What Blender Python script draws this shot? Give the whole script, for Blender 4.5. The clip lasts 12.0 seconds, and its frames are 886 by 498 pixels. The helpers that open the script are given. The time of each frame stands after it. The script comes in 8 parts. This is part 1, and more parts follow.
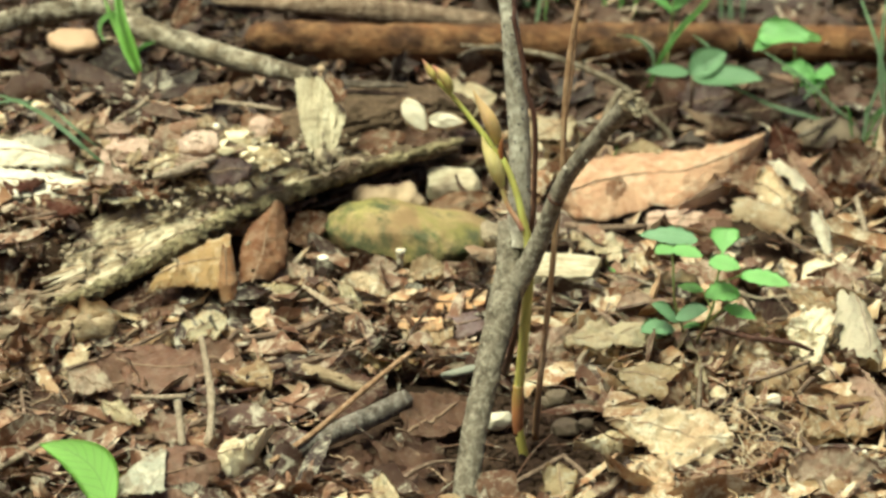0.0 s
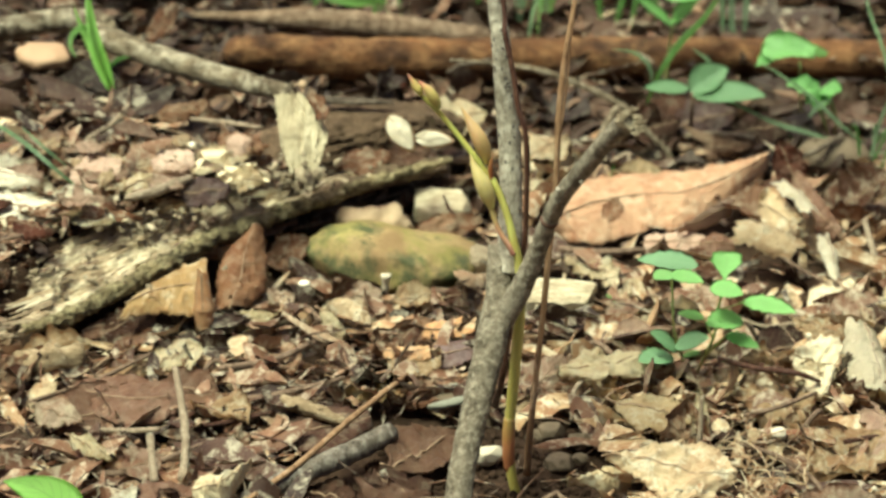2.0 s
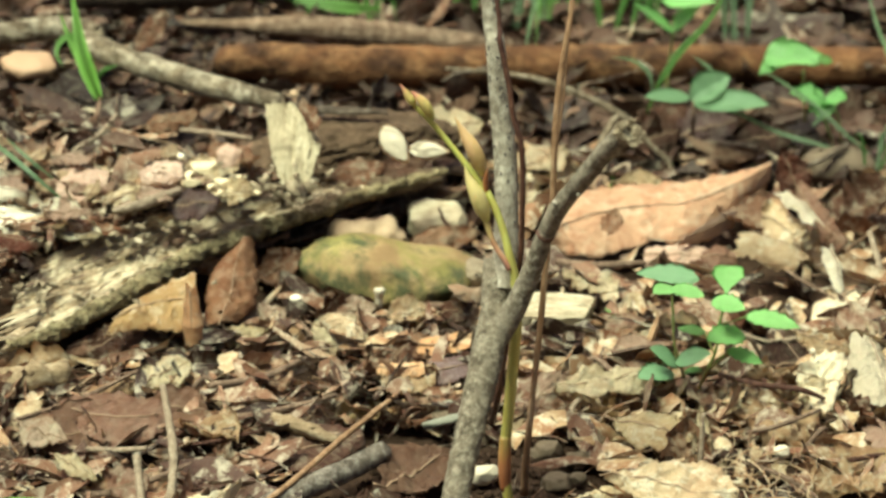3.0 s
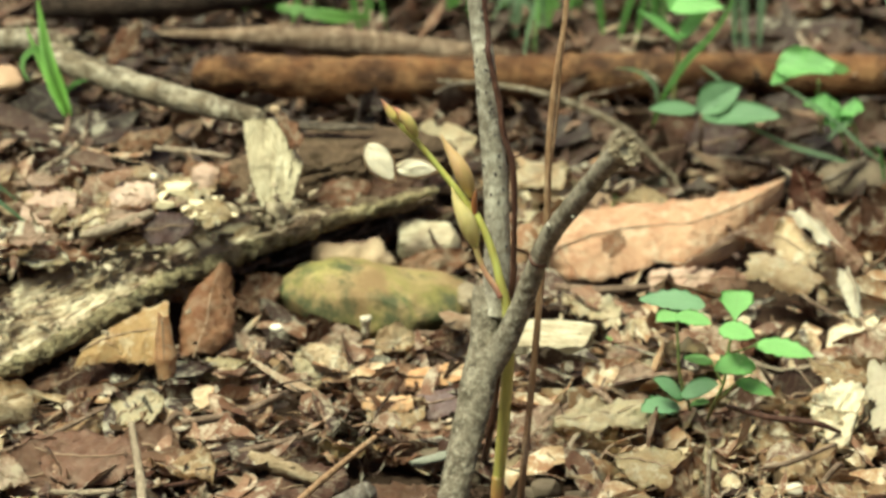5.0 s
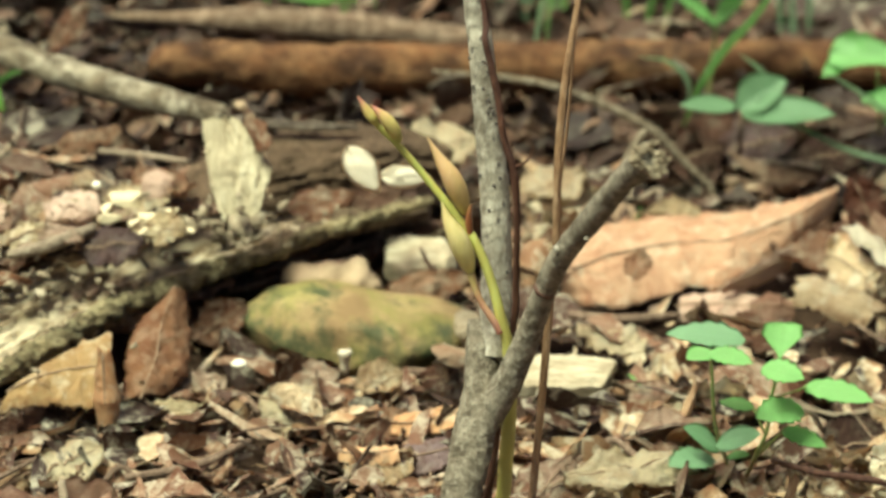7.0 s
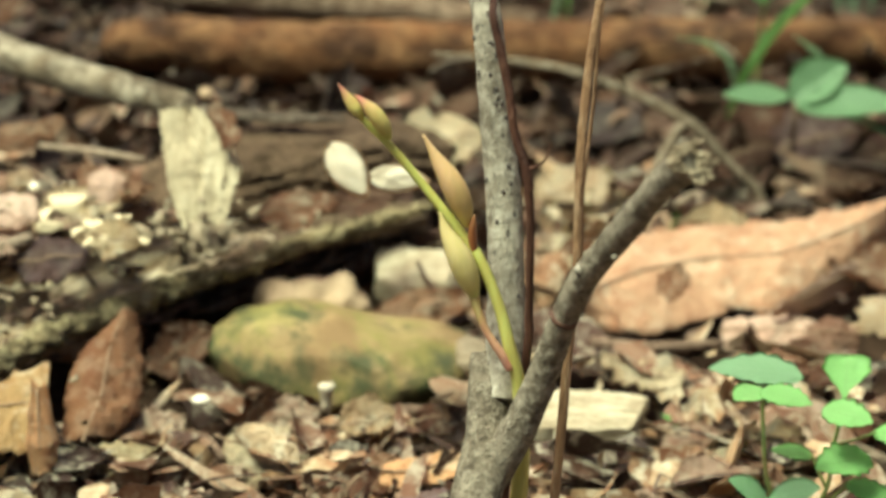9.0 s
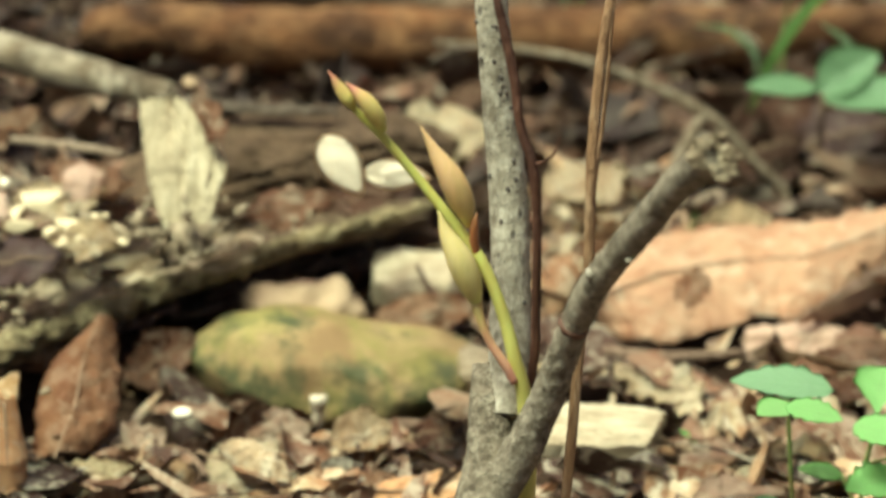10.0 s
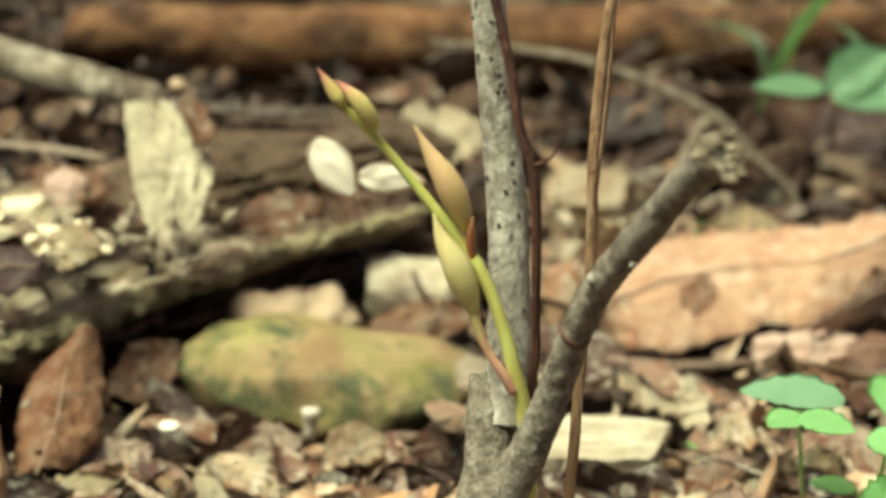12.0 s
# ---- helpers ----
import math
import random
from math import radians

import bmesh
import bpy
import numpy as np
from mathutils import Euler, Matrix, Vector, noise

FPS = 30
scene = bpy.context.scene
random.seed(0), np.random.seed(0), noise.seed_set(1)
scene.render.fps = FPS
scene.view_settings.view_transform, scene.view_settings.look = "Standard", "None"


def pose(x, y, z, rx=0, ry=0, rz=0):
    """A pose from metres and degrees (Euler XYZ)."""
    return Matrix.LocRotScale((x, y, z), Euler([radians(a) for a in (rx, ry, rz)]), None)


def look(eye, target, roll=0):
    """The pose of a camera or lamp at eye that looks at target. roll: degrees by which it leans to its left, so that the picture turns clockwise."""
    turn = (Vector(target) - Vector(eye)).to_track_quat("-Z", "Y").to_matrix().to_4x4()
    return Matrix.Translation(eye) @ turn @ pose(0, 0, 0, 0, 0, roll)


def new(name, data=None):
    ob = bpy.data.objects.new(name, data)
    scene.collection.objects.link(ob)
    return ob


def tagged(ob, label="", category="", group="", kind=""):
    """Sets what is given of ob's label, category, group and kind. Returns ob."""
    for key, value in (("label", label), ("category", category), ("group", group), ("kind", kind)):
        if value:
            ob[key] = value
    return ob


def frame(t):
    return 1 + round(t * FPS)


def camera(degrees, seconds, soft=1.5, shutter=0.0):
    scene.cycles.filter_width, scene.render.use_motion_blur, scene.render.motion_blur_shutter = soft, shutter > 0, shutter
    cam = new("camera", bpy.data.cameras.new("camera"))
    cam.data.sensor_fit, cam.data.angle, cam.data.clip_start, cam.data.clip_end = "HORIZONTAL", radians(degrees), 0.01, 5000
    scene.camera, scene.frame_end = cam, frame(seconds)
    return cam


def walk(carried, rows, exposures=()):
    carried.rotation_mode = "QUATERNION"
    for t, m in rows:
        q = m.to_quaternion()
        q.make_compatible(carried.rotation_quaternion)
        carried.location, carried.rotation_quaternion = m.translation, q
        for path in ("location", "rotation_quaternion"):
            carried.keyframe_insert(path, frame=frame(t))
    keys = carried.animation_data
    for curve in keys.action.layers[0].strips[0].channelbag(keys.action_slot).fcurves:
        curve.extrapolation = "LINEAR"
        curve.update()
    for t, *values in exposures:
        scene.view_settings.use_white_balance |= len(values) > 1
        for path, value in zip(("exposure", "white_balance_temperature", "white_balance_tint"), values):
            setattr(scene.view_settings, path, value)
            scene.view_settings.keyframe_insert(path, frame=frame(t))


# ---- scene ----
cam = camera(8, 12.0, soft=2.85)
walk(cam, [
    (0.0, look((0.0064, -1.9034, 0.9927), (-0.0287, 0.0846, 0.0378), 1.33)),
    (0.5, look((0.0059, -1.8786, 0.9789), (-0.0273, 0.0854, 0.0393), 1.36)),
    (1.0, look((0.0093, -1.8540, 0.9596), (-0.0261, 0.0863, 0.0410), 1.34)),
    (1.5, look((0.0073, -1.8290, 0.9524), (-0.0252, 0.0872, 0.0429), 1.33)),
    (2.0, look((0.0078, -1.8030, 0.9464), (-0.0247, 0.0883, 0.0454), 1.35)),
    (2.5, look((0.0116, -1.7792, 0.9372), (-0.0239, 0.0893, 0.0477), 1.28)),
    (3.0, look((0.0119, -1.7550, 0.9286), (-0.0231, 0.0902, 0.0495), 1.21)),
    (5.0, look((0.0252, -1.6328, 0.8791), (-0.0199, 0.0934, 0.0566), 0.66)),
    (5.5, look((0.0322, -1.5585, 0.8529), (-0.0188, 0.0944, 0.0587), 0.60)),
    (6.0, look((0.0321, -1.4884, 0.8253), (-0.0182, 0.0951, 0.0602), 0.55)),
    (6.5, look((0.0323, -1.4221, 0.7924), (-0.0181, 0.0956, 0.0613), 0.55)),
    (7.0, look((0.0306, -1.3588, 0.7623), (-0.0179, 0.0960, 0.0621), 0.58)),
    (9.0, look((0.0266, -1.1213, 0.6561), (-0.0179, 0.0975, 0.0653), 0.71)),
    (9.5, look((0.0261, -1.0682, 0.6317), (-0.0181, 0.0976, 0.0657), 0.73)),
    (10.0, look((0.0263, -1.0296, 0.6120), (-0.0180, 0.0976, 0.0657), 0.76)),
    (10.5, look((0.0262, -1.0183, 0.6071), (-0.0179, 0.0978, 0.0660), 0.76)),
    (11.0, look((0.0259, -1.0056, 0.6005), (-0.0177, 0.0979, 0.0662), 0.70)),
    (11.5, look((0.0255, -0.9938, 0.5949), (-0.0176, 0.0980, 0.0664), 0.80)),
    (12.0, look((0.0263, -0.9863, 0.5889), (-0.0173, 0.0982, 0.0667), 0.53)),
])

# ---- light: soft daylight under a thin canopy ----
world = bpy.data.worlds.new("world")
scene.world = world
world.use_nodes = True
wn = world.node_tree.nodes
sky = wn.new("ShaderNodeTexSky")
sky.sky_type, sky.sun_disc = "NISHITA", False
sky.sun_elevation, sky.sun_rotation = radians(67), radians(-54)
sky.air_density, sky.dust_density, sky.ozone_density = 0.6, 8.0, 0.3
wn["Background"].inputs["Strength"].default_value = 0.065
world.node_tree.links.new(sky.outputs["Color"], wn["Background"].inputs["Color"])
sun = new("sun", bpy.data.lights.new("sun", "SUN"))
sun.data.energy, sun.data.angle, sun.data.color = 4.65, radians(24), (0.868, 0.960, 0.755)
sun.matrix_world = look((-0.50, -0.36, 1.5), (0, 0, 0))
scene.view_settings.exposure = 0.80

# ---- materials ----
class Nodes:
    """Short hand for building one material's node tree."""

    def __init__(self, name):
        self.mat = bpy.data.materials.new(name)
        self.mat.use_nodes = True
        self.tree = self.mat.node_tree
        self.bsdf = self.tree.nodes["Principled BSDF"]
        self.out = self.tree.nodes["Material Output"]
        self.coord = self.tree.nodes.new("ShaderNodeTexCoord")

    def node(self, kind, **inputs):
        n = self.tree.nodes.new(kind)
        for key, value in inputs.items():
            self.put(n.inputs[key.replace("_", " ")], value)
        return n

    def put(self, socket, value):
        if isinstance(value, bpy.types.NodeSocket):
            self.tree.links.new(value, socket)
        elif isinstance(value, (tuple, list)) and len(value) == 3 and socket.type == "RGBA":
            socket.default_value = (*value, 1)
        else:
            socket.default_value = value

    def mapped(self, scale, source="Object"):
        m = self.node("ShaderNodeMapping", Vector=self.coord.outputs[source], Scale=scale)
        return m.outputs["Vector"]

    def noise(self, scale, detail=4.0, rough=0.6, vector=None, distort=0.0):
        n = self.node("ShaderNodeTexNoise", Scale=scale, Detail=detail, Roughness=rough, Distortion=distort,
                      Vector=vector or self.coord.outputs["Object"])
        return n.outputs["Fac"]

    def ramp(self, fac, stops, mode="LINEAR"):
        r = self.node("ShaderNodeValToRGB", Fac=fac)
        r.color_ramp.interpolation = mode
        els = r.color_ramp.elements
        while len(els) < len(stops):
            els.new(0.5)
        for e, (at, c) in zip(els, stops):
            e.position, e.color = at, ((*c, 1) if isinstance(c, tuple) else (c, c, c, 1))
        return r.outputs["Color"]

    def mix(self, fac, a, b, mode="MIX"):
        n = self.tree.nodes.new("ShaderNodeMix")
        n.data_type, n.blend_type = "RGBA", mode
        self.put(n.inputs[0], fac), self.put(n.inputs[6], a), self.put(n.inputs[7], b)
        return n.outputs[2]

    def calc(self, op, a, b=0.0, c=0.0):
        n = self.tree.nodes.new("ShaderNodeMath")
        n.operation = op
        for s, v in zip(n.inputs, (a, b, c)):
            self.put(s, v)
        return n.outputs[0]

    def bump(self, height, strength=0.5, distance=0.001):
        n = self.node("ShaderNodeBump", Height=height, Strength=strength, Distance=distance)
        self.put(self.bsdf.inputs["Normal"], n.outputs["Normal"])

    def done(self, color, rough=0.7, spec=0.3):
        self.put(self.bsdf.inputs["Base Color"], color)
        self.put(self.bsdf.inputs["Roughness"], rough)
        self.bsdf.inputs["Specular IOR Level"].default_value = spec
        return self.mat


def far_floor(n, c):
    """Fallen leaves that can no longer be told apart, away from the bare patch at the origin."""
    cell = n.node("ShaderNodeTexVoronoi", Scale=90.0, Randomness=1.0, Vector=n.coord.outputs["Object"])
    tone = n.ramp(n.node("ShaderNodeSeparateXYZ", Vector=cell.outputs["Color"]).outputs["X"], [(0.0, (0.020, 0.011, 0.007)), (0.5, (0.080, 0.043, 0.025)), (0.85, (0.19, 0.112, 0.066)), (1.0, (0.34, 0.23, 0.14))])
    away = n.node("ShaderNodeVectorMath", Vector=n.coord.outputs["Object"])
    away.operation = "LENGTH"
    return n.mix(n.ramp(away.outputs["Value"], [(0.35, 0.0), (0.7, 0.85)]), c, tone)


def soil_material():
    n = Nodes("soil")
    big, fine = n.noise(30, 5), n.noise(420, 6, 0.75)
    c = n.mix(big, (0.020, 0.011, 0.006), (0.060, 0.033, 0.019))
    c = n.mix(n.ramp(fine, [(0.45, 0.0), (0.75, 0.8)]), c, (0.11, 0.065, 0.038))
    c = far_floor(n, c)
    n.bump(fine, 0.9, 0.002)
    return n.done(c, 0.9, 0.15)


def leaf_material(name, stops, island=False, vein=0.35, rough=0.55, stain=(0.05, 0.024, 0.014), bleach=0.4, mottle=0.9):
    """Dead leaf: tone by leaf, weathered to cream and to red-brown in patches, browned rim, veins along its own UV, speckle."""
    n = Nodes(name)
    who = n.node("ShaderNodeNewGeometry").outputs["Random Per Island"] if island else n.node("ShaderNodeObjectInfo").outputs["Random"]
    shift = n.node("ShaderNodeVectorMath", Vector=n.coord.outputs["Object"])
    shift.operation = "ADD"
    n.put(shift.inputs[1], n.node("ShaderNodeCombineXYZ", X=n.calc("MULTIPLY", who, 3.7), Y=n.calc("MULTIPLY", who, 1.9)).outputs["Vector"])
    at = shift.outputs["Vector"]
    base = n.ramp(who, stops)
    patch, pale, fine, speck = n.noise(85, 6, 0.74, at, 0.8), n.noise(190, 6, 0.72, at, 0.5), n.noise(480, 5, 0.75, at), n.noise(1300, 5, 0.75, at)
    warm = n.mix(1.0, base, (0.66, 0.45, 0.35), "MULTIPLY")
    base = n.mix(n.ramp(patch, [(0.46, 0.0), (0.60, mottle)]), base, warm)
    base = n.mix(n.ramp(pale, [(0.50, 0.0), (0.61, bleach)]), base, (0.72, 0.655, 0.47))
    base = n.mix(n.ramp(fine, [(0.50, 0.0), (0.72, 0.55)]), base, n.mix(0.55, base, stain))
    base = n.mix(n.ramp(speck, [(0.56, 0.0), (0.72, 0.6)]), base, stain)
    grain = n.noise(420, 6, 0.75, at)
    if island:
        n.bump(grain, 0.7, 0.0010)
    else:
        uv = n.node("ShaderNodeSeparateXYZ", Vector=n.coord.outputs["UV"])
        u, v = uv.outputs["X"], n.calc("ABSOLUTE", n.calc("SUBTRACT", uv.outputs["Y"], 0.5))
        bent = n.calc("ADD", n.calc("SUBTRACT", u, n.calc("MULTIPLY", v, 0.45)), n.calc("MULTIPLY", n.noise(90, 4, 0.6, at), 0.16))
        wave = n.calc("SINE", n.calc("MULTIPLY", bent, 62.0))
        side = n.calc("MULTIPLY", n.ramp(wave, [(0.86, 0.0), (0.995, 0.75)]), n.ramp(n.noise(70, 3, 0.6, at), [(0.4, 0.15), (0.65, 1.0)]))
        mid = n.ramp(v, [(0.0, 1.0), (0.022, 0.0)])
        lines = n.calc("MAXIMUM", side, mid)
        base = n.mix(n.calc("MULTIPLY", lines, vein), base, (0.50, 0.37, 0.22))
        rim = n.ramp(n.calc("ADD", v, n.calc("MULTIPLY", n.calc("SUBTRACT", patch, 0.5), 0.5)), [(0.40, 0.0), (0.52, 0.7)])
        base = n.mix(n.calc("MULTIPLY", rim, mottle), base, warm)
        height = n.calc("ADD", n.calc("MULTIPLY", lines, 0.3), n.calc("MULTIPLY", grain, 0.8))
        height = n.calc("ADD", height, n.calc("MULTIPLY", patch, 1.2))
        n.bump(height, 0.85, 0.0016)
    n.done(base, n.ramp(pale, [(0.35, rough - 0.12), (0.65, rough + 0.15)]), 0.35)
    thin = n.node("ShaderNodeBsdfTranslucent", Color=base)
    mixer = n.node("ShaderNodeMixShader", Fac=0.12)
    n.tree.links.new(n.bsdf.outputs[0], mixer.inputs[1])
    n.tree.links.new(thin.outputs[0], mixer.inputs[2])
    n.tree.links.new(mixer.outputs[0], n.out.inputs["Surface"])
    return n.mat


def bark_material(name, dark, light, lichen, scale=1.0, stretch=0.25, axis="Z", spots=0.0, relief=1.0):
    n = Nodes(name)
    s = [1.0, 1.0, 1.0]
    s["XYZ".index(axis)] = stretch
    vec = n.mapped(tuple(s))
    coarse, fine = n.noise(140 * scale, 6, 0.7, vec), n.noise(900 * scale, 4, 0.7, vec)
    c = n.mix(n.ramp(coarse, [(0.38, 0.0), (0.62, 1.0)]), dark, light)
    patch = n.noise(330 * scale, 5, 0.7)
    c = n.mix(n.ramp(patch, [(0.46, 0.0), (0.68, 0.7)]), c, lichen)
    c = n.mix(n.ramp(fine, [(0.50, 0.0), (0.70, 0.6)]), c, n.mix(0.5, dark, (0.02, 0.015, 0.01)))
    h = n.calc("ADD", n.calc("ADD", coarse, n.calc("MULTIPLY", fine, 0.7)), n.calc("MULTIPLY", patch, 0.8))
    if spots:
        vor = n.node("ShaderNodeTexVoronoi", Scale=spots, Vector=n.mapped((1, 1, 0.55)))
        dot = n.ramp(vor.outputs["Distance"], [(0.10, 1.0), (0.2, 0.0)])
        c = n.mix(n.calc("MULTIPLY", dot, 0.75), c, (0.06, 0.05, 0.042))
        h = n.calc("ADD", h, n.calc("MULTIPLY", dot, -0.3))
    n.bump(h, relief, 0.0016)
    return n.done(c, 0.82, 0.2)


def wood_material(name, dark, mid, pale, along=(0.12, 1, 1), rough=0.8):
    """Weathered or rotten wood with fibres along one axis of the thing."""
    n = Nodes(name)
    vec = n.mapped(along)
    fibre, fine = n.noise(330, 6, 0.7, vec), n.noise(1500, 3, 0.6, vec)
    patch = n.noise(45, 5, 0.65)
    c = n.ramp(fibre, [(0.28, dark), (0.5, mid), (0.68, pale)])
    c = n.mix(n.ramp(patch, [(0.42, 0.0), (0.62, 0.75)]), c, n.mix(0.6, dark, mid))
    c = n.mix(n.ramp(fine, [(0.5, 0.0), (0.75, 0.5)]), c, dark)
    n.bump(n.calc("ADD", fibre, n.calc("MULTIPLY", fine, 0.4)), 0.9, 0.002)
    return n.done(c, rough, 0.2)


def stone_material(name, a, b, moss=None, moss2=None):
    n = Nodes(name)
    big, fine = n.noise(55, 5, 0.6), n.noise(700, 5, 0.7)
    c = n.mix(n.ramp(big, [(0.35, 0.0), (0.65, 1.0)]), a, b)
    if moss:
        c = n.mix(n.ramp(n.noise(48, 6, 0.75, distort=0.6), [(0.45, 0.0), (0.58, 0.85)]), c, moss)
        c = n.mix(n.ramp(n.noise(75, 5, 0.65, vector=n.mapped((1, 1.3, 0.8))), [(0.47, 0.0), (0.60, 0.9)]), c, moss2)
    c = n.mix(n.ramp(fine, [(0.5, 0.0), (0.8, 0.4)]), c, n.mix(0.5, a, (0.05, 0.04, 0.03)))
    n.bump(n.calc("ADD", fine, n.calc("MULTIPLY", big, 1.5)), 0.45, 0.0012)
    return n.done(c, 0.75, 0.3)


def green_material(name, a, b, vein=(0.3, 0.5, 0.2), glow=0.25, rough=0.5, veins=60.0):
    """Living leaf: veins along its UV, and light that passes through the blade."""
    n = Nodes(name)
    who = n.node("ShaderNodeObjectInfo").outputs["Random"]
    c = n.mix(who, a, b)
    c = n.mix(n.calc("MULTIPLY", n.noise(120, 4), 0.5), c, n.mix(0.5, a, b))
    uv = n.node("ShaderNodeSeparateXYZ", Vector=n.coord.outputs["UV"])
    u, v = uv.outputs["X"], n.calc("ABSOLUTE", n.calc("SUBTRACT", uv.outputs["Y"], 0.5))
    wave = n.calc("SINE", n.calc("MULTIPLY", n.calc("SUBTRACT", u, n.calc("MULTIPLY", v, 0.5)), veins))
    lines = n.calc("MAXIMUM", n.ramp(wave, [(0.85, 0.0), (1.0, 0.8)]), n.ramp(v, [(0.0, 1.0), (0.03, 0.0)]))
    c = n.mix(n.calc("MULTIPLY", lines, 0.4), c, vein)
    n.bump(n.calc("SUBTRACT", n.noise(400, 3), lines), 0.3, 0.0004)
    n.done(c, rough, 0.4)
    trans = n.node("ShaderNodeBsdfTranslucent", Color=c)
    mixer = n.node("ShaderNodeMixShader", Fac=glow)
    n.tree.links.new(n.bsdf.outputs[0], mixer.inputs[1])
    n.tree.links.new(trans.outputs[0], mixer.inputs[2])
    n.tree.links.new(mixer.outputs[0], n.out.inputs["Surface"])
    return n.mat


def flesh_material(name, low, high, tip, streak=(0.5, 0.2, 0.1)):
    """Smooth living tissue that shades from its base to its tip along UV, with fine lengthwise streaks."""
    n = Nodes(name)
    u = n.node("ShaderNodeSeparateXYZ", Vector=n.coord.outputs["UV"]).outputs["X"]
    c = n.ramp(u, [(0.0, low), (0.45, high), (0.85, tip)])
    lines = n.noise(1100, 3, 0.5, n.mapped((1, 1, 0.08)))
    c = n.mix(n.ramp(lines, [(0.52, 0.0), (0.8, 0.3)]), c, streak)
    c = n.mix(n.calc("MULTIPLY", n.noise(300, 3), 0.25), c, high)
    blush = n.ramp(n.noise(330, 4, 0.6, n.mapped((1, 1, 0.25))), [(0.42, 0.0), (0.62, 0.55)])
    c = n.mix(blush, c, n.mix(0.5, low, streak))
    n.bump(lines, 0.3, 0.0005)
    n.done(c, 0.38, 0.4)
    n.bsdf.inputs["Subsurface Weight"].default_value = 0.15
    n.bsdf.inputs["Subsurface Radius"].default_value = (0.002, 0.0015, 0.0006)
    n.bsdf.inputs["Subsurface Scale"].default_value = 1.0
    return n.mat


def pale_material(name, a, b, rough=0.6):
    n = Nodes(name)
    c = n.mix(n.noise(150, 5), a, b)
    c = n.mix(n.ramp(n.noise(700, 4), [(0.55, 0.0), (0.8, 0.4)]), c, n.mix(0.5, b, (0.2, 0.14, 0.08)))
    n.bump(n.noise(500, 5, 0.7), 0.4, 0.0006)
    return n.done(c, rough, 0.3)


SOIL = soil_material()
BARK_LOW = bark_material("pitted_grey_bark", (0.105, 0.083, 0.054), (0.27, 0.225, 0.155), (0.50, 0.44, 0.32), scale=1.5, stretch=0.6)
BARK_BRANCH = bark_material("snapped_branch_bark", (0.125, 0.100, 0.066), (0.31, 0.262, 0.185), (0.54, 0.48, 0.36), scale=1.5, stretch=0.6)
PORE = pale_material("dark_pore", (0.05, 0.042, 0.034), (0.12, 0.10, 0.08))
RED_RING = pale_material("red_ring_scar", (0.075, 0.034, 0.022), (0.15, 0.075, 0.046))
TAN = leaf_material("tan_leaf", [(0.0, (0.42, 0.26, 0.135)), (0.35, (0.58, 0.415, 0.235)), (0.65, (0.68, 0.54, 0.33)), (1.0, (0.76, 0.67, 0.46))], stain=(0.16, 0.085, 0.045), bleach=0.75, mottle=0.6)
BROWN = leaf_material("brown_leaf", [(0.0, (0.072, 0.032, 0.018)), (0.4, (0.167, 0.076, 0.040)), (0.75, (0.288, 0.144, 0.077)), (1.0, (0.396, 0.230, 0.135))], bleach=0.5, rough=0.42)
RUST = leaf_material("rust_leaf", [(0.0, (0.34, 0.18, 0.095)), (0.5, (0.47, 0.285, 0.165)), (1.0, (0.56, 0.37, 0.23))], vein=0.2)
CREAM = leaf_material("cream_leaf", [(0.0, (0.56, 0.42, 0.235)), (0.5, (0.66, 0.54, 0.32)), (1.0, (0.76, 0.66, 0.44))], stain=(0.24, 0.135, 0.07), bleach=0.8, vein=0.15, mottle=0.4)
BITS_TAN = leaf_material("tan_scraps", [(0.0, (0.20, 0.088, 0.042)), (0.3, (0.38, 0.235, 0.120)), (0.6, (0.50, 0.36, 0.20)), (0.85, (0.58, 0.45, 0.27)), (1.0, (0.66, 0.56, 0.37))], island=True, bleach=0.7)
BITS_BROWN = leaf_material("brown_scraps", [(0.0, (0.026, 0.013, 0.008)), (0.35, (0.096, 0.043, 0.022)), (0.7, (0.211, 0.107, 0.057)), (0.95, (0.310, 0.185, 0.110)), (1.0, (0.430, 0.310, 0.189))], island=True, bleach=0.5)
RIB = pale_material("leaf_rib", (0.24, 0.15, 0.09), (0.36, 0.25, 0.155))
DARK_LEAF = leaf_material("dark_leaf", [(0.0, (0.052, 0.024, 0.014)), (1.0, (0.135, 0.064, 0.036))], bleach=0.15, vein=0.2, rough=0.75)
# darkest scraps: stand in for shade at the back, mixed at random far off
BITS_DARK = leaf_material("dark_scraps", [(0.0, (0.016, 0.008, 0.005)), (0.5, (0.054, 0.026, 0.014)), (0.9, (0.12, 0.063, 0.035)), (1.0, (0.24, 0.15, 0.09))], island=True, bleach=0.1)
BARK = bark_material("grey_bark", (0.20, 0.17, 0.12), (0.40, 0.36, 0.27), (0.56, 0.52, 0.41), spots=300.0, relief=0.5)
BARK_DARK = bark_material("brown_grey_bark", (0.072, 0.052, 0.030), (0.225, 0.174, 0.110), (0.43, 0.365, 0.255))
RUST_BARK = bark_material("rust_brown_bark", (0.034, 0.015, 0.007), (0.175, 0.076, 0.028), (0.28, 0.15, 0.064), scale=0.45, stretch=0.45, axis="X")
GREY_WOOD = bark_material("grey_wood", (0.045, 0.032, 0.021), (0.14, 0.105, 0.072), (0.29, 0.24, 0.175), stretch=0.2, axis="X")
ROT = wood_material("rotten_wood", (0.045, 0.030, 0.019), (0.24, 0.175, 0.105), (0.56, 0.47, 0.31))
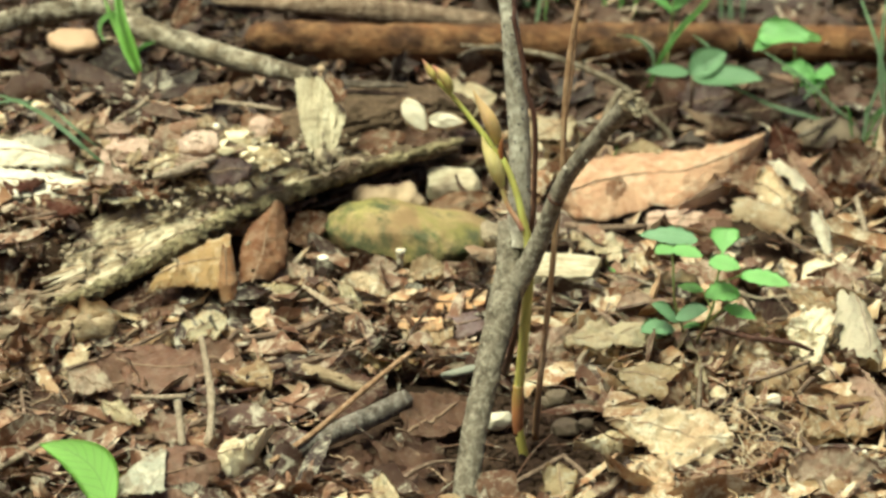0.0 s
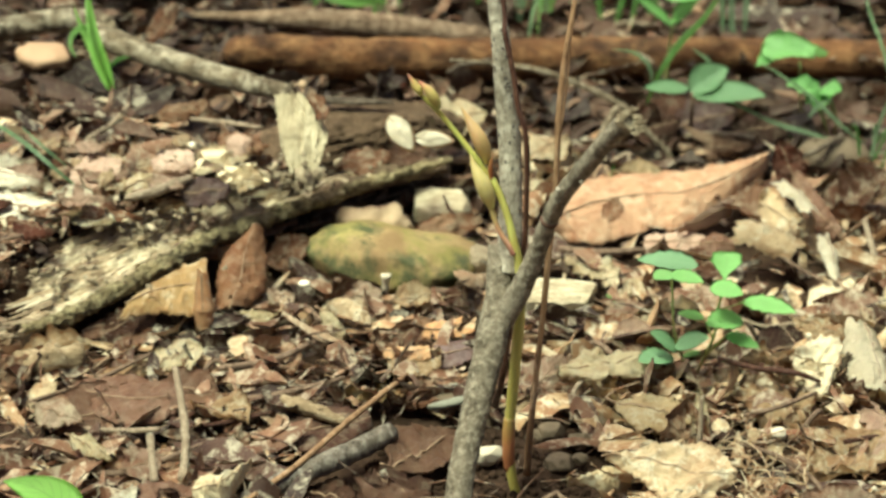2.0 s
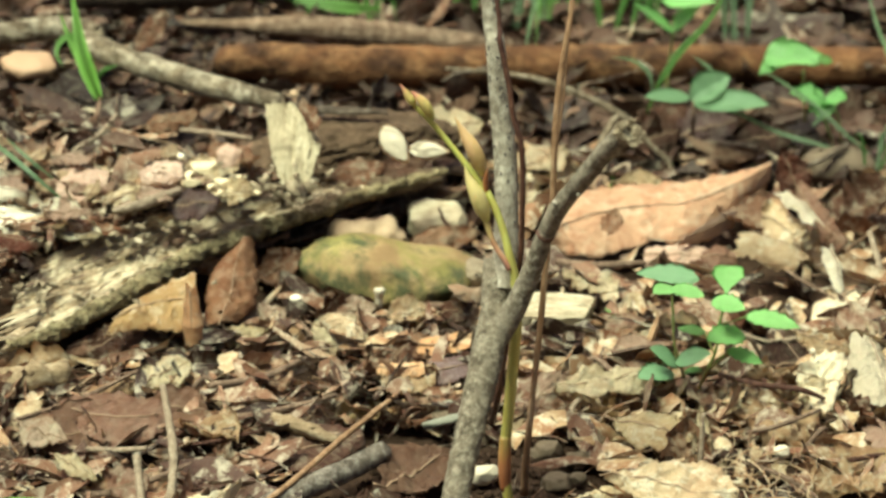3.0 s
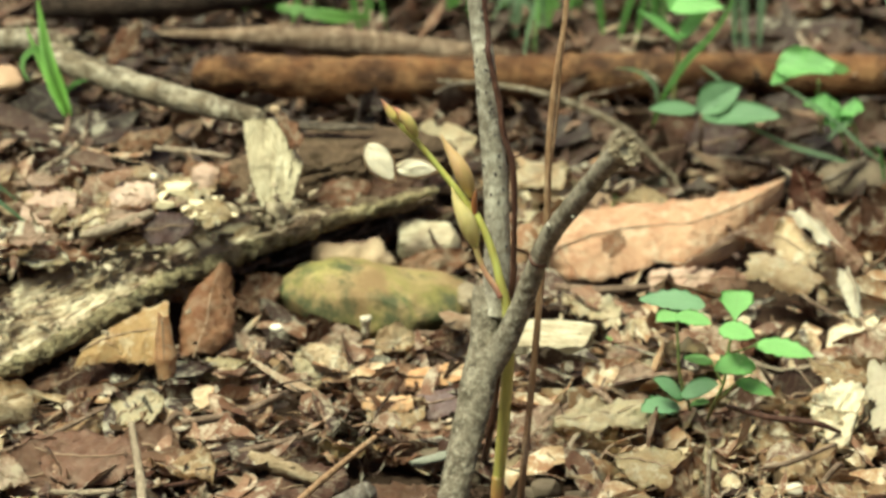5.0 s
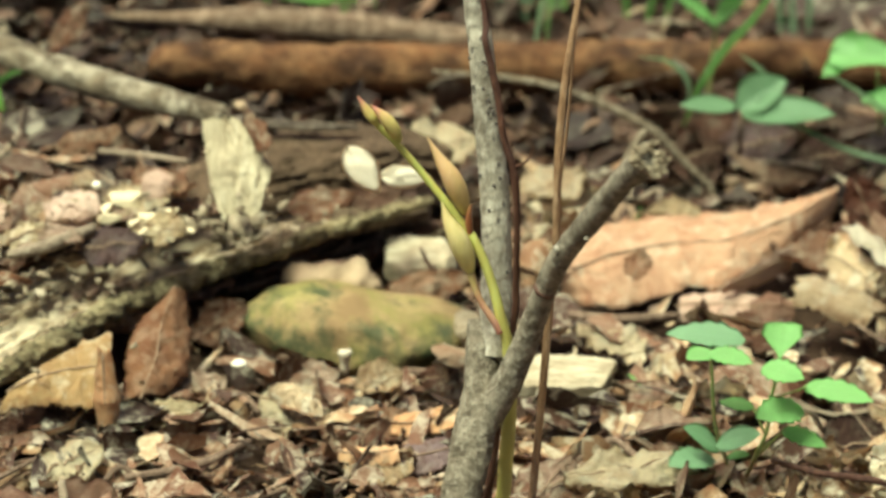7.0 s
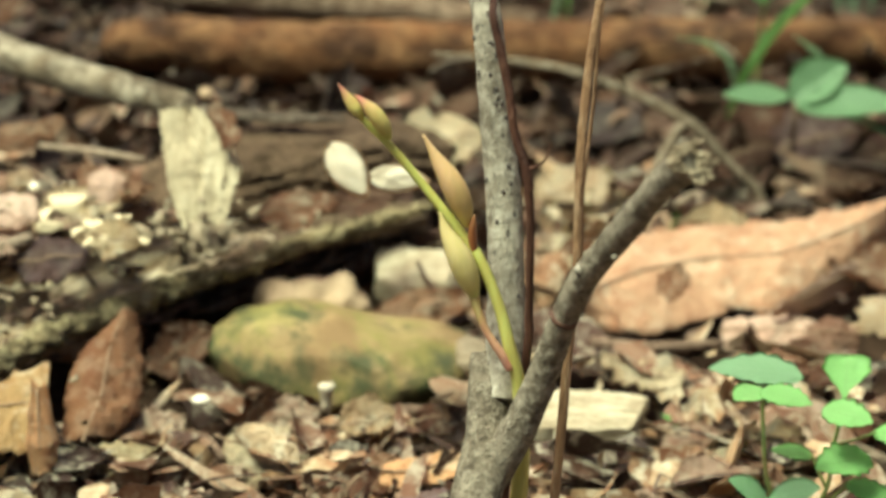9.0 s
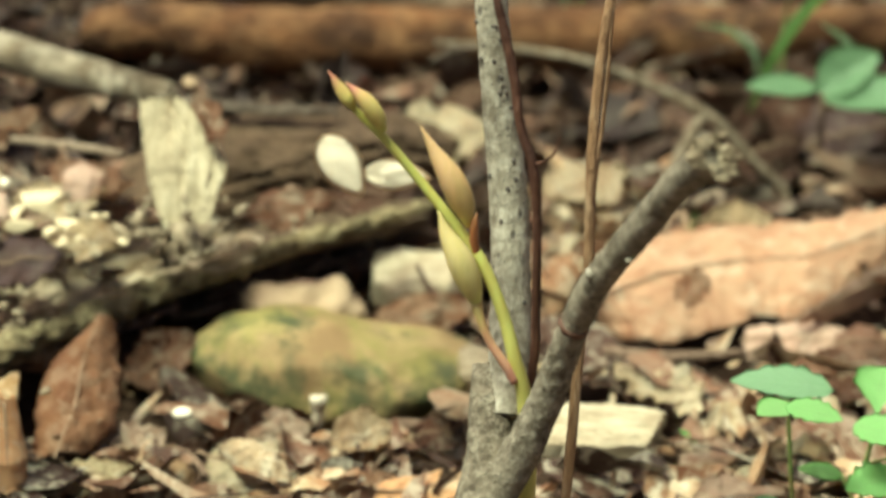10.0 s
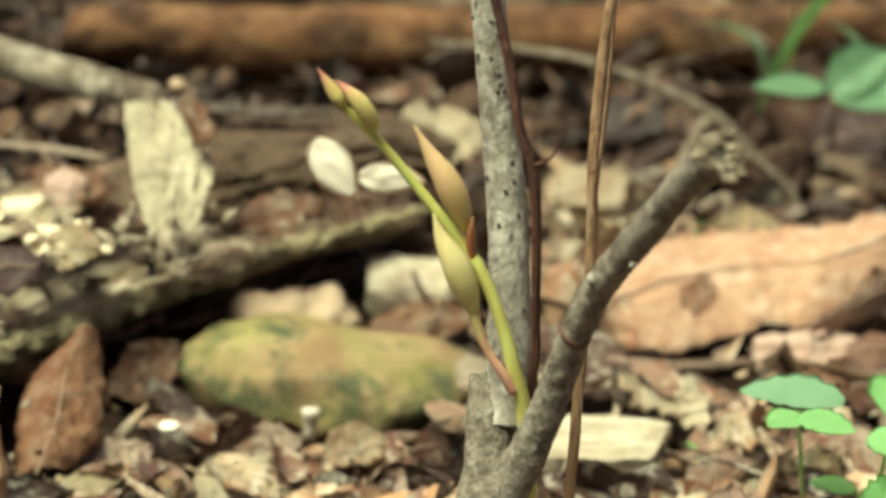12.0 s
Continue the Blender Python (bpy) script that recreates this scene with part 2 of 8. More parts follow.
BRANCH = bark_material("pale_branch_bark", (0.055, 0.038, 0.022), (0.22, 0.17, 0.105), (0.60, 0.53, 0.38), scale=0.5, stretch=0.5, axis="X")
BLEACHED = leaf_material("bleached_leaf", [(0.0, (0.76, 0.68, 0.50)), (1.0, (0.84, 0.79, 0.62))], stain=(0.40, 0.27, 0.15), bleach=0.95, vein=0.1, mottle=0.15)
SKELETON = leaf_material("skeleton_leaf", [(0.0, (0.36, 0.345, 0.25)), (1.0, (0.46, 0.44, 0.33))], stain=(0.15, 0.11, 0.07), bleach=0.6, mottle=0.6)
BIG_LEAF = leaf_material("big_leaf", [(0.0, (0.54, 0.315, 0.18)), (1.0, (0.54, 0.315, 0.18))], vein=0.6, stain=(0.34, 0.17, 0.09), bleach=0.35, mottle=0.6)
PINK = leaf_material("pinkish_leaf", [(0.0, (0.40, 0.255, 0.175)), (0.5, (0.53, 0.38, 0.27)), (1.0, (0.65, 0.51, 0.37))], bleach=0.6, vein=0.2, stain=(0.16, 0.08, 0.055))
RED_BROWN = leaf_material("red_brown_leaf", [(0.0, (0.166, 0.085, 0.050)), (1.0, (0.267, 0.152, 0.092))], vein=0.2, bleach=0.10, mottle=0.5, stain=(0.07, 0.03, 0.018), rough=0.42)
CREAM_LEAF = leaf_material("cream_curled_leaf", [(0.0, (0.57, 0.43, 0.255)), (1.0, (0.63, 0.49, 0.30))], stain=(0.26, 0.14, 0.06), bleach=0.75, vein=0.25, mottle=0.45)
RUST_BRIGHT = leaf_material("orange_lit_leaf", [(0.0, (0.70, 0.40, 0.19)), (1.0, (0.74, 0.46, 0.24))], bleach=0.4, vein=0.15, mottle=0.4, stain=(0.34, 0.15, 0.07))
ROSE = leaf_material("rose_tan_leaf", [(0.0, (0.52, 0.345, 0.245)), (1.0, (0.66, 0.485, 0.36))], bleach=0.25, vein=0.15, mottle=0.35, stain=(0.20, 0.10, 0.07))
CREAM_WOOD = pale_material("cream_wood", (0.50, 0.40, 0.235), (0.70, 0.60, 0.385))
PURPLE = leaf_material("purple_brown_leaf", [(0.0, (0.13, 0.085, 0.078)), (1.0, (0.18, 0.12, 0.11))], vein=0.15, bleach=0.1)
DARK_RED = leaf_material("dark_red_leaf", [(0.0, (0.13, 0.038, 0.020)), (1.0, (0.17, 0.055, 0.028))], vein=0.15, bleach=0.1)
AMBER = leaf_material("amber_leaf", [(0.0, (0.36, 0.225, 0.09)), (1.0, (0.42, 0.275, 0.12))], vein=0.2, bleach=0.35, mottle=0.5, stain=(0.34, 0.15, 0.04))
ORANGE = leaf_material("orange_leaf", [(0.0, (0.19, 0.084, 0.035)), (1.0, (0.23, 0.108, 0.046))], vein=0.2, bleach=0.12, mottle=0.6, stain=(0.20, 0.065, 0.02))
GREY_ROT = wood_material("grey_brown_rotten_wood", (0.050, 0.034, 0.020), (0.17, 0.115, 0.070), (0.36, 0.27, 0.17), along=(0.35, 0.6, 1))
DARK_ROT = wood_material("dark_rotten_wood", (0.030, 0.018, 0.009), (0.115, 0.072, 0.040), (0.225, 0.155, 0.092), along=(1, 1, 1))
def crust_material():
    """Crumbling decayed wood: cream crumbs, mauve-brown hollows, a little olive growth."""
    n = Nodes("crumbling_wood")
    turned = n.node("ShaderNodeMapping", Vector=n.coord.outputs["Object"], Rotation=(0, 0, radians(-42)))
    vec = n.node("ShaderNodeMapping", Vector=turned.outputs["Vector"], Scale=(0.22, 1, 1)).outputs["Vector"]
    big, mid, fine = n.noise(70, 5, 0.65), n.noise(260, 6, 0.78, vec, 0.5), n.noise(900, 4, 0.7, vec)
    c = n.ramp(mid, [(0.28, (0.075, 0.045, 0.026)), (0.37, (0.30, 0.20, 0.118)), (0.45, (0.56, 0.425, 0.262)), (0.56, (0.80, 0.69, 0.47))])
    c = n.mix(n.ramp(big, [(0.48, 0.0), (0.64, 0.6)]), c, n.mix(0.5, c, (0.32, 0.215, 0.155)))
    c = n.mix(n.ramp(n.noise(110, 4, 0.6), [(0.58, 0.0), (0.74, 0.5)]), c, (0.24, 0.19, 0.08))
    c = n.mix(n.ramp(fine, [(0.56, 0.0), (0.80, 0.45)]), c, (0.12, 0.08, 0.05))
    n.bump(n.calc("ADD", n.calc("MULTIPLY", mid, 1.2), n.calc("MULTIPLY", fine, 0.5)), 1.0, 0.0025)
    return n.done(c, 0.85, 0.15)


CRUST = crust_material()
RIM = bark_material("log_rim", (0.045, 0.032, 0.016), (0.27, 0.21, 0.105), (0.52, 0.45, 0.25), scale=0.9, stretch=0.6, axis="X")
SLAB = wood_material("bare_wood_slab", (0.26, 0.19, 0.105), (0.55, 0.47, 0.30), (0.75, 0.68, 0.47), along=(1, 0.35, 0.14))
CHIP = wood_material("pale_chip", (0.24, 0.17, 0.095), (0.50, 0.42, 0.275), (0.70, 0.63, 0.45), along=(0.3, 1, 1))
DRY_STICK = wood_material("dry_stick", (0.16, 0.115, 0.075), (0.34, 0.26, 0.175), (0.54, 0.445, 0.315), along=(1, 1, 1))
CRUMB = wood_material("wood_crumb", (0.14, 0.10, 0.06), (0.38, 0.30, 0.19), (0.60, 0.52, 0.36), along=(1, 1, 1))
SILVER_BARK = bark_material("silvery_bark", (0.075, 0.057, 0.041), (0.25, 0.21, 0.16), (0.50, 0.45, 0.37), stretch=2.5, axis="X")
RIDGE = wood_material("ridge_wood", (0.11, 0.072, 0.040), (0.34, 0.245, 0.14), (0.60, 0.50, 0.34), along=(0.4, 1, 1))
TAN_WOOD = bark_material("tan_weathered_wood", (0.060, 0.036, 0.021), (0.26, 0.17, 0.105), (0.50, 0.37, 0.25), stretch=0.1, axis="X")
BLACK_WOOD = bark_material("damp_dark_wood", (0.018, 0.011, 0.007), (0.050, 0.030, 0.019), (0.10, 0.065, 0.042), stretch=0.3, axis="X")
PALE_WOOD = wood_material("pale_wood", (0.30, 0.23, 0.14), (0.55, 0.47, 0.32), (0.72, 0.66, 0.48))
TWIG = wood_material("brown_twig", (0.08, 0.05, 0.034), (0.22, 0.145, 0.095), (0.40, 0.29, 0.20), along=(1, 1, 1))
STALK = wood_material("dry_stalk", (0.13, 0.062, 0.030), (0.38, 0.225, 0.118), (0.56, 0.40, 0.25), along=(1, 1, 0.06), rough=0.6)
VINE = wood_material("dark_stem", (0.035, 0.016, 0.011), (0.085, 0.038, 0.025), (0.16, 0.075, 0.045), along=(1, 1, 0.06), rough=0.5)
MOSSY = stone_material("mossy_stone", (0.21, 0.13, 0.055), (0.43, 0.31, 0.14), (0.215, 0.195, 0.052), (0.050, 0.066, 0.026))
STONE = stone_material("stone", (0.080, 0.057, 0.034), (0.175, 0.130, 0.080))
GREY_STONE = stone_material("grey_green_stone", (0.16, 0.16, 0.115), (0.27, 0.265, 0.20))
BUFF_STONE = stone_material("buff_stone", (0.32, 0.215, 0.122), (0.53, 0.39, 0.24))
PALE_STONE = stone_material("pale_stone", (0.50, 0.42, 0.29), (0.70, 0.63, 0.47))
GREEN = green_material("young_leaf", (0.31, 0.61, 0.22), (0.39, 0.69, 0.28), glow=0.3)
GREEN_BLUE = green_material("grey_green_leaf", (0.28, 0.49, 0.265), (0.33, 0.54, 0.31), vein=(0.38, 0.60, 0.36))
GREEN_GREY = green_material("dull_green_leaf", (0.20, 0.365, 0.185), (0.25, 0.415, 0.22), vein=(0.32, 0.48, 0.28))
GREEN_MID = green_material("mid_green_leaf", (0.25, 0.53, 0.18), (0.30, 0.58, 0.22))
GREEN_DEEP = green_material("deep_green_leaf", (0.10, 0.25, 0.05), (0.14, 0.30, 0.065))
GREEN_LIME = green_material("lime_leaf", (0.52, 0.86, 0.27), (0.56, 0.88, 0.31), glow=0.35)
GRASS_DARK = green_material("dark_grass_blade", (0.055, 0.16, 0.030), (0.09, 0.22, 0.05), veins=3.0)
GRASS = green_material("grass_blade", (0.15, 0.34, 0.075), (0.21, 0.41, 0.10), veins=3.0)
GRASS_BRIGHT = green_material("bright_grass_blade", (0.24, 0.52, 0.09), (0.30, 0.58, 0.12), veins=3.0)
BLADE_GREY = green_material("grey_grass_blade", (0.16, 0.26, 0.13), (0.24, 0.34, 0.20), veins=3.0)
STEM_GREEN = flesh_material("orchid_stem", (0.50, 0.43, 0.10), (0.52, 0.51, 0.14), (0.48, 0.51, 0.13), streak=(0.40, 0.30, 0.08))
BUD = flesh_material("orchid_bud", (0.54, 0.56, 0.15), (0.70, 0.45, 0.215), (0.70, 0.46, 0.23))
BUD_GREEN = flesh_material("green_bud", (0.55, 0.57, 0.16), (0.74, 0.62, 0.26), (0.70, 0.56, 0.24), streak=(0.55, 0.36, 0.14))
BUD_RED = flesh_material("red_tip_bud", (0.48, 0.56, 0.12), (0.58, 0.48, 0.16), (0.46, 0.15, 0.13))
PEDICEL = flesh_material("pedicel", (0.56, 0.25, 0.20), (0.54, 0.32, 0.18), (0.46, 0.42, 0.13))
BRACT = flesh_material("bract", (0.20, 0.065, 0.025), (0.28, 0.10, 0.035), (0.30, 0.15, 0.06))
SHEATH = flesh_material("sheath", (0.34, 0.11, 0.045), (0.40, 0.17, 0.06), (0.44, 0.32, 0.09))
SHOOT = flesh_material("seedling_stem", (0.22, 0.20, 0.08), (0.25, 0.34, 0.11), (0.25, 0.42, 0.13))
PEACH = pale_material("peach_cap", (0.33, 0.20, 0.115), (0.44, 0.285, 0.17))
FUNGUS_RIM = pale_material("fungus_rim", (0.60, 0.40, 0.23), (0.72, 0.53, 0.33))
WHITE = pale_material("white_fungus", (0.72, 0.64, 0.46), (0.82, 0.76, 0.59))

# ---- building tools ----
def thing(name, at=(0, 0, 0), label="", category="", group="", kind=""):
    ob = new(name)
    ob.empty_display_size = 0.01
    ob.location = at
    return tagged(ob, label, category, group, kind)


def meshed(name, bm, material):
    me = bpy.data.meshes.new(name)
    bm.to_mesh(me)
    bm.free()
    for m in material if isinstance(material, (list, tuple)) else [material]:
        me.materials.append(m)
    me.polygons.foreach_set("use_smooth", [True] * len(me.polygons))
    return me


def part(name, bm, material, parent, label=""):
    """One mesh object under a thing or a part; its mesh is given in world places."""
    ob = new(name, meshed(name, bm, material))
    if parent:
        ob.parent = parent
        origin = Vector(parent.location) + (Vector(parent.parent.location) if parent.parent else Vector())
        ob.data.transform(Matrix.Translation(-origin))
    return tagged(ob, label)


def solo(name, bm, material, label, category, group="", kind=""):
    """A top-level thing of one mesh, with its origin at its base."""
    me = meshed(name, bm, material)
    co = np.empty(len(me.vertices) * 3)
    me.vertices.foreach_get("co", co)
    co = co.reshape(-1, 3)
    base = Vector((*co[:, :2].mean(0), co[:, 2].min()))
    me.transform(Matrix.Translation(-base))
    ob = new(name, me)
    ob.location = base
    return tagged(ob, label, category, group, kind)


def smooth_path(points, steps=6):
    """Catmull-Rom through the points."""
    p = [Vector(q) for q in points]
    p = [p[0] * 2 - p[1], *p, p[-1] * 2 - p[-2]]
    out = []
    for a, b, c, d in zip(p, p[1:], p[2:], p[3:]):
        for k in range(steps):
            t = k / steps
            out.append(0.5 * (2 * b + (c - a) * t + (2 * a - 5 * b + 4 * c - d) * t * t + (3 * b - a - 3 * c + d) * t**3))
    return out + [p[-2]]


def along(values, t):
    k = t * (len(values) - 1)
    i = min(int(k), len(values) - 2)
    return values[i] + (values[i + 1] - values[i]) * (k - i)


def tube(bm, points, radii, seg=10, steps=6, rough=0.0, scale=300.0, flat=1.0, seed=0, ragged=0.0):
    """A swept, closed tube with UV along it; rough: noise on its radius; ragged: torn last ring."""
    path = smooth_path(points, steps)
    uv = bm.loops.layers.uv.verify()
    rings, side = [], None
    for i, p in enumerate(path):
        ahead = (path[min(i + 1, len(path) - 1)] - path[max(i - 1, 0)]).normalized()
        if side is None:
            side = ahead.cross(Vector((0, 0, 1) if abs(ahead.z) < 0.8 else (0, 1, 0))).normalized()
        side = (side - ahead * side.dot(ahead)).normalized()
        up = ahead.cross(side)
        r = along(radii, i / (len(path) - 1))
        ring = []
        for k in range(seg):
            a = 2 * math.pi * k / seg
            d = side * math.cos(a) + up * (math.sin(a) * flat)
            q = p + d * r
            bulge = 1 + rough * (noise.noise(q * scale + Vector((seed, 0, 0))) + 0.5 * noise.noise(q * scale * 2.7) + 0.35 * noise.noise(q * scale * 6.1))
            tear = ahead * (ragged * r * noise.noise(Vector((k * 1.7, seed, 3))) if i == len(path) - 1 else 0)
            ring.append(bm.verts.new(p + d * r * bulge + tear))
        rings.append(ring)
    for i, (a, b) in enumerate(zip(rings, rings[1:])):
        for k in range(seg):
            f = bm.faces.new((a[k], a[(k + 1) % seg], b[(k + 1) % seg], b[k]))
            for loop, (u, v) in zip(f.loops, ((i, k), (i, k + 1), (i + 1, k + 1), (i + 1, k))):
                loop[uv].uv = (u / (len(rings) - 1), v / seg)
    for ring, u in ((rings[0][::-1], 0.0), (rings[-1], 1.0)):
        mid = bm.verts.new(sum((v.co for v in ring), Vector()) / seg)
        for k in range(seg):
            f = bm.faces.new((ring[k], ring[(k + 1) % seg], mid))
            for loop in f.loops:
                loop[uv].uv = (u, 0.5)
    return bm


def tube_bm(*args, **kw):
    return tube(bmesh.new(), *args, **kw)


def pebble_bm(center, size, turn=0.0, seed=0, rough=0.25, scale=90.0, level=3, tilt=0.0, square=1.0):
    bm = bmesh.new()
    bmesh.ops.create_icosphere(bm, subdivisions=level, radius=1.0)
    m = Matrix.Translation(center) @ pose(0, 0, 0, tilt, 0, turn)
    for v in bm.verts:
        p = Vector([math.copysign(abs(c) ** square, c) * s for c, s in zip(v.co, size)])
        k = 1 + rough * (noise.noise(p * scale + Vector((seed * 3.1, seed, 0))) + 0.45 * noise.noise(p * scale * 2.3))
        v.co = m @ (p * k)
    return bm


def facet(bm, count, seed, low=0.72, high=0.95):
    """Cuts flat, slightly uneven faces into a rounded lump."""
    rnd = random.Random(seed)
    mid = sum((v.co for v in bm.verts), Vector()) / len(bm.verts)
    for _ in range(count):
        d = Vector((rnd.gauss(0, 1), rnd.gauss(-0.4, 1), rnd.gauss(0.3, 0.8))).normalized()
        reach = max((v.co - mid).dot(d) for v in bm.verts) * rnd.uniform(low, high)
        for v in bm.verts:
            over = (v.co - mid).dot(d) - reach
            if over > 0:
                v.co -= d * over * (0.93 + 0.12 * noise.noise(v.co * 500))
    return bm


def outline(kind, u, seed=0):
    """Half width of a leaf, 0 to 1, at u along it."""
    u = min(max(u, 0.0), 1.0)
    if kind == "oval":
        w = math.sin(math.pi * u**0.85) ** 0.75
    elif kind == "lance":
        w = math.sin(math.pi * u**0.75) ** 1.05
    elif kind == "heart":
        w = math.sin(math.pi * u**0.5) ** 0.8
    elif kind == "oak":
        w = math.sin(math.pi * u**1.15) ** 0.8 * (1 + 0.16 * math.sin(u * 19 + seed) + 0.07 * math.sin(u * 47 + seed * 2))
    elif kind == "tooth":
        w = math.sin(math.pi * u**0.9) ** 0.8 * (1 + 0.07 * math.sin(u * 46 + seed) + 0.03 * math.sin(u * 29))
    elif kind == "crenate":
        w = math.sin(math.pi * u**0.8) ** 0.72 * (0.86 + 0.22 * abs(math.sin(u * 17 + seed)))
    elif kind == "spoon":
        w = (0.10 + 0.90 * min(1.0, max(0.0, (u - 0.22) / 0.4)) ** 1.3) * (1.0 if u < 0.8 else math.sqrt(max(0.0, 1 - ((u - 0.8) / 0.2) ** 2))) * (1 + 0.05 * math.sin(u * 30))
    else:
        w = math.sin(math.pi * u) ** 0.6
    return max(w, 0.02)


def leaf_bm(length, width, kind="oval", curl=0.0, roll=0.0, bend=0.0, wave=0.0, twist=0.0, nu=16, nv=8, thick=0.0003, seed=0, torn=0.0, stalk=0.0, fold=0.0, sweep=0.0, crumple=0.0, spine=None):
    """A leaf along +x with its upper side to +z. bend: arches along it, curl: cups across, fold: a crease at the midrib, in radians."""
    bm = bmesh.new()
    uv = bm.loops.layers.uv.verify()
    grid = []
    for i in range(nu + 1):
        u = i / nu
        half = outline(kind, u, seed) * width / 2
        half *= 1 - torn * max(0.0, noise.noise(Vector((u * 5, seed * 1.3, 7))))
        row = []
        for j in range(nv + 1):
            s = 2 * j / nv - 1
            y = half * s * (1 + torn * (0.6 * noise.noise(Vector((u * 9, s * 2 + seed, 2))) + 0.22 * noise.noise(Vector((u * 24, s * 1.5 + seed, 9)))))
            a = curl * s * (0.6 + 0.4 * u)
            across, lift = (math.sin(a) / a * y, (1 - math.cos(a)) / a * y) if abs(a) > 1e-4 else (y, 0.0)
            lift = lift + abs(s) * half * math.tan(fold)
            if roll:
                b = roll * u
                x, lift = (math.sin(b) / roll * length, lift + (1 - math.cos(b)) / roll * length)
            else:
                x = u * length
            b = bend * (u - 0.5)
            z = lift - bend * length * (u - 0.5) ** 2 + lift * (math.cos(b) - 1)
            z += wave * length * (noise.noise(Vector((u * 4 + seed * 2.1, s * 1.6, seed))) + 0.5 * abs(s) * noise.noise(Vector((u * 11, s * 3, seed + 5))))
            if crumple:
                q = Vector((u * 9 + seed, s * 3.5, seed * 0.7))
                z += crumple * length * ((0.5 - 1.3 * abs(noise.noise(q))) + 0.5 * noise.noise(q * 2.3) + 0.35 * abs(noise.noise(q * 4.1)) - 0.3)
            across += sweep * length * 4 * (u - 0.5) ** 2
            t = twist * (u - 0.3)
            row.append(bm.verts.new((x, across * math.cos(t) - z * math.sin(t), across * math.sin(t) + z * math.cos(t))))
        grid.append(row)
        if spine is not None:
            spine.append(row[nv // 2].co.copy())
    for i in range(nu):
        for j in range(nv):
            f = bm.faces.new((grid[i][j], grid[i + 1][j], grid[i + 1][j + 1], grid[i][j + 1]))
            for loop, (a, b) in zip(f.loops, ((i, j), (i + 1, j), (i + 1, j + 1), (i, j + 1))):
                loop[uv].uv = (a / nu, b / nv)
    if thick:
        bmesh.ops.solidify(bm, geom=bm.faces[:], thickness=thick)
    if stalk:
        mid = grid[0][nv // 2].co.copy() if grid[0][nv // 2].is_valid else Vector()
        tube(bm, [mid + Vector((0.002, 0, 0)), mid + Vector((-stalk * 0.5, 0, -stalk * 0.08)), mid + Vector((-stalk, stalk * 0.15, -stalk * 0.1))],
             [width * 0.02, width * 0.014, width * 0.016], seg=5, steps=3)
    return bm


def board_bm(left, right, thick, seed=0, steps=9, across=18, rough=0.0007):
    """A split board between its two long edges: grain runs along it, its faces are torn and its ends ragged."""
    a, b = smooth_path(left, steps), smooth_path(right, steps)
    bm, front, back = bmesh.new(), [], []
    axis = (a[-1] - a[0]).normalized()
    face = (b[len(b) // 2] - a[len(a) // 2]).normalized().cross(axis).normalized()
    for i, (p, q) in enumerate(zip(a, b)):
        rows = ([], [])
        for k in range(across + 1):
            s = k / across
            fibre = noise.noise(Vector((s * 15, i * 0.10, seed))) + 0.6 * noise.noise(Vector((s * 34, i * 0.2, seed + 3))) + 0.5 * noise.noise(Vector((s * 5, i * 0.45, seed + 8)))
            fray = axis * (0.0022 * noise.noise(Vector((s * 11, seed, i))) if i in (0, len(a) - 1) else 0.0)
            edge = (q - p).normalized() * (0.0007 * noise.noise(Vector((i * 0.7, k, seed)))) if k in (0, across) else Vector()
            at = p.lerp(q, s) + fray + edge
            rows[0].append(bm.verts.new(at + face * rough * fibre))
            rows[1].append(bm.verts.new(at - face * (thick * (0.8 + 0.2 * noise.noise(Vector((s * 4, i * 0.3, seed)))))))
        front.append(rows[0]), back.append(rows[1])
    n = len(a)
    for i in range(n - 1):
        for k in range(across):
            bm.faces.new((front[i][k], front[i][k + 1], front[i + 1][k + 1], front[i + 1][k]))
            bm.faces.new((back[i][k], back[i + 1][k], back[i + 1][k + 1], back[i][k + 1]))
        bm.faces.new((front[i][0], front[i + 1][0], back[i + 1][0], back[i][0]))
        bm.faces.new((front[i][across], back[i][across], back[i + 1][across], front[i + 1][across]))
    for k in range(across):
        bm.faces.new((front[0][k], back[0][k], back[0][k + 1], front[0][k + 1]))
        bm.faces.new((front[-1][k], front[-1][k + 1], back[-1][k + 1], back[-1][k]))
    bmesh.ops.recalc_face_normals(bm, faces=bm.faces[:])
    for e in bm.edges:
        e.smooth = len(e.link_faces) != 2 or e.calc_face_angle() < 0.7
    return bm


def aim(base, tip, lean=0.0, flip=False):
    """The pose that lays a leaf's +x from base to tip; lean turns it about its length, in degrees."""
    base, tip = Vector(base), Vector(tip)
    x = (tip - base).normalized()
    y = Vector((0, 0, 1)).cross(x)
    y = y.normalized() if y.length > 1e-4 else Vector((0, 1, 0))
    z = x.cross(y)
    m = Matrix((x, y, z)).transposed().to_4x4()
    return Matrix.Translation(base) @ m @ pose(0, 0, 0, lean + (180 if flip else 0))


def aim_to(base, tip, normal=(0.0, -0.9, 0.43)):
    """As aim(), with the upper side turned towards a direction."""
    base, x = Vector(base), (Vector(tip) - Vector(base)).normalized()
    z = Vector(normal)
    z = (z - x * z.dot(x)).normalized()
    return Matrix.Translation(base) @ Matrix((x, z.cross(x), z)).transposed().to_4x4()


def leaf_part(name, base, tip, width, material, parent, label="", lean=0.0, flip=False, **shape):
    bm = leaf_bm((Vector(tip) - Vector(base)).length, width, **shape)
    bm.transform(aim(base, tip, lean, flip))
    return part(name, bm, material, parent, label)

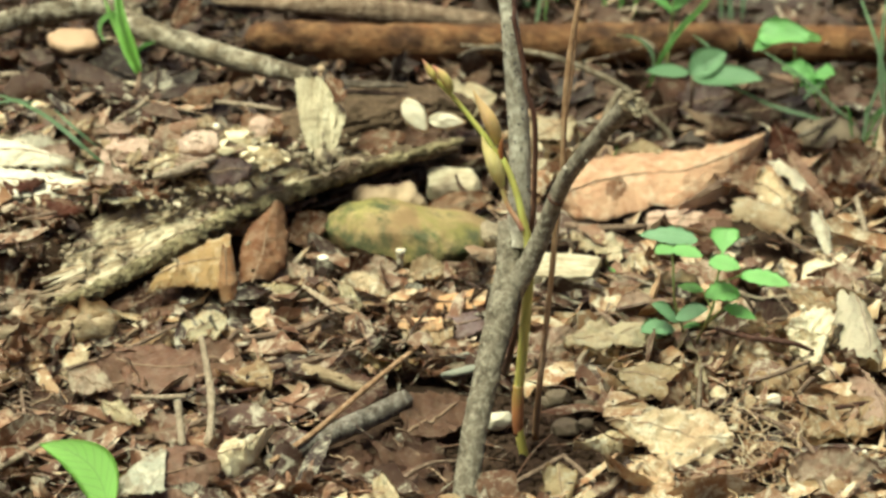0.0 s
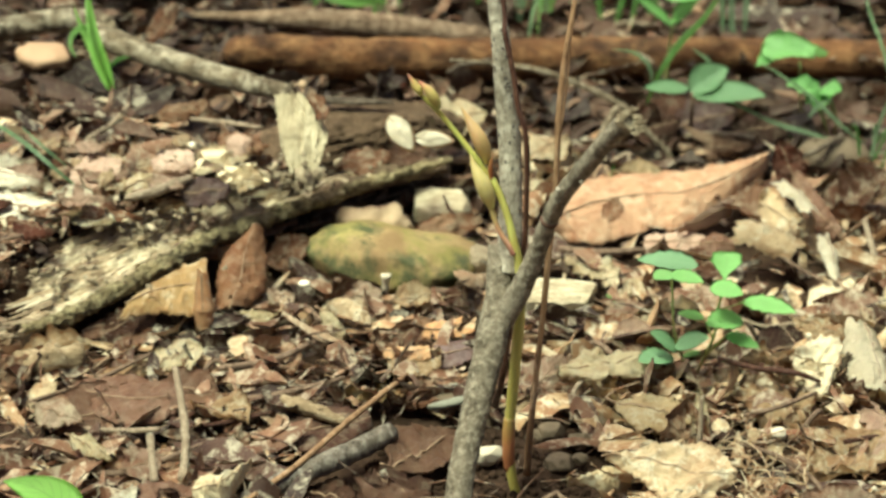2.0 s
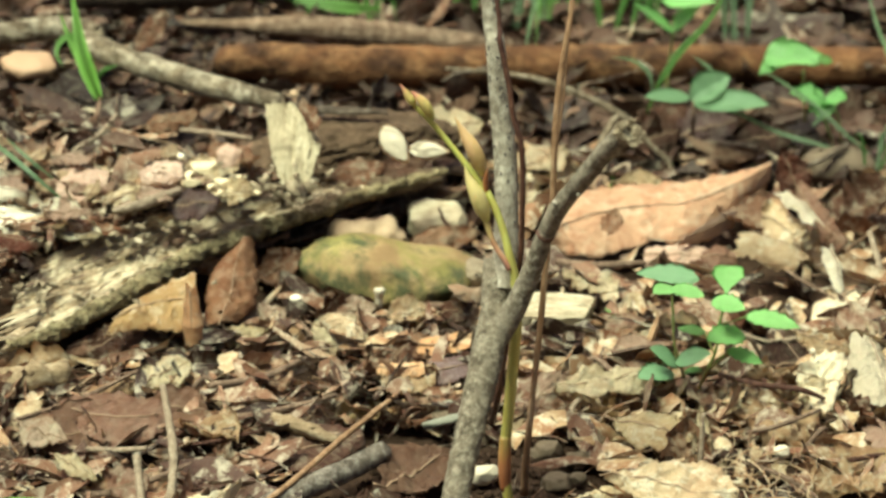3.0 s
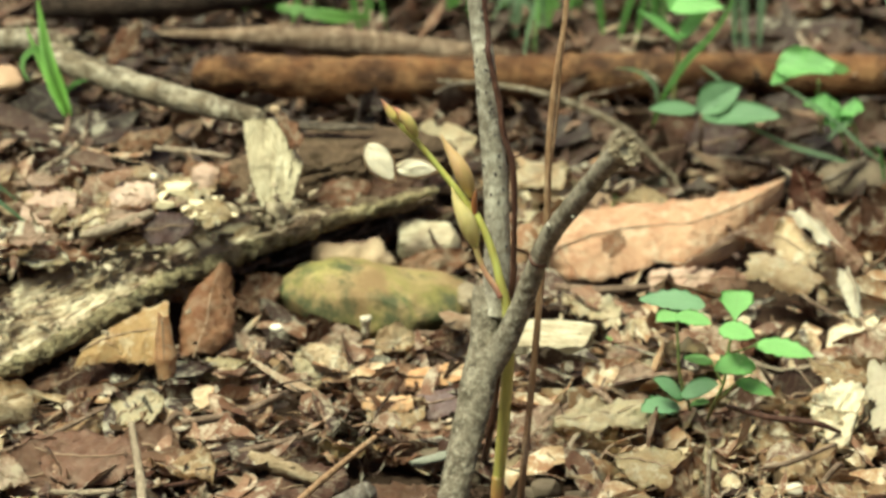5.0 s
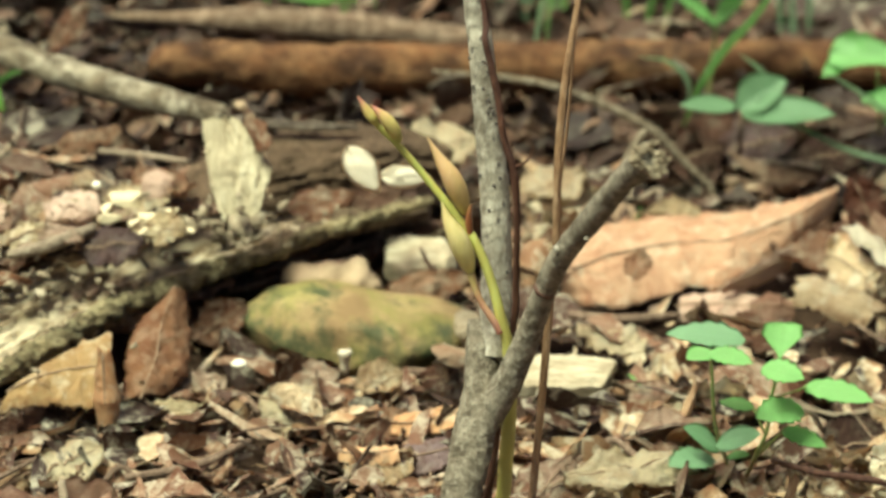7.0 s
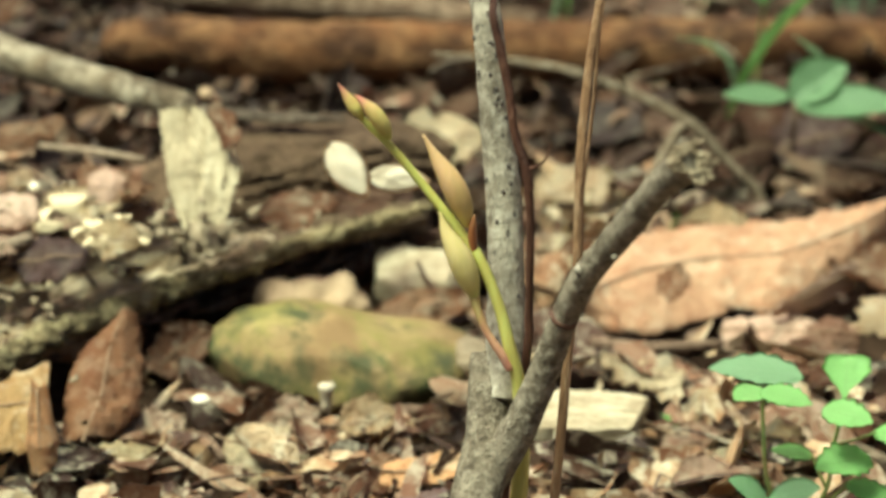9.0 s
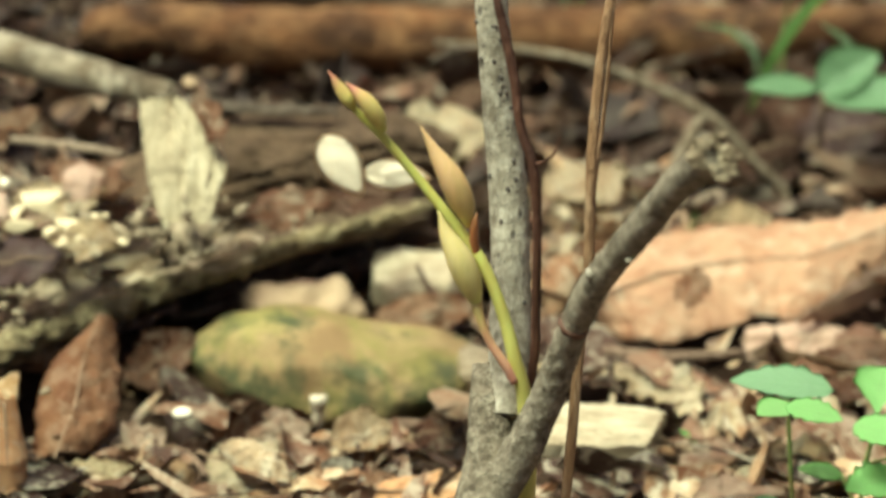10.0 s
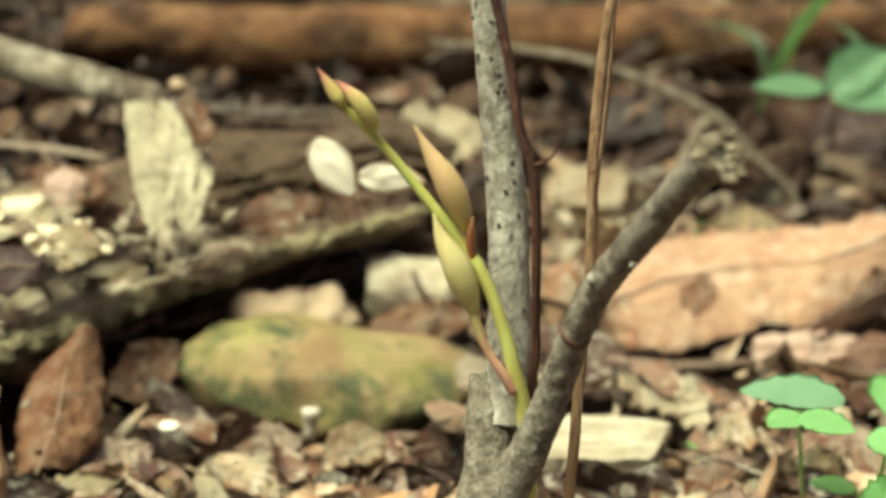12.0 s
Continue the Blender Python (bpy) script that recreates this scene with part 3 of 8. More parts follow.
# ---- ground: one sheet to the horizon, fine near the plants ----
def ground_height(x, y):
    # a bank of litter behind the rotten log
    dx, dy = x + 0.1545, y - 0.0795
    t, d = (dx * 0.767 + dy * 0.642) / 0.171, -dx * 0.642 + dy * 0.767
    s = min(1.0, max(0.0, (d - 0.014) / 0.018))
    heap = 0.021 * s * s * (3 - 2 * s) * math.exp(-((max(d, 0) / 0.10) ** 2)) * min(1.0, max(0.0, (0.85 - t) / 0.3)) * min(1.0, max(0.0, t + 1.2))
    rise = heap + 0.022 * math.exp(-(((x + 0.17) / 0.085) ** 2 + ((y - 0.24) / 0.11) ** 2))
    bank = 0.010 * min(1.0, max(0.0, (y - 0.25) / 0.2))
    p = Vector((x, y, 0))
    near = 1.0 if abs(x) < 1 and -1 < y < 1.5 else 0.0
    small = 0.0022 * noise.noise(p * 45) + 0.0012 * noise.noise(p * 130)
    far = 0.15 * noise.noise(p * 0.25) * min(1.0, max(0.0, (p.length - 3) / 10))
    pit = 0.014 * math.exp(-(((x - 0.0861) / 0.011) ** 2 + ((y - 0.1110) / 0.013) ** 2))
    pit += 0.012 * math.exp(-(((x + 0.0868) / 0.006) ** 2 + ((y - 0.172) / 0.008) ** 2))
    return rise + bank + small * near + far - pit


def build_ground():
    def spaced(lo, hi, near_lo, near_hi, step):
        fine = list(np.arange(near_lo, near_hi + step / 2, step))
        out, d = [], step
        while near_hi + d < hi:
            out.append(near_hi + d)
            d *= 1.5
        low, d = [], step
        while near_lo - d > lo:
            low.append(near_lo - d)
            d *= 1.5
        return [lo, *low[::-1], *fine, *out, hi]

    xs, ys = spaced(-60, 60, -0.26, 0.22, 0.003), spaced(-60, 60, -0.12, 0.56, 0.003)
    verts = [(x, y, ground_height(x, y)) for y in ys for x in xs]
    w = len(xs)
    faces = [(j * w + i, j * w + i + 1, (j + 1) * w + i + 1, (j + 1) * w + i) for j in range(len(ys) - 1) for i in range(w - 1)]
    me = bpy.data.meshes.new("ground")
    me.from_pydata(verts, [], faces)
    me.materials.append(SOIL)
    me.polygons.foreach_set("use_smooth", [True] * len(faces))
    tagged(new("ground", me), "dark brown crumbly forest soil under leaf litter", "ground", kind="structure")


build_ground()

# ---- grey sapling stem with a broken side branch ----
def build_sapling():
    root, stem_low = (-0.0188, -0.0500, -0.0059), (-0.0174, -0.0480, 0.0054)
    ob = thing("sapling", root, "grey-barked forked sapling stem with one snapped branch", "sapling")
    low = [root, stem_low, (-0.0155, -0.0350, 0.0229), (-0.0127, -0.0240, 0.0364), (-0.0096, -0.0140, 0.0483), (-0.0069, -0.0050, 0.0598), (-0.0053, 0.0030, 0.0685), (-0.0053, 0.0100, 0.0756), (-0.0059, 0.0160, 0.0812)]
    part("trunk", tube_bm(low, [0.0054, 0.0047, 0.0042, 0.0044, 0.0047, 0.0052, 0.0044, 0.0041, 0.0033], 40, 22, 0.085, 420, ragged=0.5), BARK_LOW, ob, "finely pitted grey-brown bark")
    high = [(-0.0027, 0.0080, 0.0749), (-0.0023, 0.0140, 0.0816), (-0.0023, 0.0190, 0.0899), (-0.0026, 0.0220, 0.1018), (-0.0033, 0.0250, 0.1135), (-0.0049, 0.0280, 0.1263), (-0.0062, 0.0300, 0.1383),
            (-0.0072, 0.0320, 0.1479), (-0.0082, 0.0340, 0.1528), (-0.0104, 0.0380, 0.1702), (-0.0129, 0.0460, 0.1954)]
    girth = [0.0035, 0.0038, 0.0038, 0.0037, 0.0036, 0.0033, 0.0031, 0.0030, 0.0029, 0.0026, 0.0023]
    part("upper_stem", tube_bm(high, girth, 40, 22, 0.045, 420, seed=3), BARK, ob, "pale grey bark with small dark pores")
    stub = [(-0.0058, 0.0000, 0.0606), (0.0011, 0.0000, 0.0730), (0.0060, -0.0010, 0.0864), (0.0096, -0.0040, 0.0994), (0.0141, -0.0100, 0.1126), (0.0217, -0.0180, 0.1272), (0.0278, -0.0260, 0.1394), (0.0324, -0.0330, 0.1474), (0.0339, -0.0350, 0.1499)]
    branch = part("snapped_branch", tube_bm(stub, [0.0044, 0.0036, 0.0031, 0.0028, 0.0028, 0.0029, 0.0029, 0.0034, 0.0034], 36, 22, 0.075, 420, seed=8, ragged=0.5), BARK_BRANCH, ob)
    # bud scars along the upper side of the branch
    for q, r in (((0.0128, -0.0120, 0.1148), 0.0012), ((0.0080, -0.0050, 0.0990), 0.0009), ((0.0222, -0.0200, 0.1306), 0.0007), ((0.0196, -0.0180, 0.1206), 0.0007)):
        part("bud_scar", pebble_bm(Vector(q), (r, r, r * 0.9), 0, 4, 0.3, 400, 2), BARK, branch, "pale grey bud scar")
    a, b = Vector(stub[3]), Vector(stub[4])
    d = (b - a).normalized()
    part("collar", tube_bm([a + d * 0.0010, a + d * 0.0017, a + d * 0.0024], [0.00285, 0.0031, 0.00285], 24, 4, 0.12, 500), RED_RING, branch, "dark red ring scar round the branch")
    # splintered end
    end = Vector((0.0337, -0.0360, 0.1498))
    out = (Vector(stub[-1]) - Vector(stub[-3])).normalized()
    rnd = random.Random(5)
    bm = bmesh.new()
    side = out.cross(Vector((0, 0, 1))).normalized()
    up = side.cross(out)
    for k in range(84):
        a, r = rnd.uniform(0, 6.28), 0.0039 * math.sqrt(rnd.uniform(0.22, 1.0))
        q = end + (side * math.cos(a) + up * math.sin(a)) * r - out * 0.0012
        d = (out + Vector((rnd.uniform(-0.5, 0.5), rnd.uniform(-0.5, 0.5), rnd.uniform(-0.5, 0.5)))).normalized()
        thick = rnd.uniform(0.0003, 0.0010)
        d = (d + (side * math.cos(a) + up * math.sin(a)) * 0.25).normalized()
        tube(bm, [q, q + d * 0.0010, q + d * rnd.uniform(0.0012, 0.0036)], [thick, thick * 0.9, thick * 0.25], 5, 2, 0.5, 900)
    tagged(part("splintered_end", bm, CRUMB, branch, "pale splintered broken wood"), kind="stuff")
    # dark pores, sunk in raised rims, on the upper stem
    path = smooth_path(high, 8)
    for k in range(62):
        i = rnd.randrange(14, len(path) - 12)
        a = rnd.uniform(-2.9, -0.2)
        r = along(girth, i / (len(path) - 1))
        q = path[i] + Vector((math.cos(a), math.sin(a), 0)) * r * 0.985
        size = rnd.choice((0.00016, 0.0002, 0.00026, 0.00042, 0.0005))
        part("pore", pebble_bm(q, (size, size, size * 1.15), 0, k, 0.3, 900, 2), PORE, ob)


build_sapling()


# ---- orchid in bud ----
def pod(points, widest, name, material, parent, label="", top=0.5):
    """A pointed bud along its centre line, fattest a little below the middle."""
    shape = [0.34, 0.60, 0.85, 0.98, 0.98, 0.86, 0.66, 0.44, 0.22, 0.04]
    bm = tube_bm(points, [widest / 2 * s for s in shape], 16, 6)
    part(name, bm, material, parent, label)


def build_orchid():
    ob = thing("orchid", (0.0019, -0.0027, 0.0040), "yellow-green orchid shoot with four pointed closed buds", "orchid")
    low = [(0.0023, 0.0030, -0.0009), (0.0004, 0.0030, 0.0070), (-0.0006, 0.0040, 0.0150), (-0.0006, 0.0050, 0.0242), (0.0002, 0.0060, 0.0365), (0.0011, 0.0070, 0.0509), (0.0017, 0.0070, 0.0636), (0.0013, 0.0070, 0.0731),
           (0.0008, 0.0070, 0.0803), (-0.0011, 0.0070, 0.0881), (-0.0029, 0.0080, 0.0948), (-0.0053, 0.0090, 0.1014), (-0.0078, 0.0100, 0.1066), (-0.0098, 0.0110, 0.1091), (-0.0145, 0.0120, 0.1149),
           (-0.0199, 0.0130, 0.1215), (-0.0256, 0.0130, 0.1287), (-0.0296, 0.0130, 0.1328), (-0.0314, 0.0130, 0.1347)]
    w = [0.0016, 0.0016, 0.00165, 0.0017, 0.00175, 0.00175, 0.0017, 0.0016, 0.0014, 0.0013, 0.0012, 0.00115, 0.0011, 0.0011, 0.0010, 0.00092, 0.00082, 0.00075, 0.0006]
    part("stem", tube_bm(low, w, 14, 5, 0.03, 300), STEM_GREEN, ob)
    part("sheath", tube_bm([(-0.0002, 0.0035, 0.0082), (-0.0007, 0.0035, 0.0142), (-0.0008, 0.0045, 0.0212), (-0.0007, 0.0050, 0.0259)], [0.0018, 0.0020, 0.0020, 0.00178], 14, 5), SHEATH, ob, "reddish brown papery sheath at the base")
    pod([(-0.0098, 0.0110, 0.1126), (-0.0111, 0.0105, 0.1173), (-0.0133, 0.0100, 0.1226), (-0.0162, 0.0100, 0.1276), (-0.0189, 0.0100, 0.1327)], 0.0051, "bud", BUD, ob, "pinkish tan closed bud")
    part("bract", tube_bm([(-0.0084, 0.0100, 0.1069), (-0.0089, 0.0100, 0.1104), (-0.0088, 0.0095, 0.1137), (-0.0084, 0.0095, 0.1159)], [0.0007, 0.00095, 0.0007, 0.0001], 10, 5), BRACT, ob, "rust-red bract")
    pod([(-0.0082, 0.0080, 0.0982), (-0.0095, 0.0075, 0.1026), (-0.0116, 0.0070, 0.1082), (-0.0139, 0.0070, 0.1129), (-0.0154, 0.0070, 0.1173)], 0.0053, "bud", BUD_GREEN, ob, "greenish yellow closed bud")
    part("pedicel", tube_bm([(-0.0009, 0.0062, 0.0834), (-0.0028, 0.0060, 0.0870), (-0.0054, 0.0065, 0.0909), (-0.0072, 0.0070, 0.0948), (-0.0084, 0.0080, 0.0988)], [0.00095, 0.0009, 0.0008, 0.0008, 0.0011], 10, 5), PEDICEL, ob, "pinkish flower stalk")
    pod([(-0.0257, 0.0120, 0.1306), (-0.0267, 0.0115, 0.1332), (-0.0287, 0.0110, 0.1366), (-0.0309, 0.0110, 0.1389), (-0.0326, 0.0110, 0.1406)], 0.0034, "bud", BUD_RED, ob, "small orange-green bud")
    pod([(-0.0310, 0.0130, 0.1341), (-0.0320, 0.0125, 0.1361), (-0.0332, 0.0125, 0.1379), (-0.0346, 0.0125, 0.1401), (-0.0359, 0.0125, 0.1421)], 0.0027, "bud", BUD_RED, ob, "smallest bud with a red tip")


build_orchid()


# ---- thin stems beside the sapling ----
def build_stems():
    ob = thing("vine_stem", (-0.0054, 0.0596, 0.0040), "thin dark reddish brown thorny vine stem", "vine")
    pts = [(-0.0059, 0.0605, 0.0020), (-0.0036, 0.0160, 0.0335), (-0.0017, 0.0140, 0.0516), (0.0023, 0.0120, 0.0839), (0.0026, 0.0120, 0.0936), (0.0026, 0.0120, 0.1055), (0.0024, 0.0130, 0.1146), (0.0014, 0.0140, 0.1235), (-0.0010, 0.0160, 0.1308),
           (-0.0024, 0.0180, 0.1391), (-0.0042, 0.0200, 0.1469), (-0.0059, 0.0220, 0.1535), (-0.0059, 0.0250, 0.1567), (-0.0077, 0.0300, 0.1706), (-0.0094, 0.0380, 0.1959)]
    stem = part("stem", tube_bm(pts, [0.0012, 0.0011, 0.0010, 0.0009, 0.00085, 0.0008, 0.0009, 0.00095, 0.0009, 0.0009, 0.0009, 0.0009, 0.0008, 0.0007, 0.0006], 10, 6, 0.12, 500), VINE, ob)
    part("side_shoot", tube_bm([(0.0017, 0.0140, 0.1239), (0.0035, 0.0130, 0.1250), (0.0053, 0.0120, 0.1272), (0.0063, 0.0120, 0.1305)], [0.0005, 0.0003, 0.00025, 0.0001], 6, 5), VINE, ob)
    for a, b in (((0.0023, 0.0130, 0.1187), (0.0030, 0.0120, 0.1219)), ((0.0024, 0.0130, 0.1122), (0.0033, 0.0120, 0.1139)), ((0.0027, 0.0120, 0.1061), (0.0015, 0.0120, 0.1048))):
        part("thorn", tube_bm([a, [(p + q) / 2 for p, q in zip(a, b)], b], [0.0004, 0.00025, 0.00008], 6, 3), VINE, ob)
    ob = thing("dry_stalk", (0.0056, 0.0091, 0.0040), "dry tan split grass stalk standing upright", "stalk")
    pts = [(0.0054, 0.0137, 0.0010), (0.0061, 0.0100, 0.0197), (0.0076, 0.0150, 0.0387), (0.0091, 0.0180, 0.0585), (0.0107, 0.0210, 0.0845), (0.0118, 0.0230, 0.0981), (0.0118, 0.0260, 0.1122), (0.0121, 0.0290, 0.1240), (0.0132, 0.0320, 0.1380),
           (0.0146, 0.0350, 0.1485), (0.0159, 0.0380, 0.1580), (0.0166, 0.0420, 0.1724), (0.0172, 0.0500, 0.1947)]
    w = [0.0012, 0.0011, 0.0010, 0.0010, 0.0010, 0.00105, 0.0009, 0.0010, 0.0009, 0.0008, 0.0008, 0.0007, 0.0006]
    part("stalk", tube_bm(pts, w, 8, 6, 0.12, 260, flat=0.6), STALK, ob)
    pts = [(0.0118, 0.0240, 0.0879), (0.0125, 0.0270, 0.1010), (0.0126, 0.0300, 0.1128), (0.0138, 0.0330, 0.1246), (0.0146, 0.0350, 0.1355), (0.0151, 0.0360, 0.1445), (0.0161, 0.0400, 0.1539), (0.0164, 0.0430, 0.1688)]
    part("loose_strand", tube_bm(pts, [0.0002, 0.00032, 0.00034, 0.0004, 0.00034, 0.0003, 0.0003, 0.0002], 6, 6, 0.1), STALK, ob)


build_stems()


# ---- fallen logs and branches ----
def build_logs():
    pts = [(-0.1085, 0.2865, 0.0262), (-0.1062, 0.2870, 0.0262), (-0.0996, 0.2885, 0.0262), (-0.0869, 0.2910, 0.0250), (-0.0678, 0.2927, 0.0230), (-0.0418, 0.3005, 0.0200), (0.0121, 0.3187, 0.0140), (0.0554, 0.3241, 0.0140), (0.0988, 0.3263, 0.0140), (0.1422, 0.3285, 0.0140), (0.1857, 0.3307, 0.0140)]
    solo("fallen_log", tube_bm(pts, [0.0022, 0.0050, 0.0062, 0.0070, 0.0076, 0.0080, 0.0078, 0.0074, 0.0068, 0.0066, 0.0066], 36, 16, 0.10, 220), RUST_BARK, "rust-brown fallen log lying across the ground", "log")
    pts = [(-0.1252, 0.3262, 0.0240), (-0.1018, 0.3241, 0.0245), (-0.0807, 0.3227, 0.0250), (-0.0579, 0.3238, 0.0230), (-0.0267, 0.3271, 0.0190), (-0.0046, 0.3326, 0.0150)]
    solo("weathered_log", tube_bm(pts, [0.0008, 0.0022, 0.0042, 0.0048, 0.0042, 0.0030], 24, 10, 0.14, 150, seed=5, ragged=0.6), TAN_WOOD, "tan weathered fallen branch behind the brown log", "log")
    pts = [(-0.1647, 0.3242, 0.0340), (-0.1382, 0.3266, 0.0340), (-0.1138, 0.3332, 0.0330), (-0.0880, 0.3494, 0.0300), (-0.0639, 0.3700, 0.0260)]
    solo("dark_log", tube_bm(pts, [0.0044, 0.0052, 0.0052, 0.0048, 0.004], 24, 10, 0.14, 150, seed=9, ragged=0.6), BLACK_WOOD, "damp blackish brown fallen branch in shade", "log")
    def branch(pts, radii, seed, label):
        ob = thing("fallen_branch", pts[-1], label, "branch")
        part("bark", tube_bm(pts, radii, 22, 12, 0.14, 200, seed=seed, ragged=0.5), BRANCH, ob)
        d = (Vector(pts[-1]) - Vector(pts[-2])).normalized()
        end, r = Vector(pts[-1]), radii[-1]
        part("broken_end", tube_bm([end - d * r, end, end + d * r * 0.5], [r * 0.7, r * 0.72, r * 0.4], 14, 4, 0.3, 500, seed=seed, ragged=0.9), CRUMB, ob, "pale torn wood at the broken end")
        for k, t in enumerate((0.3, 0.62)):
            i = t * (len(pts) - 1)
            q = Vector(pts[int(i)]).lerp(Vector(pts[int(i) + 1]), i % 1) + Vector((0, -0.5, 0.8)) * along(radii, t)
            part("knot", pebble_bm(q, (0.0013, 0.0011, 0.0008), 0, k + seed, 0.3, 400, 3), BRANCH, ob)

    branch([(-0.2310, 0.2410, 0.0420), (-0.2067, 0.2510, 0.0430), (-0.1906, 0.2594, 0.0440), (-0.1744, 0.2681, 0.0440), (-0.1588, 0.2719, 0.0440), (-0.1483, 0.2669, 0.0440)], [0.0045, 0.0045, 0.0043, 0.0042, 0.0042, 0.0036], 2, "thick grey-brown fallen branch on the litter")
    pts = [(-0.1536, 0.2584, 0.0450), (-0.1348, 0.2448, 0.0440), (-0.1152, 0.2340, 0.0430), (-0.0981, 0.2262, 0.0420), (-0.0822, 0.2205, 0.0410)]
    branch(pts, [0.0042, 0.0044, 0.0043, 0.0039, 0.0030], 6, "mottled grey fallen branch with a broken end")
    pts = [(-0.0788, 0.2142, 0.0430), (-0.0684, 0.2115, 0.0430), (-0.0570, 0.2130, 0.0420), (-0.0457, 0.2173, 0.0400)]
    solo("wood_strip", tube_bm(pts, [0.002, 0.0024, 0.0022, 0.001], 10, 6, 0.2, 200, flat=0.5), GREY_WOOD, "grey weathered strip of wood on the rotten log", "wood strip")


build_logs()


def fibrous(name, centre, wide, tall, material, ob, label="", seed=0.0, steps=22, seg=64, deep=1.0):
    """A beam of decayed wood: noise that hardly changes along it makes its fibres."""
    path = smooth_path(centre, steps)
    bm, rings = bmesh.new(), []
    for i, p in enumerate(path):
        t = i / (len(path) - 1)
        ahead = (path[min(i + 1, len(path) - 1)] - path[max(i - 1, 0)]).normalized()
        side = ahead.cross(Vector((0, 0, 1))).normalized()
        up = side.cross(ahead)
        ring = []
        for k in range(seg):
            a = 2 * math.pi * k / seg
            c, s = math.cos(a), math.sin(a)
            c, s = math.copysign(abs(c) ** 0.75, c), math.copysign(abs(s) ** 0.85, s)
            f = 0.34 * noise.noise(Vector((t * 8 + seed, c * 2.4, s * 2.4))) + 0.30 * noise.noise(Vector((t * 22, c * 5.5 + seed, s * 5.5))) + 0.24 * noise.noise(Vector((t * 52, c * 11, s * 11 + seed)))
            f += 0.20 * abs(noise.noise(Vector((t * 95, c * 15 + seed, s * 15)))) + 0.12 * noise.noise(Vector((t * 200, c * 24 + seed, s * 24)))
            r = 1 + deep * f
            ring.append(bm.verts.new(p + side * (c * along(wide, t) * r) + up * (s * along(tall, t) * r)))
        rings.append(ring)
    for a, b in zip(rings, rings[1:]):
        for k in range(seg):
            bm.faces.new((a[k], b[k], b[(k + 1) % seg], a[(k + 1) % seg]))
    bm.faces.new(rings[0])
    bm.faces.new(rings[-1][::-1])
    turn = math.atan2(path[-1].y - path[0].y, path[-1].x - path[0].x)
    body = new(name, meshed(name, bm, material))
    body.parent = ob
    body.rotation_euler.z = turn
    body.data.transform(pose(0, 0, 0, 0, 0, -math.degrees(turn)) @ Matrix.Translation(-ob.location))
    tagged(body, label)
    return path


def crumbling_bm(front, back, seed, steps=34, across=96):
    """The broken shell of a log: a rounded lip along its front edge, a rough top behind it and a hollow under it."""
    a, b = smooth_path(front, steps), smooth_path(back, steps)
    bm, rows = bmesh.new(), []
    for i, (p, q) in enumerate(zip(a, b)):
        t = i / (len(a) - 1)
        width = (q - p).length
        lip = min(0.0075, width * 0.5) * (0.75 + 0.5 * noise.noise(Vector((t * 9, seed, 0))))
        into = (q - p).normalized()
        fray = (a[1] - a[0]).normalized() * (-0.006 * max(0.0, noise.noise(Vector((0.3, seed, 1)))) if i == 0 else 0.0)
        row = []
        # under the lip, from the hollow outwards
        for d, z in ((0.014, -0.0065), (0.008, -0.0052), (0.0042, -0.0040), (0.0016, -0.0028), (0.0003, -0.0014)):
            k = p * 230 + Vector((d * 900, z * 700, seed))
            row.append(bm.verts.new(p + into * min(d, width * 0.7) + Vector((0, 0, z)) + Vector((0, -1, 0.3)) * (0.0024 * noise.noise(k) + 0.0015 * noise.noise(k * 2.7))))
        for j in range(across + 1):
            d = width * j / across
            at = p + into * d + fray * (0.5 + noise.noise(Vector((j * 0.4, seed, 2))))
            uneven = 0.55 + 0.9 * noise.noise(Vector((t * 14, seed, 5))) + 0.5 * noise.noise(Vector((t * 41, seed, 9)))
            round_off = 0.0018 * uneven * math.sqrt(max(0.0, 1 - (1 - min(d / lip, 1.0)) ** 2)) * (1 - min(1.0, max(0.0, (d - lip) / lip)) * 0.85)
            run = Vector((t * 11, d * 300, seed))
            k = at * 260 + Vector((0, 0, seed))
            rough = 0.0017 * noise.noise(run) + 0.0014 * (0.3 - abs(noise.noise(run * 2.1))) + 0.0009 * noise.noise(run * 4.3) + 0.0012 * (0.3 - abs(noise.noise(k))) + 0.0007 * noise.noise(k * 2.6)
            row.append(bm.verts.new(at + Vector((0, -0.35, 0.94)) * (round_off + rough * (0.8 if d < lip else 1.0))))
        for z in (-0.004, -0.012):
            row.append(bm.verts.new(q + into * 0.003 + Vector((0, 0, z))))
        rows.append(row)
    for r0, r1 in zip(rows, rows[1:]):
        for j in range(len(r0) - 1):
            bm.faces.new((r0[j], r1[j], r1[j + 1], r0[j + 1]))
    for row in (rows[0], rows[-1][::-1]):
        bm.faces.new(row)
    bmesh.ops.recalc_face_normals(bm, faces=bm.faces[:])
    return bm


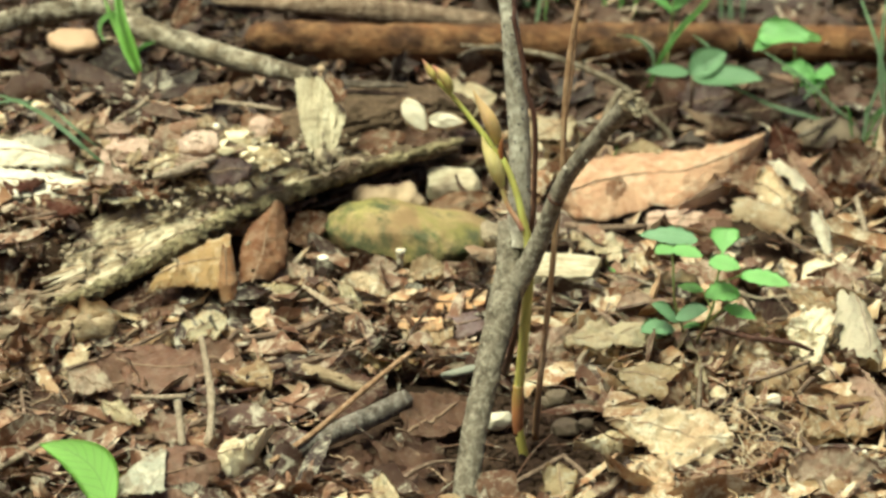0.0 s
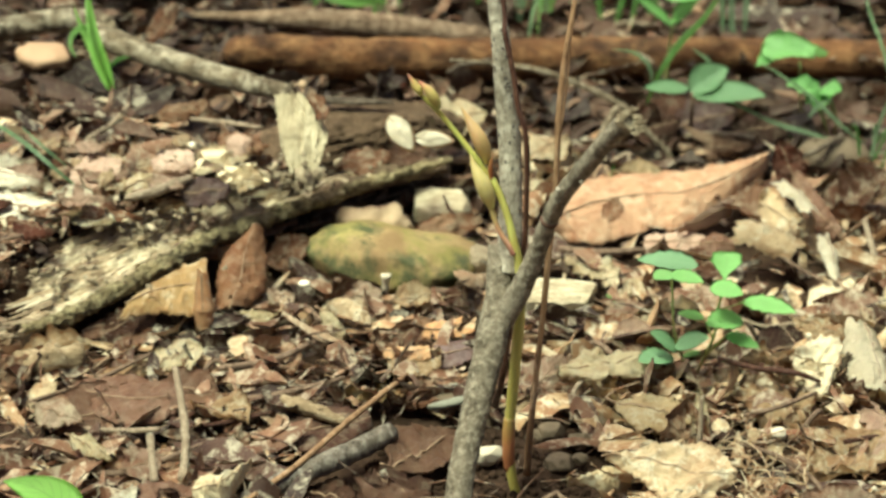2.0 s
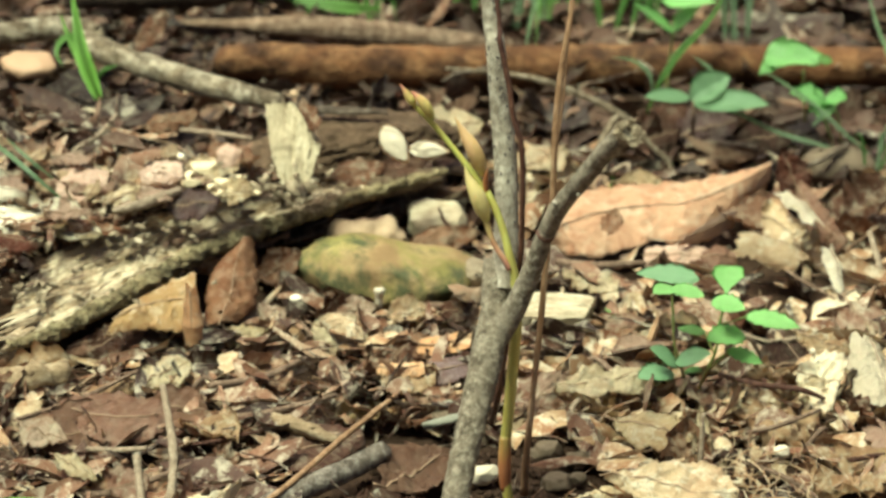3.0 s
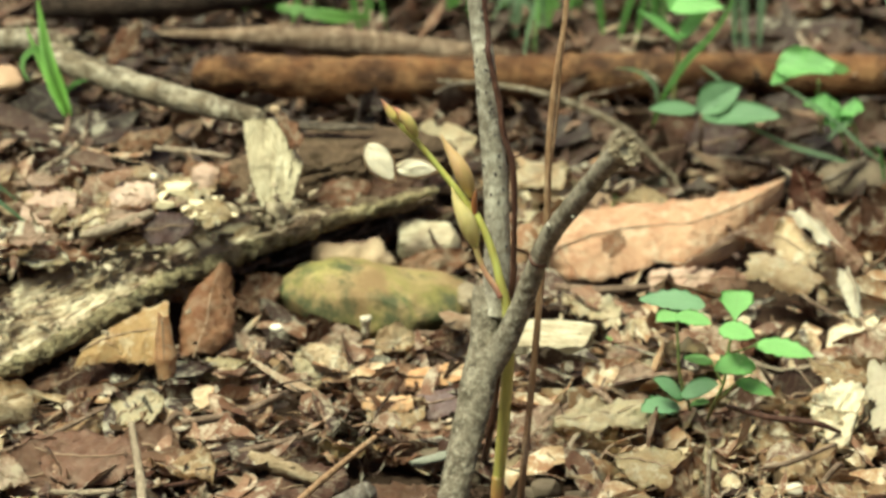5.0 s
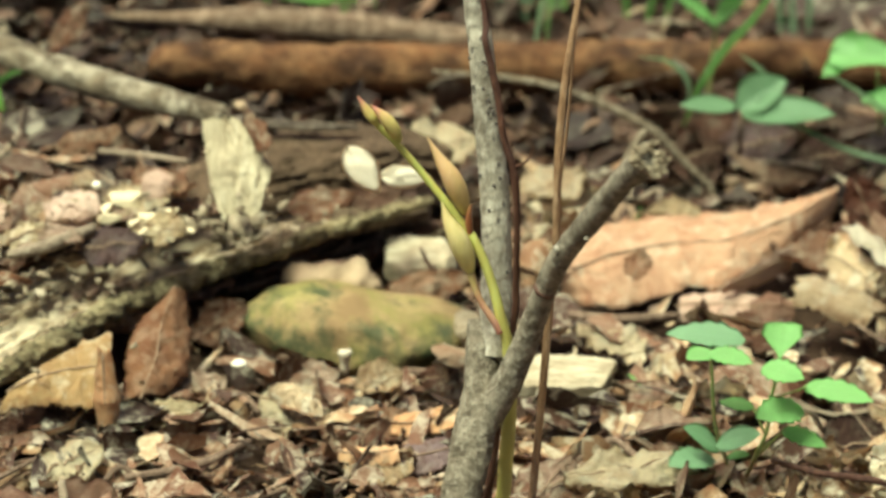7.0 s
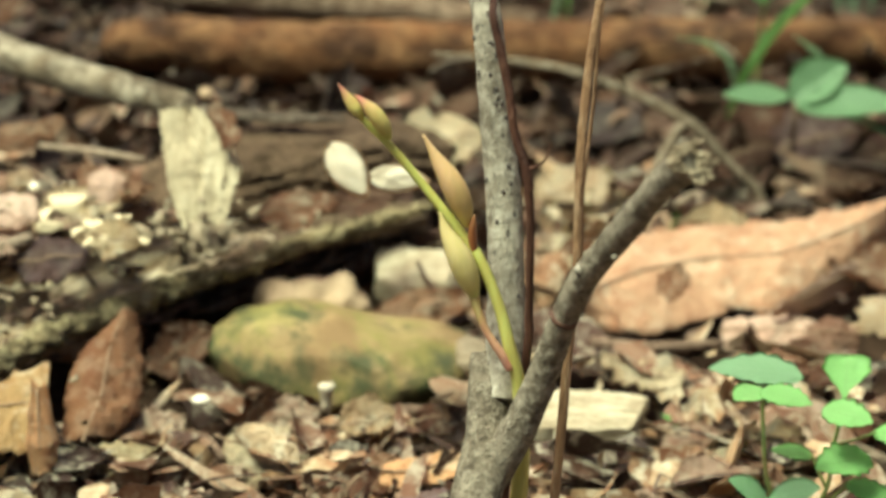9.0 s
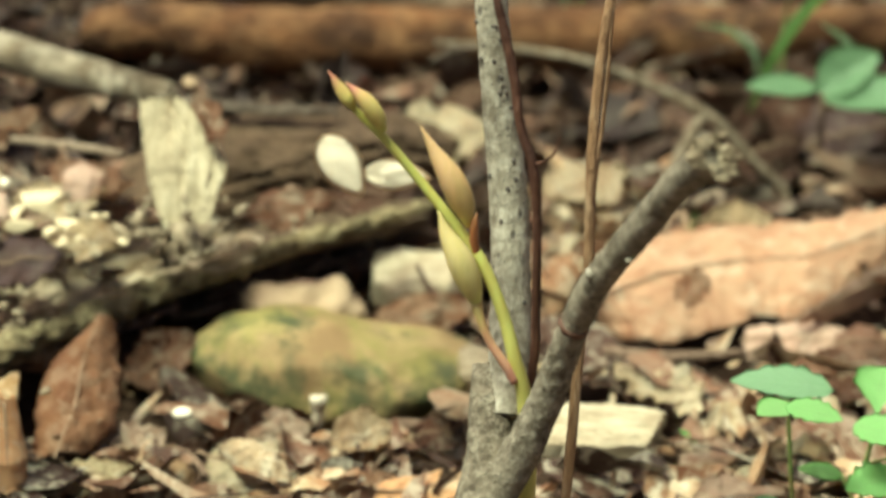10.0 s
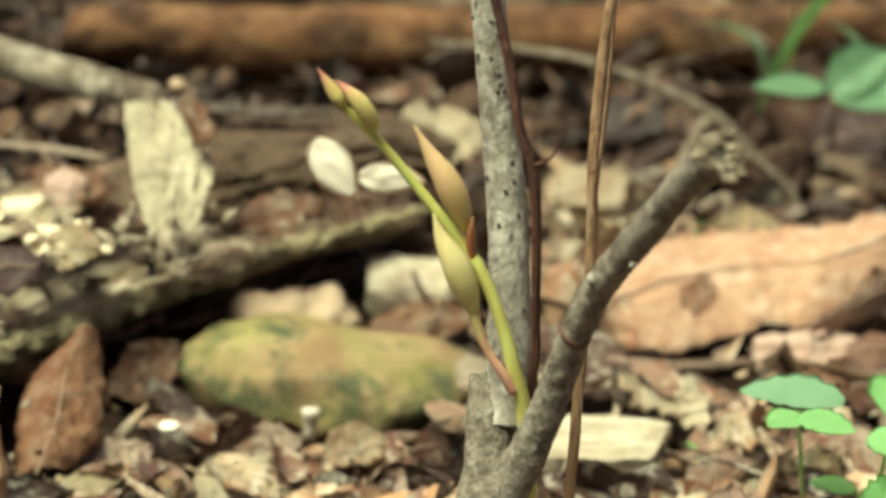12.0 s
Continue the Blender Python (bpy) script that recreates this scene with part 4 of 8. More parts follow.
def build_rotten_log():
    centre = [(-0.1502, 0.1157, 0.0140), (-0.1355, 0.1359, 0.0160), (-0.1204, 0.1592, 0.0180), (-0.1010, 0.1771, 0.0225), (-0.0805, 0.1954, 0.0285), (-0.0565, 0.2109, 0.0310), (-0.0362, 0.2234, 0.0290), (-0.0212, 0.2347, 0.0235)]
    base = Vector(centre[3])
    base.z = 0.0
    ob = thing("rotten_log", base, "decayed brown log with fibrous crumbling top and pale splinters", "log")
    wide = [0.003, 0.004, 0.006, 0.010, 0.0135, 0.0145, 0.012, 0.006]
    tall = [0.003, 0.005, 0.006, 0.007, 0.0085, 0.0075, 0.0060, 0.004]
    path = fibrous("log_body", centre, wide, tall, DARK_ROT, ob, "smooth dark brown decayed wood", deep=0.5)
    ridge = [(-0.1644, 0.0752, 0.0160), (-0.1441, 0.0883, 0.0180), (-0.1255, 0.1071, 0.0195), (-0.1070, 0.1313, 0.0210), (-0.0880, 0.1542, 0.0220), (-0.0684, 0.1708, 0.0225), (-0.0485, 0.1864, 0.0225), (-0.0259, 0.2040, 0.0215)]
    behind = [(-0.1627, 0.0935, 0.0230), (-0.1536, 0.1220, 0.0265), (-0.1359, 0.1415, 0.0290), (-0.1184, 0.1532, 0.0295), (-0.0989, 0.1663, 0.0290), (-0.0802, 0.1806, 0.0275), (-0.0531, 0.1978, 0.0255), (-0.0254, 0.2091, 0.0235)]
    crust = part("crust", crumbling_bm(ridge, behind, 8), CRUST, ob, "crumbling top of pale and mauve-brown decayed wood")
    crust.data.materials.append(GREY_ROT)
    for face in crust.data.polygons:
        at = face.center + ob.location
        if at.x > -0.056 + 0.016 * noise.noise(at * 70) + 0.008 * noise.noise(at * 300):
            face.material_index = 1
    rim = [(-0.1627, 0.0743, 0.0181), (-0.1533, 0.0803, 0.0181), (-0.1410, 0.0894, 0.0207), (-0.1310, 0.0995, 0.0225), (-0.1199, 0.1124, 0.0242), (-0.1054, 0.1312, 0.0253), (-0.0934, 0.1457, 0.0243), (-0.0804, 0.1586, 0.0243), (-0.0672, 0.1697, 0.0243), (-0.0546, 0.1796, 0.0252), (-0.0403, 0.1908, 0.0255), (-0.0326, 0.1968, 0.0255), (-0.0243, 0.2020, 0.0258)]
    part("rim", tube_bm(rim, [0.0012, 0.0026, 0.0028, 0.0029, 0.0027, 0.0026, 0.0024, 0.0021, 0.0017, 0.0009], 28, 18, 0.58, 380, seed=4, ragged=0.8), RIM, ob, "rough olive-tan rim of bark along the edge")
    # the pale upright splinter and loose splinters on the top
    def splinter(pts, w, flat=0.35, mat=PALE_WOOD, label="pale torn wood splinter", name="splinter", seed=1):
        part(name, tube_bm(pts, w, 12, 8, 0.22, 220, flat=flat, seed=seed, ragged=0.8), mat, ob, label)

    left = [(-0.0785, 0.1580, 0.0392), (-0.0815, 0.1610, 0.0456), (-0.0829, 0.1640, 0.0512), (-0.0840, 0.1680, 0.0562), (-0.0850, 0.1720, 0.0623)]
    right = [(-0.0694, 0.1580, 0.0404), (-0.0674, 0.1610, 0.0472), (-0.0662, 0.1640, 0.0524), (-0.0705, 0.1680, 0.0579), (-0.0758, 0.1720, 0.0629)]
    part("slab", board_bm(left, right, 0.0042, 9), SLAB, ob, "broad pale wood slab standing on the log")
    # the frayed lower end
    rnd = random.Random(72)
    ahead = Vector((-0.80, -0.58, -0.12))
    for k in range(9):
        p = Vector((-0.1600, 0.0765, 0.0185)).lerp(Vector((-0.1590, 0.0910, 0.0225)), k / 8)
        ln, w = rnd.uniform(0.006, 0.013), rnd.uniform(0.0008, 0.0017)
        d = (ahead + Vector((rnd.gauss(0, 0.15), rnd.gauss(0, 0.15), rnd.gauss(0, 0.06)))).normalized()
        splinter([p - d * 0.006, p + d * ln * 0.3, p + d * ln], [w, w * 0.9, w * 0.2], 0.5, rnd.choice((PALE_WOOD, RIDGE, ROT)), "", "splinter", k)
    rnd = random.Random(71)
    near, rear = smooth_path(ridge, 10), smooth_path(behind, 10)
    for k in range(46):
        i = int((0.06 + 0.74 * rnd.random() ** 1.3) * (len(near) - 2))
        ahead = (near[i + 1] - near[i]).normalized()
        p = near[i].lerp(rear[i], rnd.uniform(0.12, 0.95)) + Vector((0, -0.0004, 0.0020))
        ln, w = rnd.uniform(0.004, 0.012), rnd.uniform(0.0004, 0.0010)
        d = (ahead + Vector((rnd.gauss(0, 0.2), rnd.gauss(0, 0.2), rnd.gauss(0, 0.1)))).normalized()
        splinter([p - d * ln / 2, p + Vector((0, 0, 0.0004)), p + d * ln / 2], [w * 0.5, w, w * 0.3], 0.45, rnd.choice((ROT, RIDGE, RIDGE, TWIG, CRUMB)), "", "fibre", k)
    rnd = random.Random(11)
    for k in range(26):
        t = rnd.uniform(0.12, 0.48)
        i = int(t * (len(path) - 2))
        ahead = (path[i + 1] - path[i]).normalized()
        side = ahead.cross(Vector((0, 0, 1))).normalized()
        off = rnd.uniform(-0.9, 0.95)
        top = math.sqrt(max(0.05, 1 - off * off)) * along(tall, t) * 1.0
        p = path[i] + side * off * along(wide, t) + Vector((0, 0, top))
        ln = rnd.uniform(0.006, 0.015)
        d = (ahead + side * rnd.uniform(-0.25, 0.25) + Vector((0, 0, rnd.uniform(-0.1, 0.15)))).normalized()
        w = rnd.uniform(0.0007, 0.0022)
        splinter([p - d * ln / 2, p, p + d * ln / 2], [w * 0.4, w, w * 0.3], 0.5, rnd.choice((ROT, ROT, CRUMB)), "", "fibre", k)


build_rotten_log()


def build_wood_crumbs():
    """Pale crumbs of rotten wood lying over the log and behind it."""
    rnd = random.Random(52)
    bm = bmesh.new()
    spots = (((-0.0984, 0.1555, 0.0420), 0.016, 0.010, 8), ((-0.1269, 0.1276, 0.0340), 0.028, 0.012, 46), ((-0.1507, 0.0967, 0.0280), 0.022, 0.012, 50), ((-0.0679, 0.1515, 0.0460), 0.016, 0.006, 16), ((-0.1653, 0.1300, 0.0360), 0.022, 0.012, 14), ((-0.0760, 0.1560, 0.0370), 0.013, 0.005, 24))
    for (cx, cy, cz), sx, sy, count in spots:
        for _ in range(count):
            s = rnd.uniform(0.0005, 0.0015) * (1.8 if count == 24 else 1.0)
            at = (cx + rnd.gauss(0, sx * 0.6), cy + rnd.gauss(0, sy * 0.6), cz + rnd.uniform(-0.004, 0.003))
            m = Matrix.Translation(at) @ pose(0, 0, 0, rnd.uniform(-40, 40), rnd.uniform(-40, 40), rnd.uniform(0, 360)) @ Matrix.Diagonal((s * rnd.uniform(0.9, 2.0), s, s * rnd.uniform(0.25, 0.55), 1))
            made = bmesh.ops.create_icosphere(bm, subdivisions=1, radius=1.0, matrix=m)
            for v in made["verts"]:
                v.co += Vector((rnd.gauss(0, 1), rnd.gauss(0, 1), rnd.gauss(0, 0.5))) * s * 0.42
    solo("wood_crumbs", bm, CRUMB, "pale crumbs of rotten wood on the log", "wood crumbs", kind="stuff")


build_wood_crumbs()


def mossy_shape(center):
    """Two-humped: a tall hump at one end, a long low back at the other."""
    bm = pebble_bm(Vector((0, 0, 0)), (0.0315, 0.0165, 0.0115), 4, 2, 0.15, 75, 5)
    facet(bm, 6, 3, 0.82, 0.97)
    for v in bm.verts:
        k = v.co.x / 0.0315
        v.co.z *= 1.15 - 0.37 * k - 0.20 * math.exp(-(((k - 0.2) / 0.42) ** 2)) * (v.co.z > 0)
        v.co += center
    return bm


def build_stones():
    solo("mossy_stone", mossy_shape(Vector((-0.0419, 0.1544, 0.0090))), MOSSY, "rounded yellow-green mossy stone half sunk in litter", "stone")
    solo("stone", facet(pebble_bm(Vector((-0.0490, 0.1700, 0.0108)), (0.0132, 0.0100, 0.0112), 0, 9, 0.38, 80, 5), 7, 2), BUFF_STONE, "buff stone behind the mossy stone", "stone")
    at = Vector((-0.0272, 0.1908, 0.0121))
    ob = thing("wood_chunk", at, "pale cream chunk of wood behind the mossy stone", "wood chunk")
    part("body", facet(pebble_bm(at, (0.0104, 0.008, 0.0053), -12, 6, 0.26, 130, 5, square=0.4), 9, 5), CHIP, ob)
    part("loose_flake", facet(pebble_bm(at + Vector((0.0005, -0.0075, -0.0035)), (0.0078, 0.0028, 0.0016), -8, 9, 0.4, 200, 4), 5, 3), CRUMB, ob, "tan flake along the lower edge")
    solo("wood_chunk", facet(pebble_bm(Vector((-0.0140, 0.1529, 0.0098)), (0.0064, 0.006, 0.0052), 30, 12, 0.35, 110, 4, square=0.7), 7, 8), CRUMB, "small pale chunk beside the mossy stone", "wood chunk")


def build_chip():
    ob = thing("wood_chip", (0.0100, 0.1220, 0.0080), "pale flat chip of split wood in the litter", "wood chip")
    part("chip", board_bm([(0.0031, 0.1271, 0.0165), (0.0110, 0.1286, 0.0165), (0.0190, 0.1293, 0.0160), (0.0269, 0.1281, 0.0155)], [(0.0010, 0.1145, 0.0145), (0.0082, 0.1136, 0.0145), (0.0162, 0.1147, 0.0140), (0.0234, 0.1163, 0.0135)], 0.0046, 4, 7, 16, 0.0007), CHIP, ob)


build_chip()
build_stones()

# ---- leaf litter ----
def lightness(x, y):
    """How many of the leaves at a place are the light tan ones."""
    right = 1 / (1 + math.exp(-(x - 0.012) / 0.018))
    back = min(1.0, max(0.0, (y - 0.12) / 0.12))
    # fewer light leaves at the back, in place of the shade there
    deep = min(1.0, max(0.0, (y - 0.21) / 0.07))
    # pale litter behind the log; its patch of sunlight is put in as lighter leaves
    pale_sunlit = 0.85 * math.exp(-(((x + 0.14) / 0.075) ** 2 + ((y - 0.143) / 0.027) ** 2))
    return pale_sunlit + (0.07 + 0.52 * right + 0.06 * back * (1 - right)) * (1 - 0.88 * deep)


def bare(x, y):
    """The patch of open soil at the foot of the orchid, and the footprint of the stone."""
    if ((x + 0.016) / 0.056) ** 2 + ((y - 0.002) / 0.046) ** 2 < 1:
        return True
    return ((x + 0.042) / 0.026) ** 2 + ((y - 0.134) / 0.012) ** 2 < 1


def on_log(x, y):
    """The top of the rotten log, which lies bare."""
    dx, dy = x + 0.1545, y - 0.0795
    t, d = (dx * 0.767 + dy * 0.642) / 0.171, -dx * 0.642 + dy * 0.767
    return -0.05 < t < 0.95 and -0.010 < d < 0.030 - 0.016 * max(0.0, t - 0.4)


def kept_clear(x, y):
    """Where a stone or a marked leaf lies open on top of the litter."""
    if ((x + 0.042) / 0.034) ** 2 + ((y - 0.150) / 0.022) ** 2 < 1:
        return True
    if ((x - 0.089) / 0.022) ** 2 + ((y - 0.172) / 0.020) ** 2 < 1 or math.hypot(x + 0.0721, y - 0.1240) < 0.009:
        return True
    u = ((x - 0.0106) * 0.811 + (y - 0.1676) * 0.584) / 0.106
    across = -(x - 0.0106) * 0.584 + (y - 0.1676) * 0.811
    v = ((x + 0.0873) * 0.673 + (y + 0.0246) * 0.739) / 0.074
    if -0.1 < v < 1.05 and -0.016 < -(x + 0.0873) * 0.739 + (y + 0.0246) * 0.673 < 0.008:
        return True
    return -0.05 < u < 1.05 and abs(across) < 0.024 or ((x - 0.012) / 0.016) ** 2 + ((y - 0.124) / 0.014) ** 2 < 1


def hollow(x, y):
    """Dark gaps: under the curled leaves beside the seedling, and at the foot of the wood slab."""
    return ((x - 0.0861) / 0.014) ** 2 + ((y - 0.1110) / 0.016) ** 2 < 1 or ((x + 0.0868) / 0.006) ** 2 + ((y - 0.172) / 0.009) ** 2 < 1


def build_scraps():
    """Broken bits of leaf over the whole floor, one joined sheet of pieces."""
    rnd = np.random.default_rng(4)
    n, ku, kv = 15000, 7, 4
    k2 = ku * kv
    verts, faces, mats = [], [], []
    gx, gy = (a.ravel() for a in np.meshgrid(np.linspace(-1, 1, ku), np.linspace(-1, 1, kv), indexing="ij"))
    quads = np.array([(i * kv + j, (i + 1) * kv + j, (i + 1) * kv + j + 1, i * kv + j + 1) for i in range(ku - 1) for j in range(kv - 1)])
    done = 0
    while done < n:
        x, y = rnd.uniform(-0.27, 0.22), rnd.uniform(-0.11, 0.62)
        open_soil = bare(x, y) or hollow(x, y)
        if open_soil and rnd.random() < 0.95 or (on_log(x, y) or kept_clear(x, y)) and rnd.random() < 0.93:
            continue
        if 0.300 < y < 0.330 and x > -0.06 and rnd.random() < 0.8:
            continue
        size = min(rnd.lognormal(-5.35, 0.55) * (0.45 if open_soil else 1.0), 0.014)
        shred = rnd.random() < (0.68 if x < 0.0 else 0.55)
        length = size * (rnd.uniform(1.6, 4.2) if shred else rnd.uniform(1.0, 2.2))
        width = length * (rnd.uniform(0.07, 0.24) if shred else rnd.uniform(0.40, 0.8))
        # a torn fragment: rounded or pointed ends, one side bitten
        blunt, skew = rnd.uniform(1.6, 7.0), rnd.normal(0, 0.7 if shred else 0.22)
        half = np.maximum(1 - np.abs(gx) ** blunt, 0.0) ** rnd.uniform(0.5, 0.9) + 0.05
        ragged = 1 + 0.16 * np.sin(gx * rnd.uniform(2, 6) + rnd.uniform(0, 6)) * np.sign(gy) + 0.09 * rnd.standard_normal(k2) * (np.abs(gy) > 0.9)
        px, py = gx * length / 2, (gy * half * ragged + skew * (1 - gx**2)) * width / 2
        bend, cup = rnd.normal(0, 0.8) / length, rnd.normal(0, 1.9) / max(width, 0.002)
        pz = 0.5 * bend * px**2 + 0.5 * cup * py**2 + rnd.normal(0, 0.018, k2) * length
        pz = np.clip(pz, -0.006, 0.008)
        m = np.array(Euler((rnd.normal(0, 0.5), rnd.normal(0, 0.3 if shred else 0.5), rnd.normal(0.5, 0.7) if shred else rnd.uniform(0, 6.283))).to_matrix())
        p = np.stack([px, py, pz], 1) @ m.T
        p += (x, y, ground_height(x, y) + rnd.uniform(0.0, 0.011) + 0.001)
        faces.append(quads + done * k2)
        verts.append(p)
        # shade behind the logs, put in as a share of the darkest scraps
        dimmed = 0.8 * min(1.0, max(0.0, (y - (0.205 if x > -0.03 else 0.175)) / (0.08 if x > -0.03 else 0.05)))
        dimmed *= min(1.0, 0.35 + max(0.0, min(x + 0.27, 0.22 - x, 0.62 - y)) / 0.09)
        mats += [int(rnd.random() > lightness(x, y)) if rnd.random() > dimmed else 2] * len(quads)
        done += 1
    me = bpy.data.meshes.new("leaf_scraps")
    me.from_pydata(np.concatenate(verts).tolist(), [], np.concatenate(faces).tolist())
    me.materials.append(BITS_TAN), me.materials.append(BITS_BROWN), me.materials.append(BITS_DARK)
    me.polygons.foreach_set("material_index", mats)
    me.polygons.foreach_set("use_smooth", [True] * len(mats))
    tagged(new("leaf_scraps", me), "broken brown and tan scraps of dead leaves", "leaf litter", kind="stuff")


def build_fibres():
    """Stringy plant fibres, needles and leaf stalks strewn over the floor."""
    rnd = random.Random(17)
    bm = bmesh.new()
    for _ in range(1900):
        x, y = rnd.uniform(-0.26, 0.20), rnd.uniform(-0.10, 0.50)
        if bare(x, y) and rnd.random() < 0.7 or on_log(x, y) and rnd.random() < 0.8:
            continue
        a, ln = rnd.uniform(0, 6.28), rnd.uniform(0.006, 0.030)
        d, s = Vector((math.cos(a), math.sin(a), rnd.gauss(0, 0.25))), Vector((-math.sin(a), math.cos(a), 0))
        p = Vector((x, y, ground_height(x, y) + rnd.uniform(0.003, 0.011)))
        bow = s * ln * rnd.gauss(0, 0.13) + Vector((0, 0, ln * rnd.gauss(0.03, 0.06)))
        r = rnd.uniform(0.00016, 0.00055)
        tube(bm, [p - d * ln / 2, p + bow, p + d * ln / 2], [r * 0.7, r, r * 0.4], 4, 3)
    solo("plant_fibres", bm, BITS_BROWN, "fine brown plant fibres and leaf stalks", "leaf litter", kind="stuff")


def build_straw():
    """Fine pale fibres matted over the leaves beside the bare soil."""
    rnd = random.Random(18)
    bm = bmesh.new()
    for _ in range(170):
        x, y = rnd.gauss(0.0785, 0.016), rnd.gauss(0.0004, 0.020)
        a, ln = rnd.gauss(1.9, 0.7), rnd.uniform(0.006, 0.022)
        d, s = Vector((math.cos(a), math.sin(a), rnd.gauss(0, 0.2))), Vector((-math.sin(a), math.cos(a), 0))
        p = Vector((x, y, ground_height(x, y) + rnd.uniform(0.008, 0.015)))
        bow = s * ln * rnd.gauss(0, 0.15) + Vector((0, 0, ln * rnd.gauss(0.05, 0.05)))
        r = rnd.uniform(0.00014, 0.00032)
        tube(bm, [p - d * ln / 2, p + bow, p + d * ln / 2], [r * 0.7, r, r * 0.5], 4, 4)
    solo("straw_fibres", bm, BITS_TAN, "fine pale matted plant fibres on leaves", "leaf litter", kind="stuff")


def build_crumbs():
    rnd = random.Random(23)
    bm = bmesh.new()
    for _ in range(900):
        a, r = rnd.uniform(0, 6.28), math.sqrt(rnd.random())
        x, y = 0.000 + 0.050 * r * math.cos(a), 0.002 + 0.052 * r * math.sin(a)
        s = rnd.uniform(0.0005, 0.0019)
        m = Matrix.Translation((x, y, ground_height(x, y) + s * 0.4)) @ pose(0, 0, 0, rnd.uniform(0, 90), rnd.uniform(0, 90), 0) @ Matrix.Diagonal((s, s * rnd.uniform(0.6, 1), s * rnd.uniform(0.6, 1), 1))
        made = bmesh.ops.create_icosphere(bm, subdivisions=1, radius=1.0, matrix=m)
        for v in made["verts"]:
            v.co += Vector((rnd.gauss(0, 1), rnd.gauss(0, 1), rnd.gauss(0, 1))) * s * 0.28
    solo("soil_crumbs", bm, SOIL, "dark crumbs of soil round the orchid", "soil", kind="stuff")


def build_leaves():
    """Whole dead leaves, each one an object, on shared shapes."""
    rnd = random.Random(31)
    looks = {"tan": (TAN, 7, "tan dry dead leaf lying among leaf litter"), "brown": (BROWN, 7, "dark brown dead leaf lying among leaf litter"),
             "rust": (RUST, 4, "rust-coloured dead leaf lying among leaf litter"), "cream": (CREAM, 4, "bleached cream dead leaf lying among leaf litter"),
             "dark": (DARK_LEAF, 5, "dead leaf coloured dark for shade among leaf litter"), "pink": (PINK, 5, "pinkish brown dead leaf lying among leaf litter")}
    shapes = {}
    for look_name, (mat, count, _) in looks.items():
        for k in range(count):
            ln, spine = rnd.uniform(0.020, 0.042), []
            bm = leaf_bm(ln, ln * rnd.uniform(0.38, 0.62), rnd.choice(("oak", "oval", "tooth", "oval")), curl=rnd.uniform(-1.6, 2.0), bend=rnd.uniform(-0.6, 0.9),
                         wave=rnd.uniform(0.08, 0.2), twist=rnd.uniform(-0.7, 0.7), nu=20, nv=10, seed=k * 7 + len(look_name), torn=rnd.uniform(0.3, 0.9), stalk=rnd.choice((0, 0, ln * 0.25)), fold=rnd.uniform(0, 0.3), crumple=rnd.uniform(0.05, 0.13), spine=spine)
            bm.transform(Matrix.Translation((-ln / 2, 0, 0)))
            ribs = [q + Vector((-ln / 2, 0, 0.0003)) for q in spine[:-2:2]]
            rib = meshed("midrib", tube_bm(ribs, [0.00032, 0.00026, 0.00015], 5, 2), RIB)
            shapes.setdefault(look_name, []).append((meshed("dead_leaf", bm, mat), rib))
    made, far, far_mats = 0, bmesh.new(), [entry[0] for entry in looks.values()]
    while made < 290:
        x, y = rnd.uniform(-0.24, 0.19), rnd.uniform(-0.09, 0.50) if rnd.random() < 0.85 else rnd.uniform(0.4, 0.62)
        if bare(x, y) or hollow(x, y) or on_log(x, y) or kept_clear(x, y) or (0.255 < y < 0.36 and rnd.random() < 0.75):
            continue
        light = rnd.random() < lightness(x, y)
        kind = rnd.choices(("tan", "cream", "rust", "pink", "brown"), (4.5, 1.3, 2.5, 2.5, 2.0))[0] if light else rnd.choices(("brown", "rust", "tan"), (8, 1.5, 1))[0]
        if kind == "cream" and x < 0.01:
            kind = "tan"
        if x < -0.07 and y > 0.10 and kind in ("tan", "rust"):
            kind = rnd.choice(("pink", "pink", "tan", "cream")) if y < 0.172 else rnd.choice(("brown", "dark", "brown"))
        elif kind == "rust" and rnd.random() < 0.4:
            kind = "pink"
        # towards the back the leaf colours are darkened to imitate shade
        if kind in ("tan", "cream") and y > 0.22 and rnd.random() < 0.8:
            kind = "brown"
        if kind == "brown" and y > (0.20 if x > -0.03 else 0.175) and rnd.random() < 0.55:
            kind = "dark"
        shape, rib = rnd.choice(shapes[kind])
        s = rnd.uniform(0.6, 1.15)
        lie = pose(x, y, ground_height(x, y) + rnd.uniform(0.002, 0.010), rnd.gauss(0, 26), rnd.gauss(0, 24), rnd.uniform(0, 360)) @ Matrix.Scale(s, 4)
        made += 1
        if y > 0.21 or x < -0.19:
            n = len(far.faces)
            far.from_mesh(shape)
            far.verts.ensure_lookup_table(), far.faces.ensure_lookup_table()
            fresh = far.faces[n:]
            for f in fresh:
                f.material_index = list(looks).index(kind)
            bmesh.ops.transform(far, matrix=lie, verts=list({v for f in fresh for v in f.verts}))
            continue
        ob = new("dead_leaf", shape)
        ob.matrix_world = lie
        tagged(ob, looks[kind][2], "dead leaf", "dead leaves on the forest floor")
        child = new("midrib", rib)
        child.parent = ob
    tagged(new("fallen_leaves", meshed("fallen_leaves", far, far_mats)), "brown dead leaves behind the logs and branches", "leaf litter", kind="stuff")


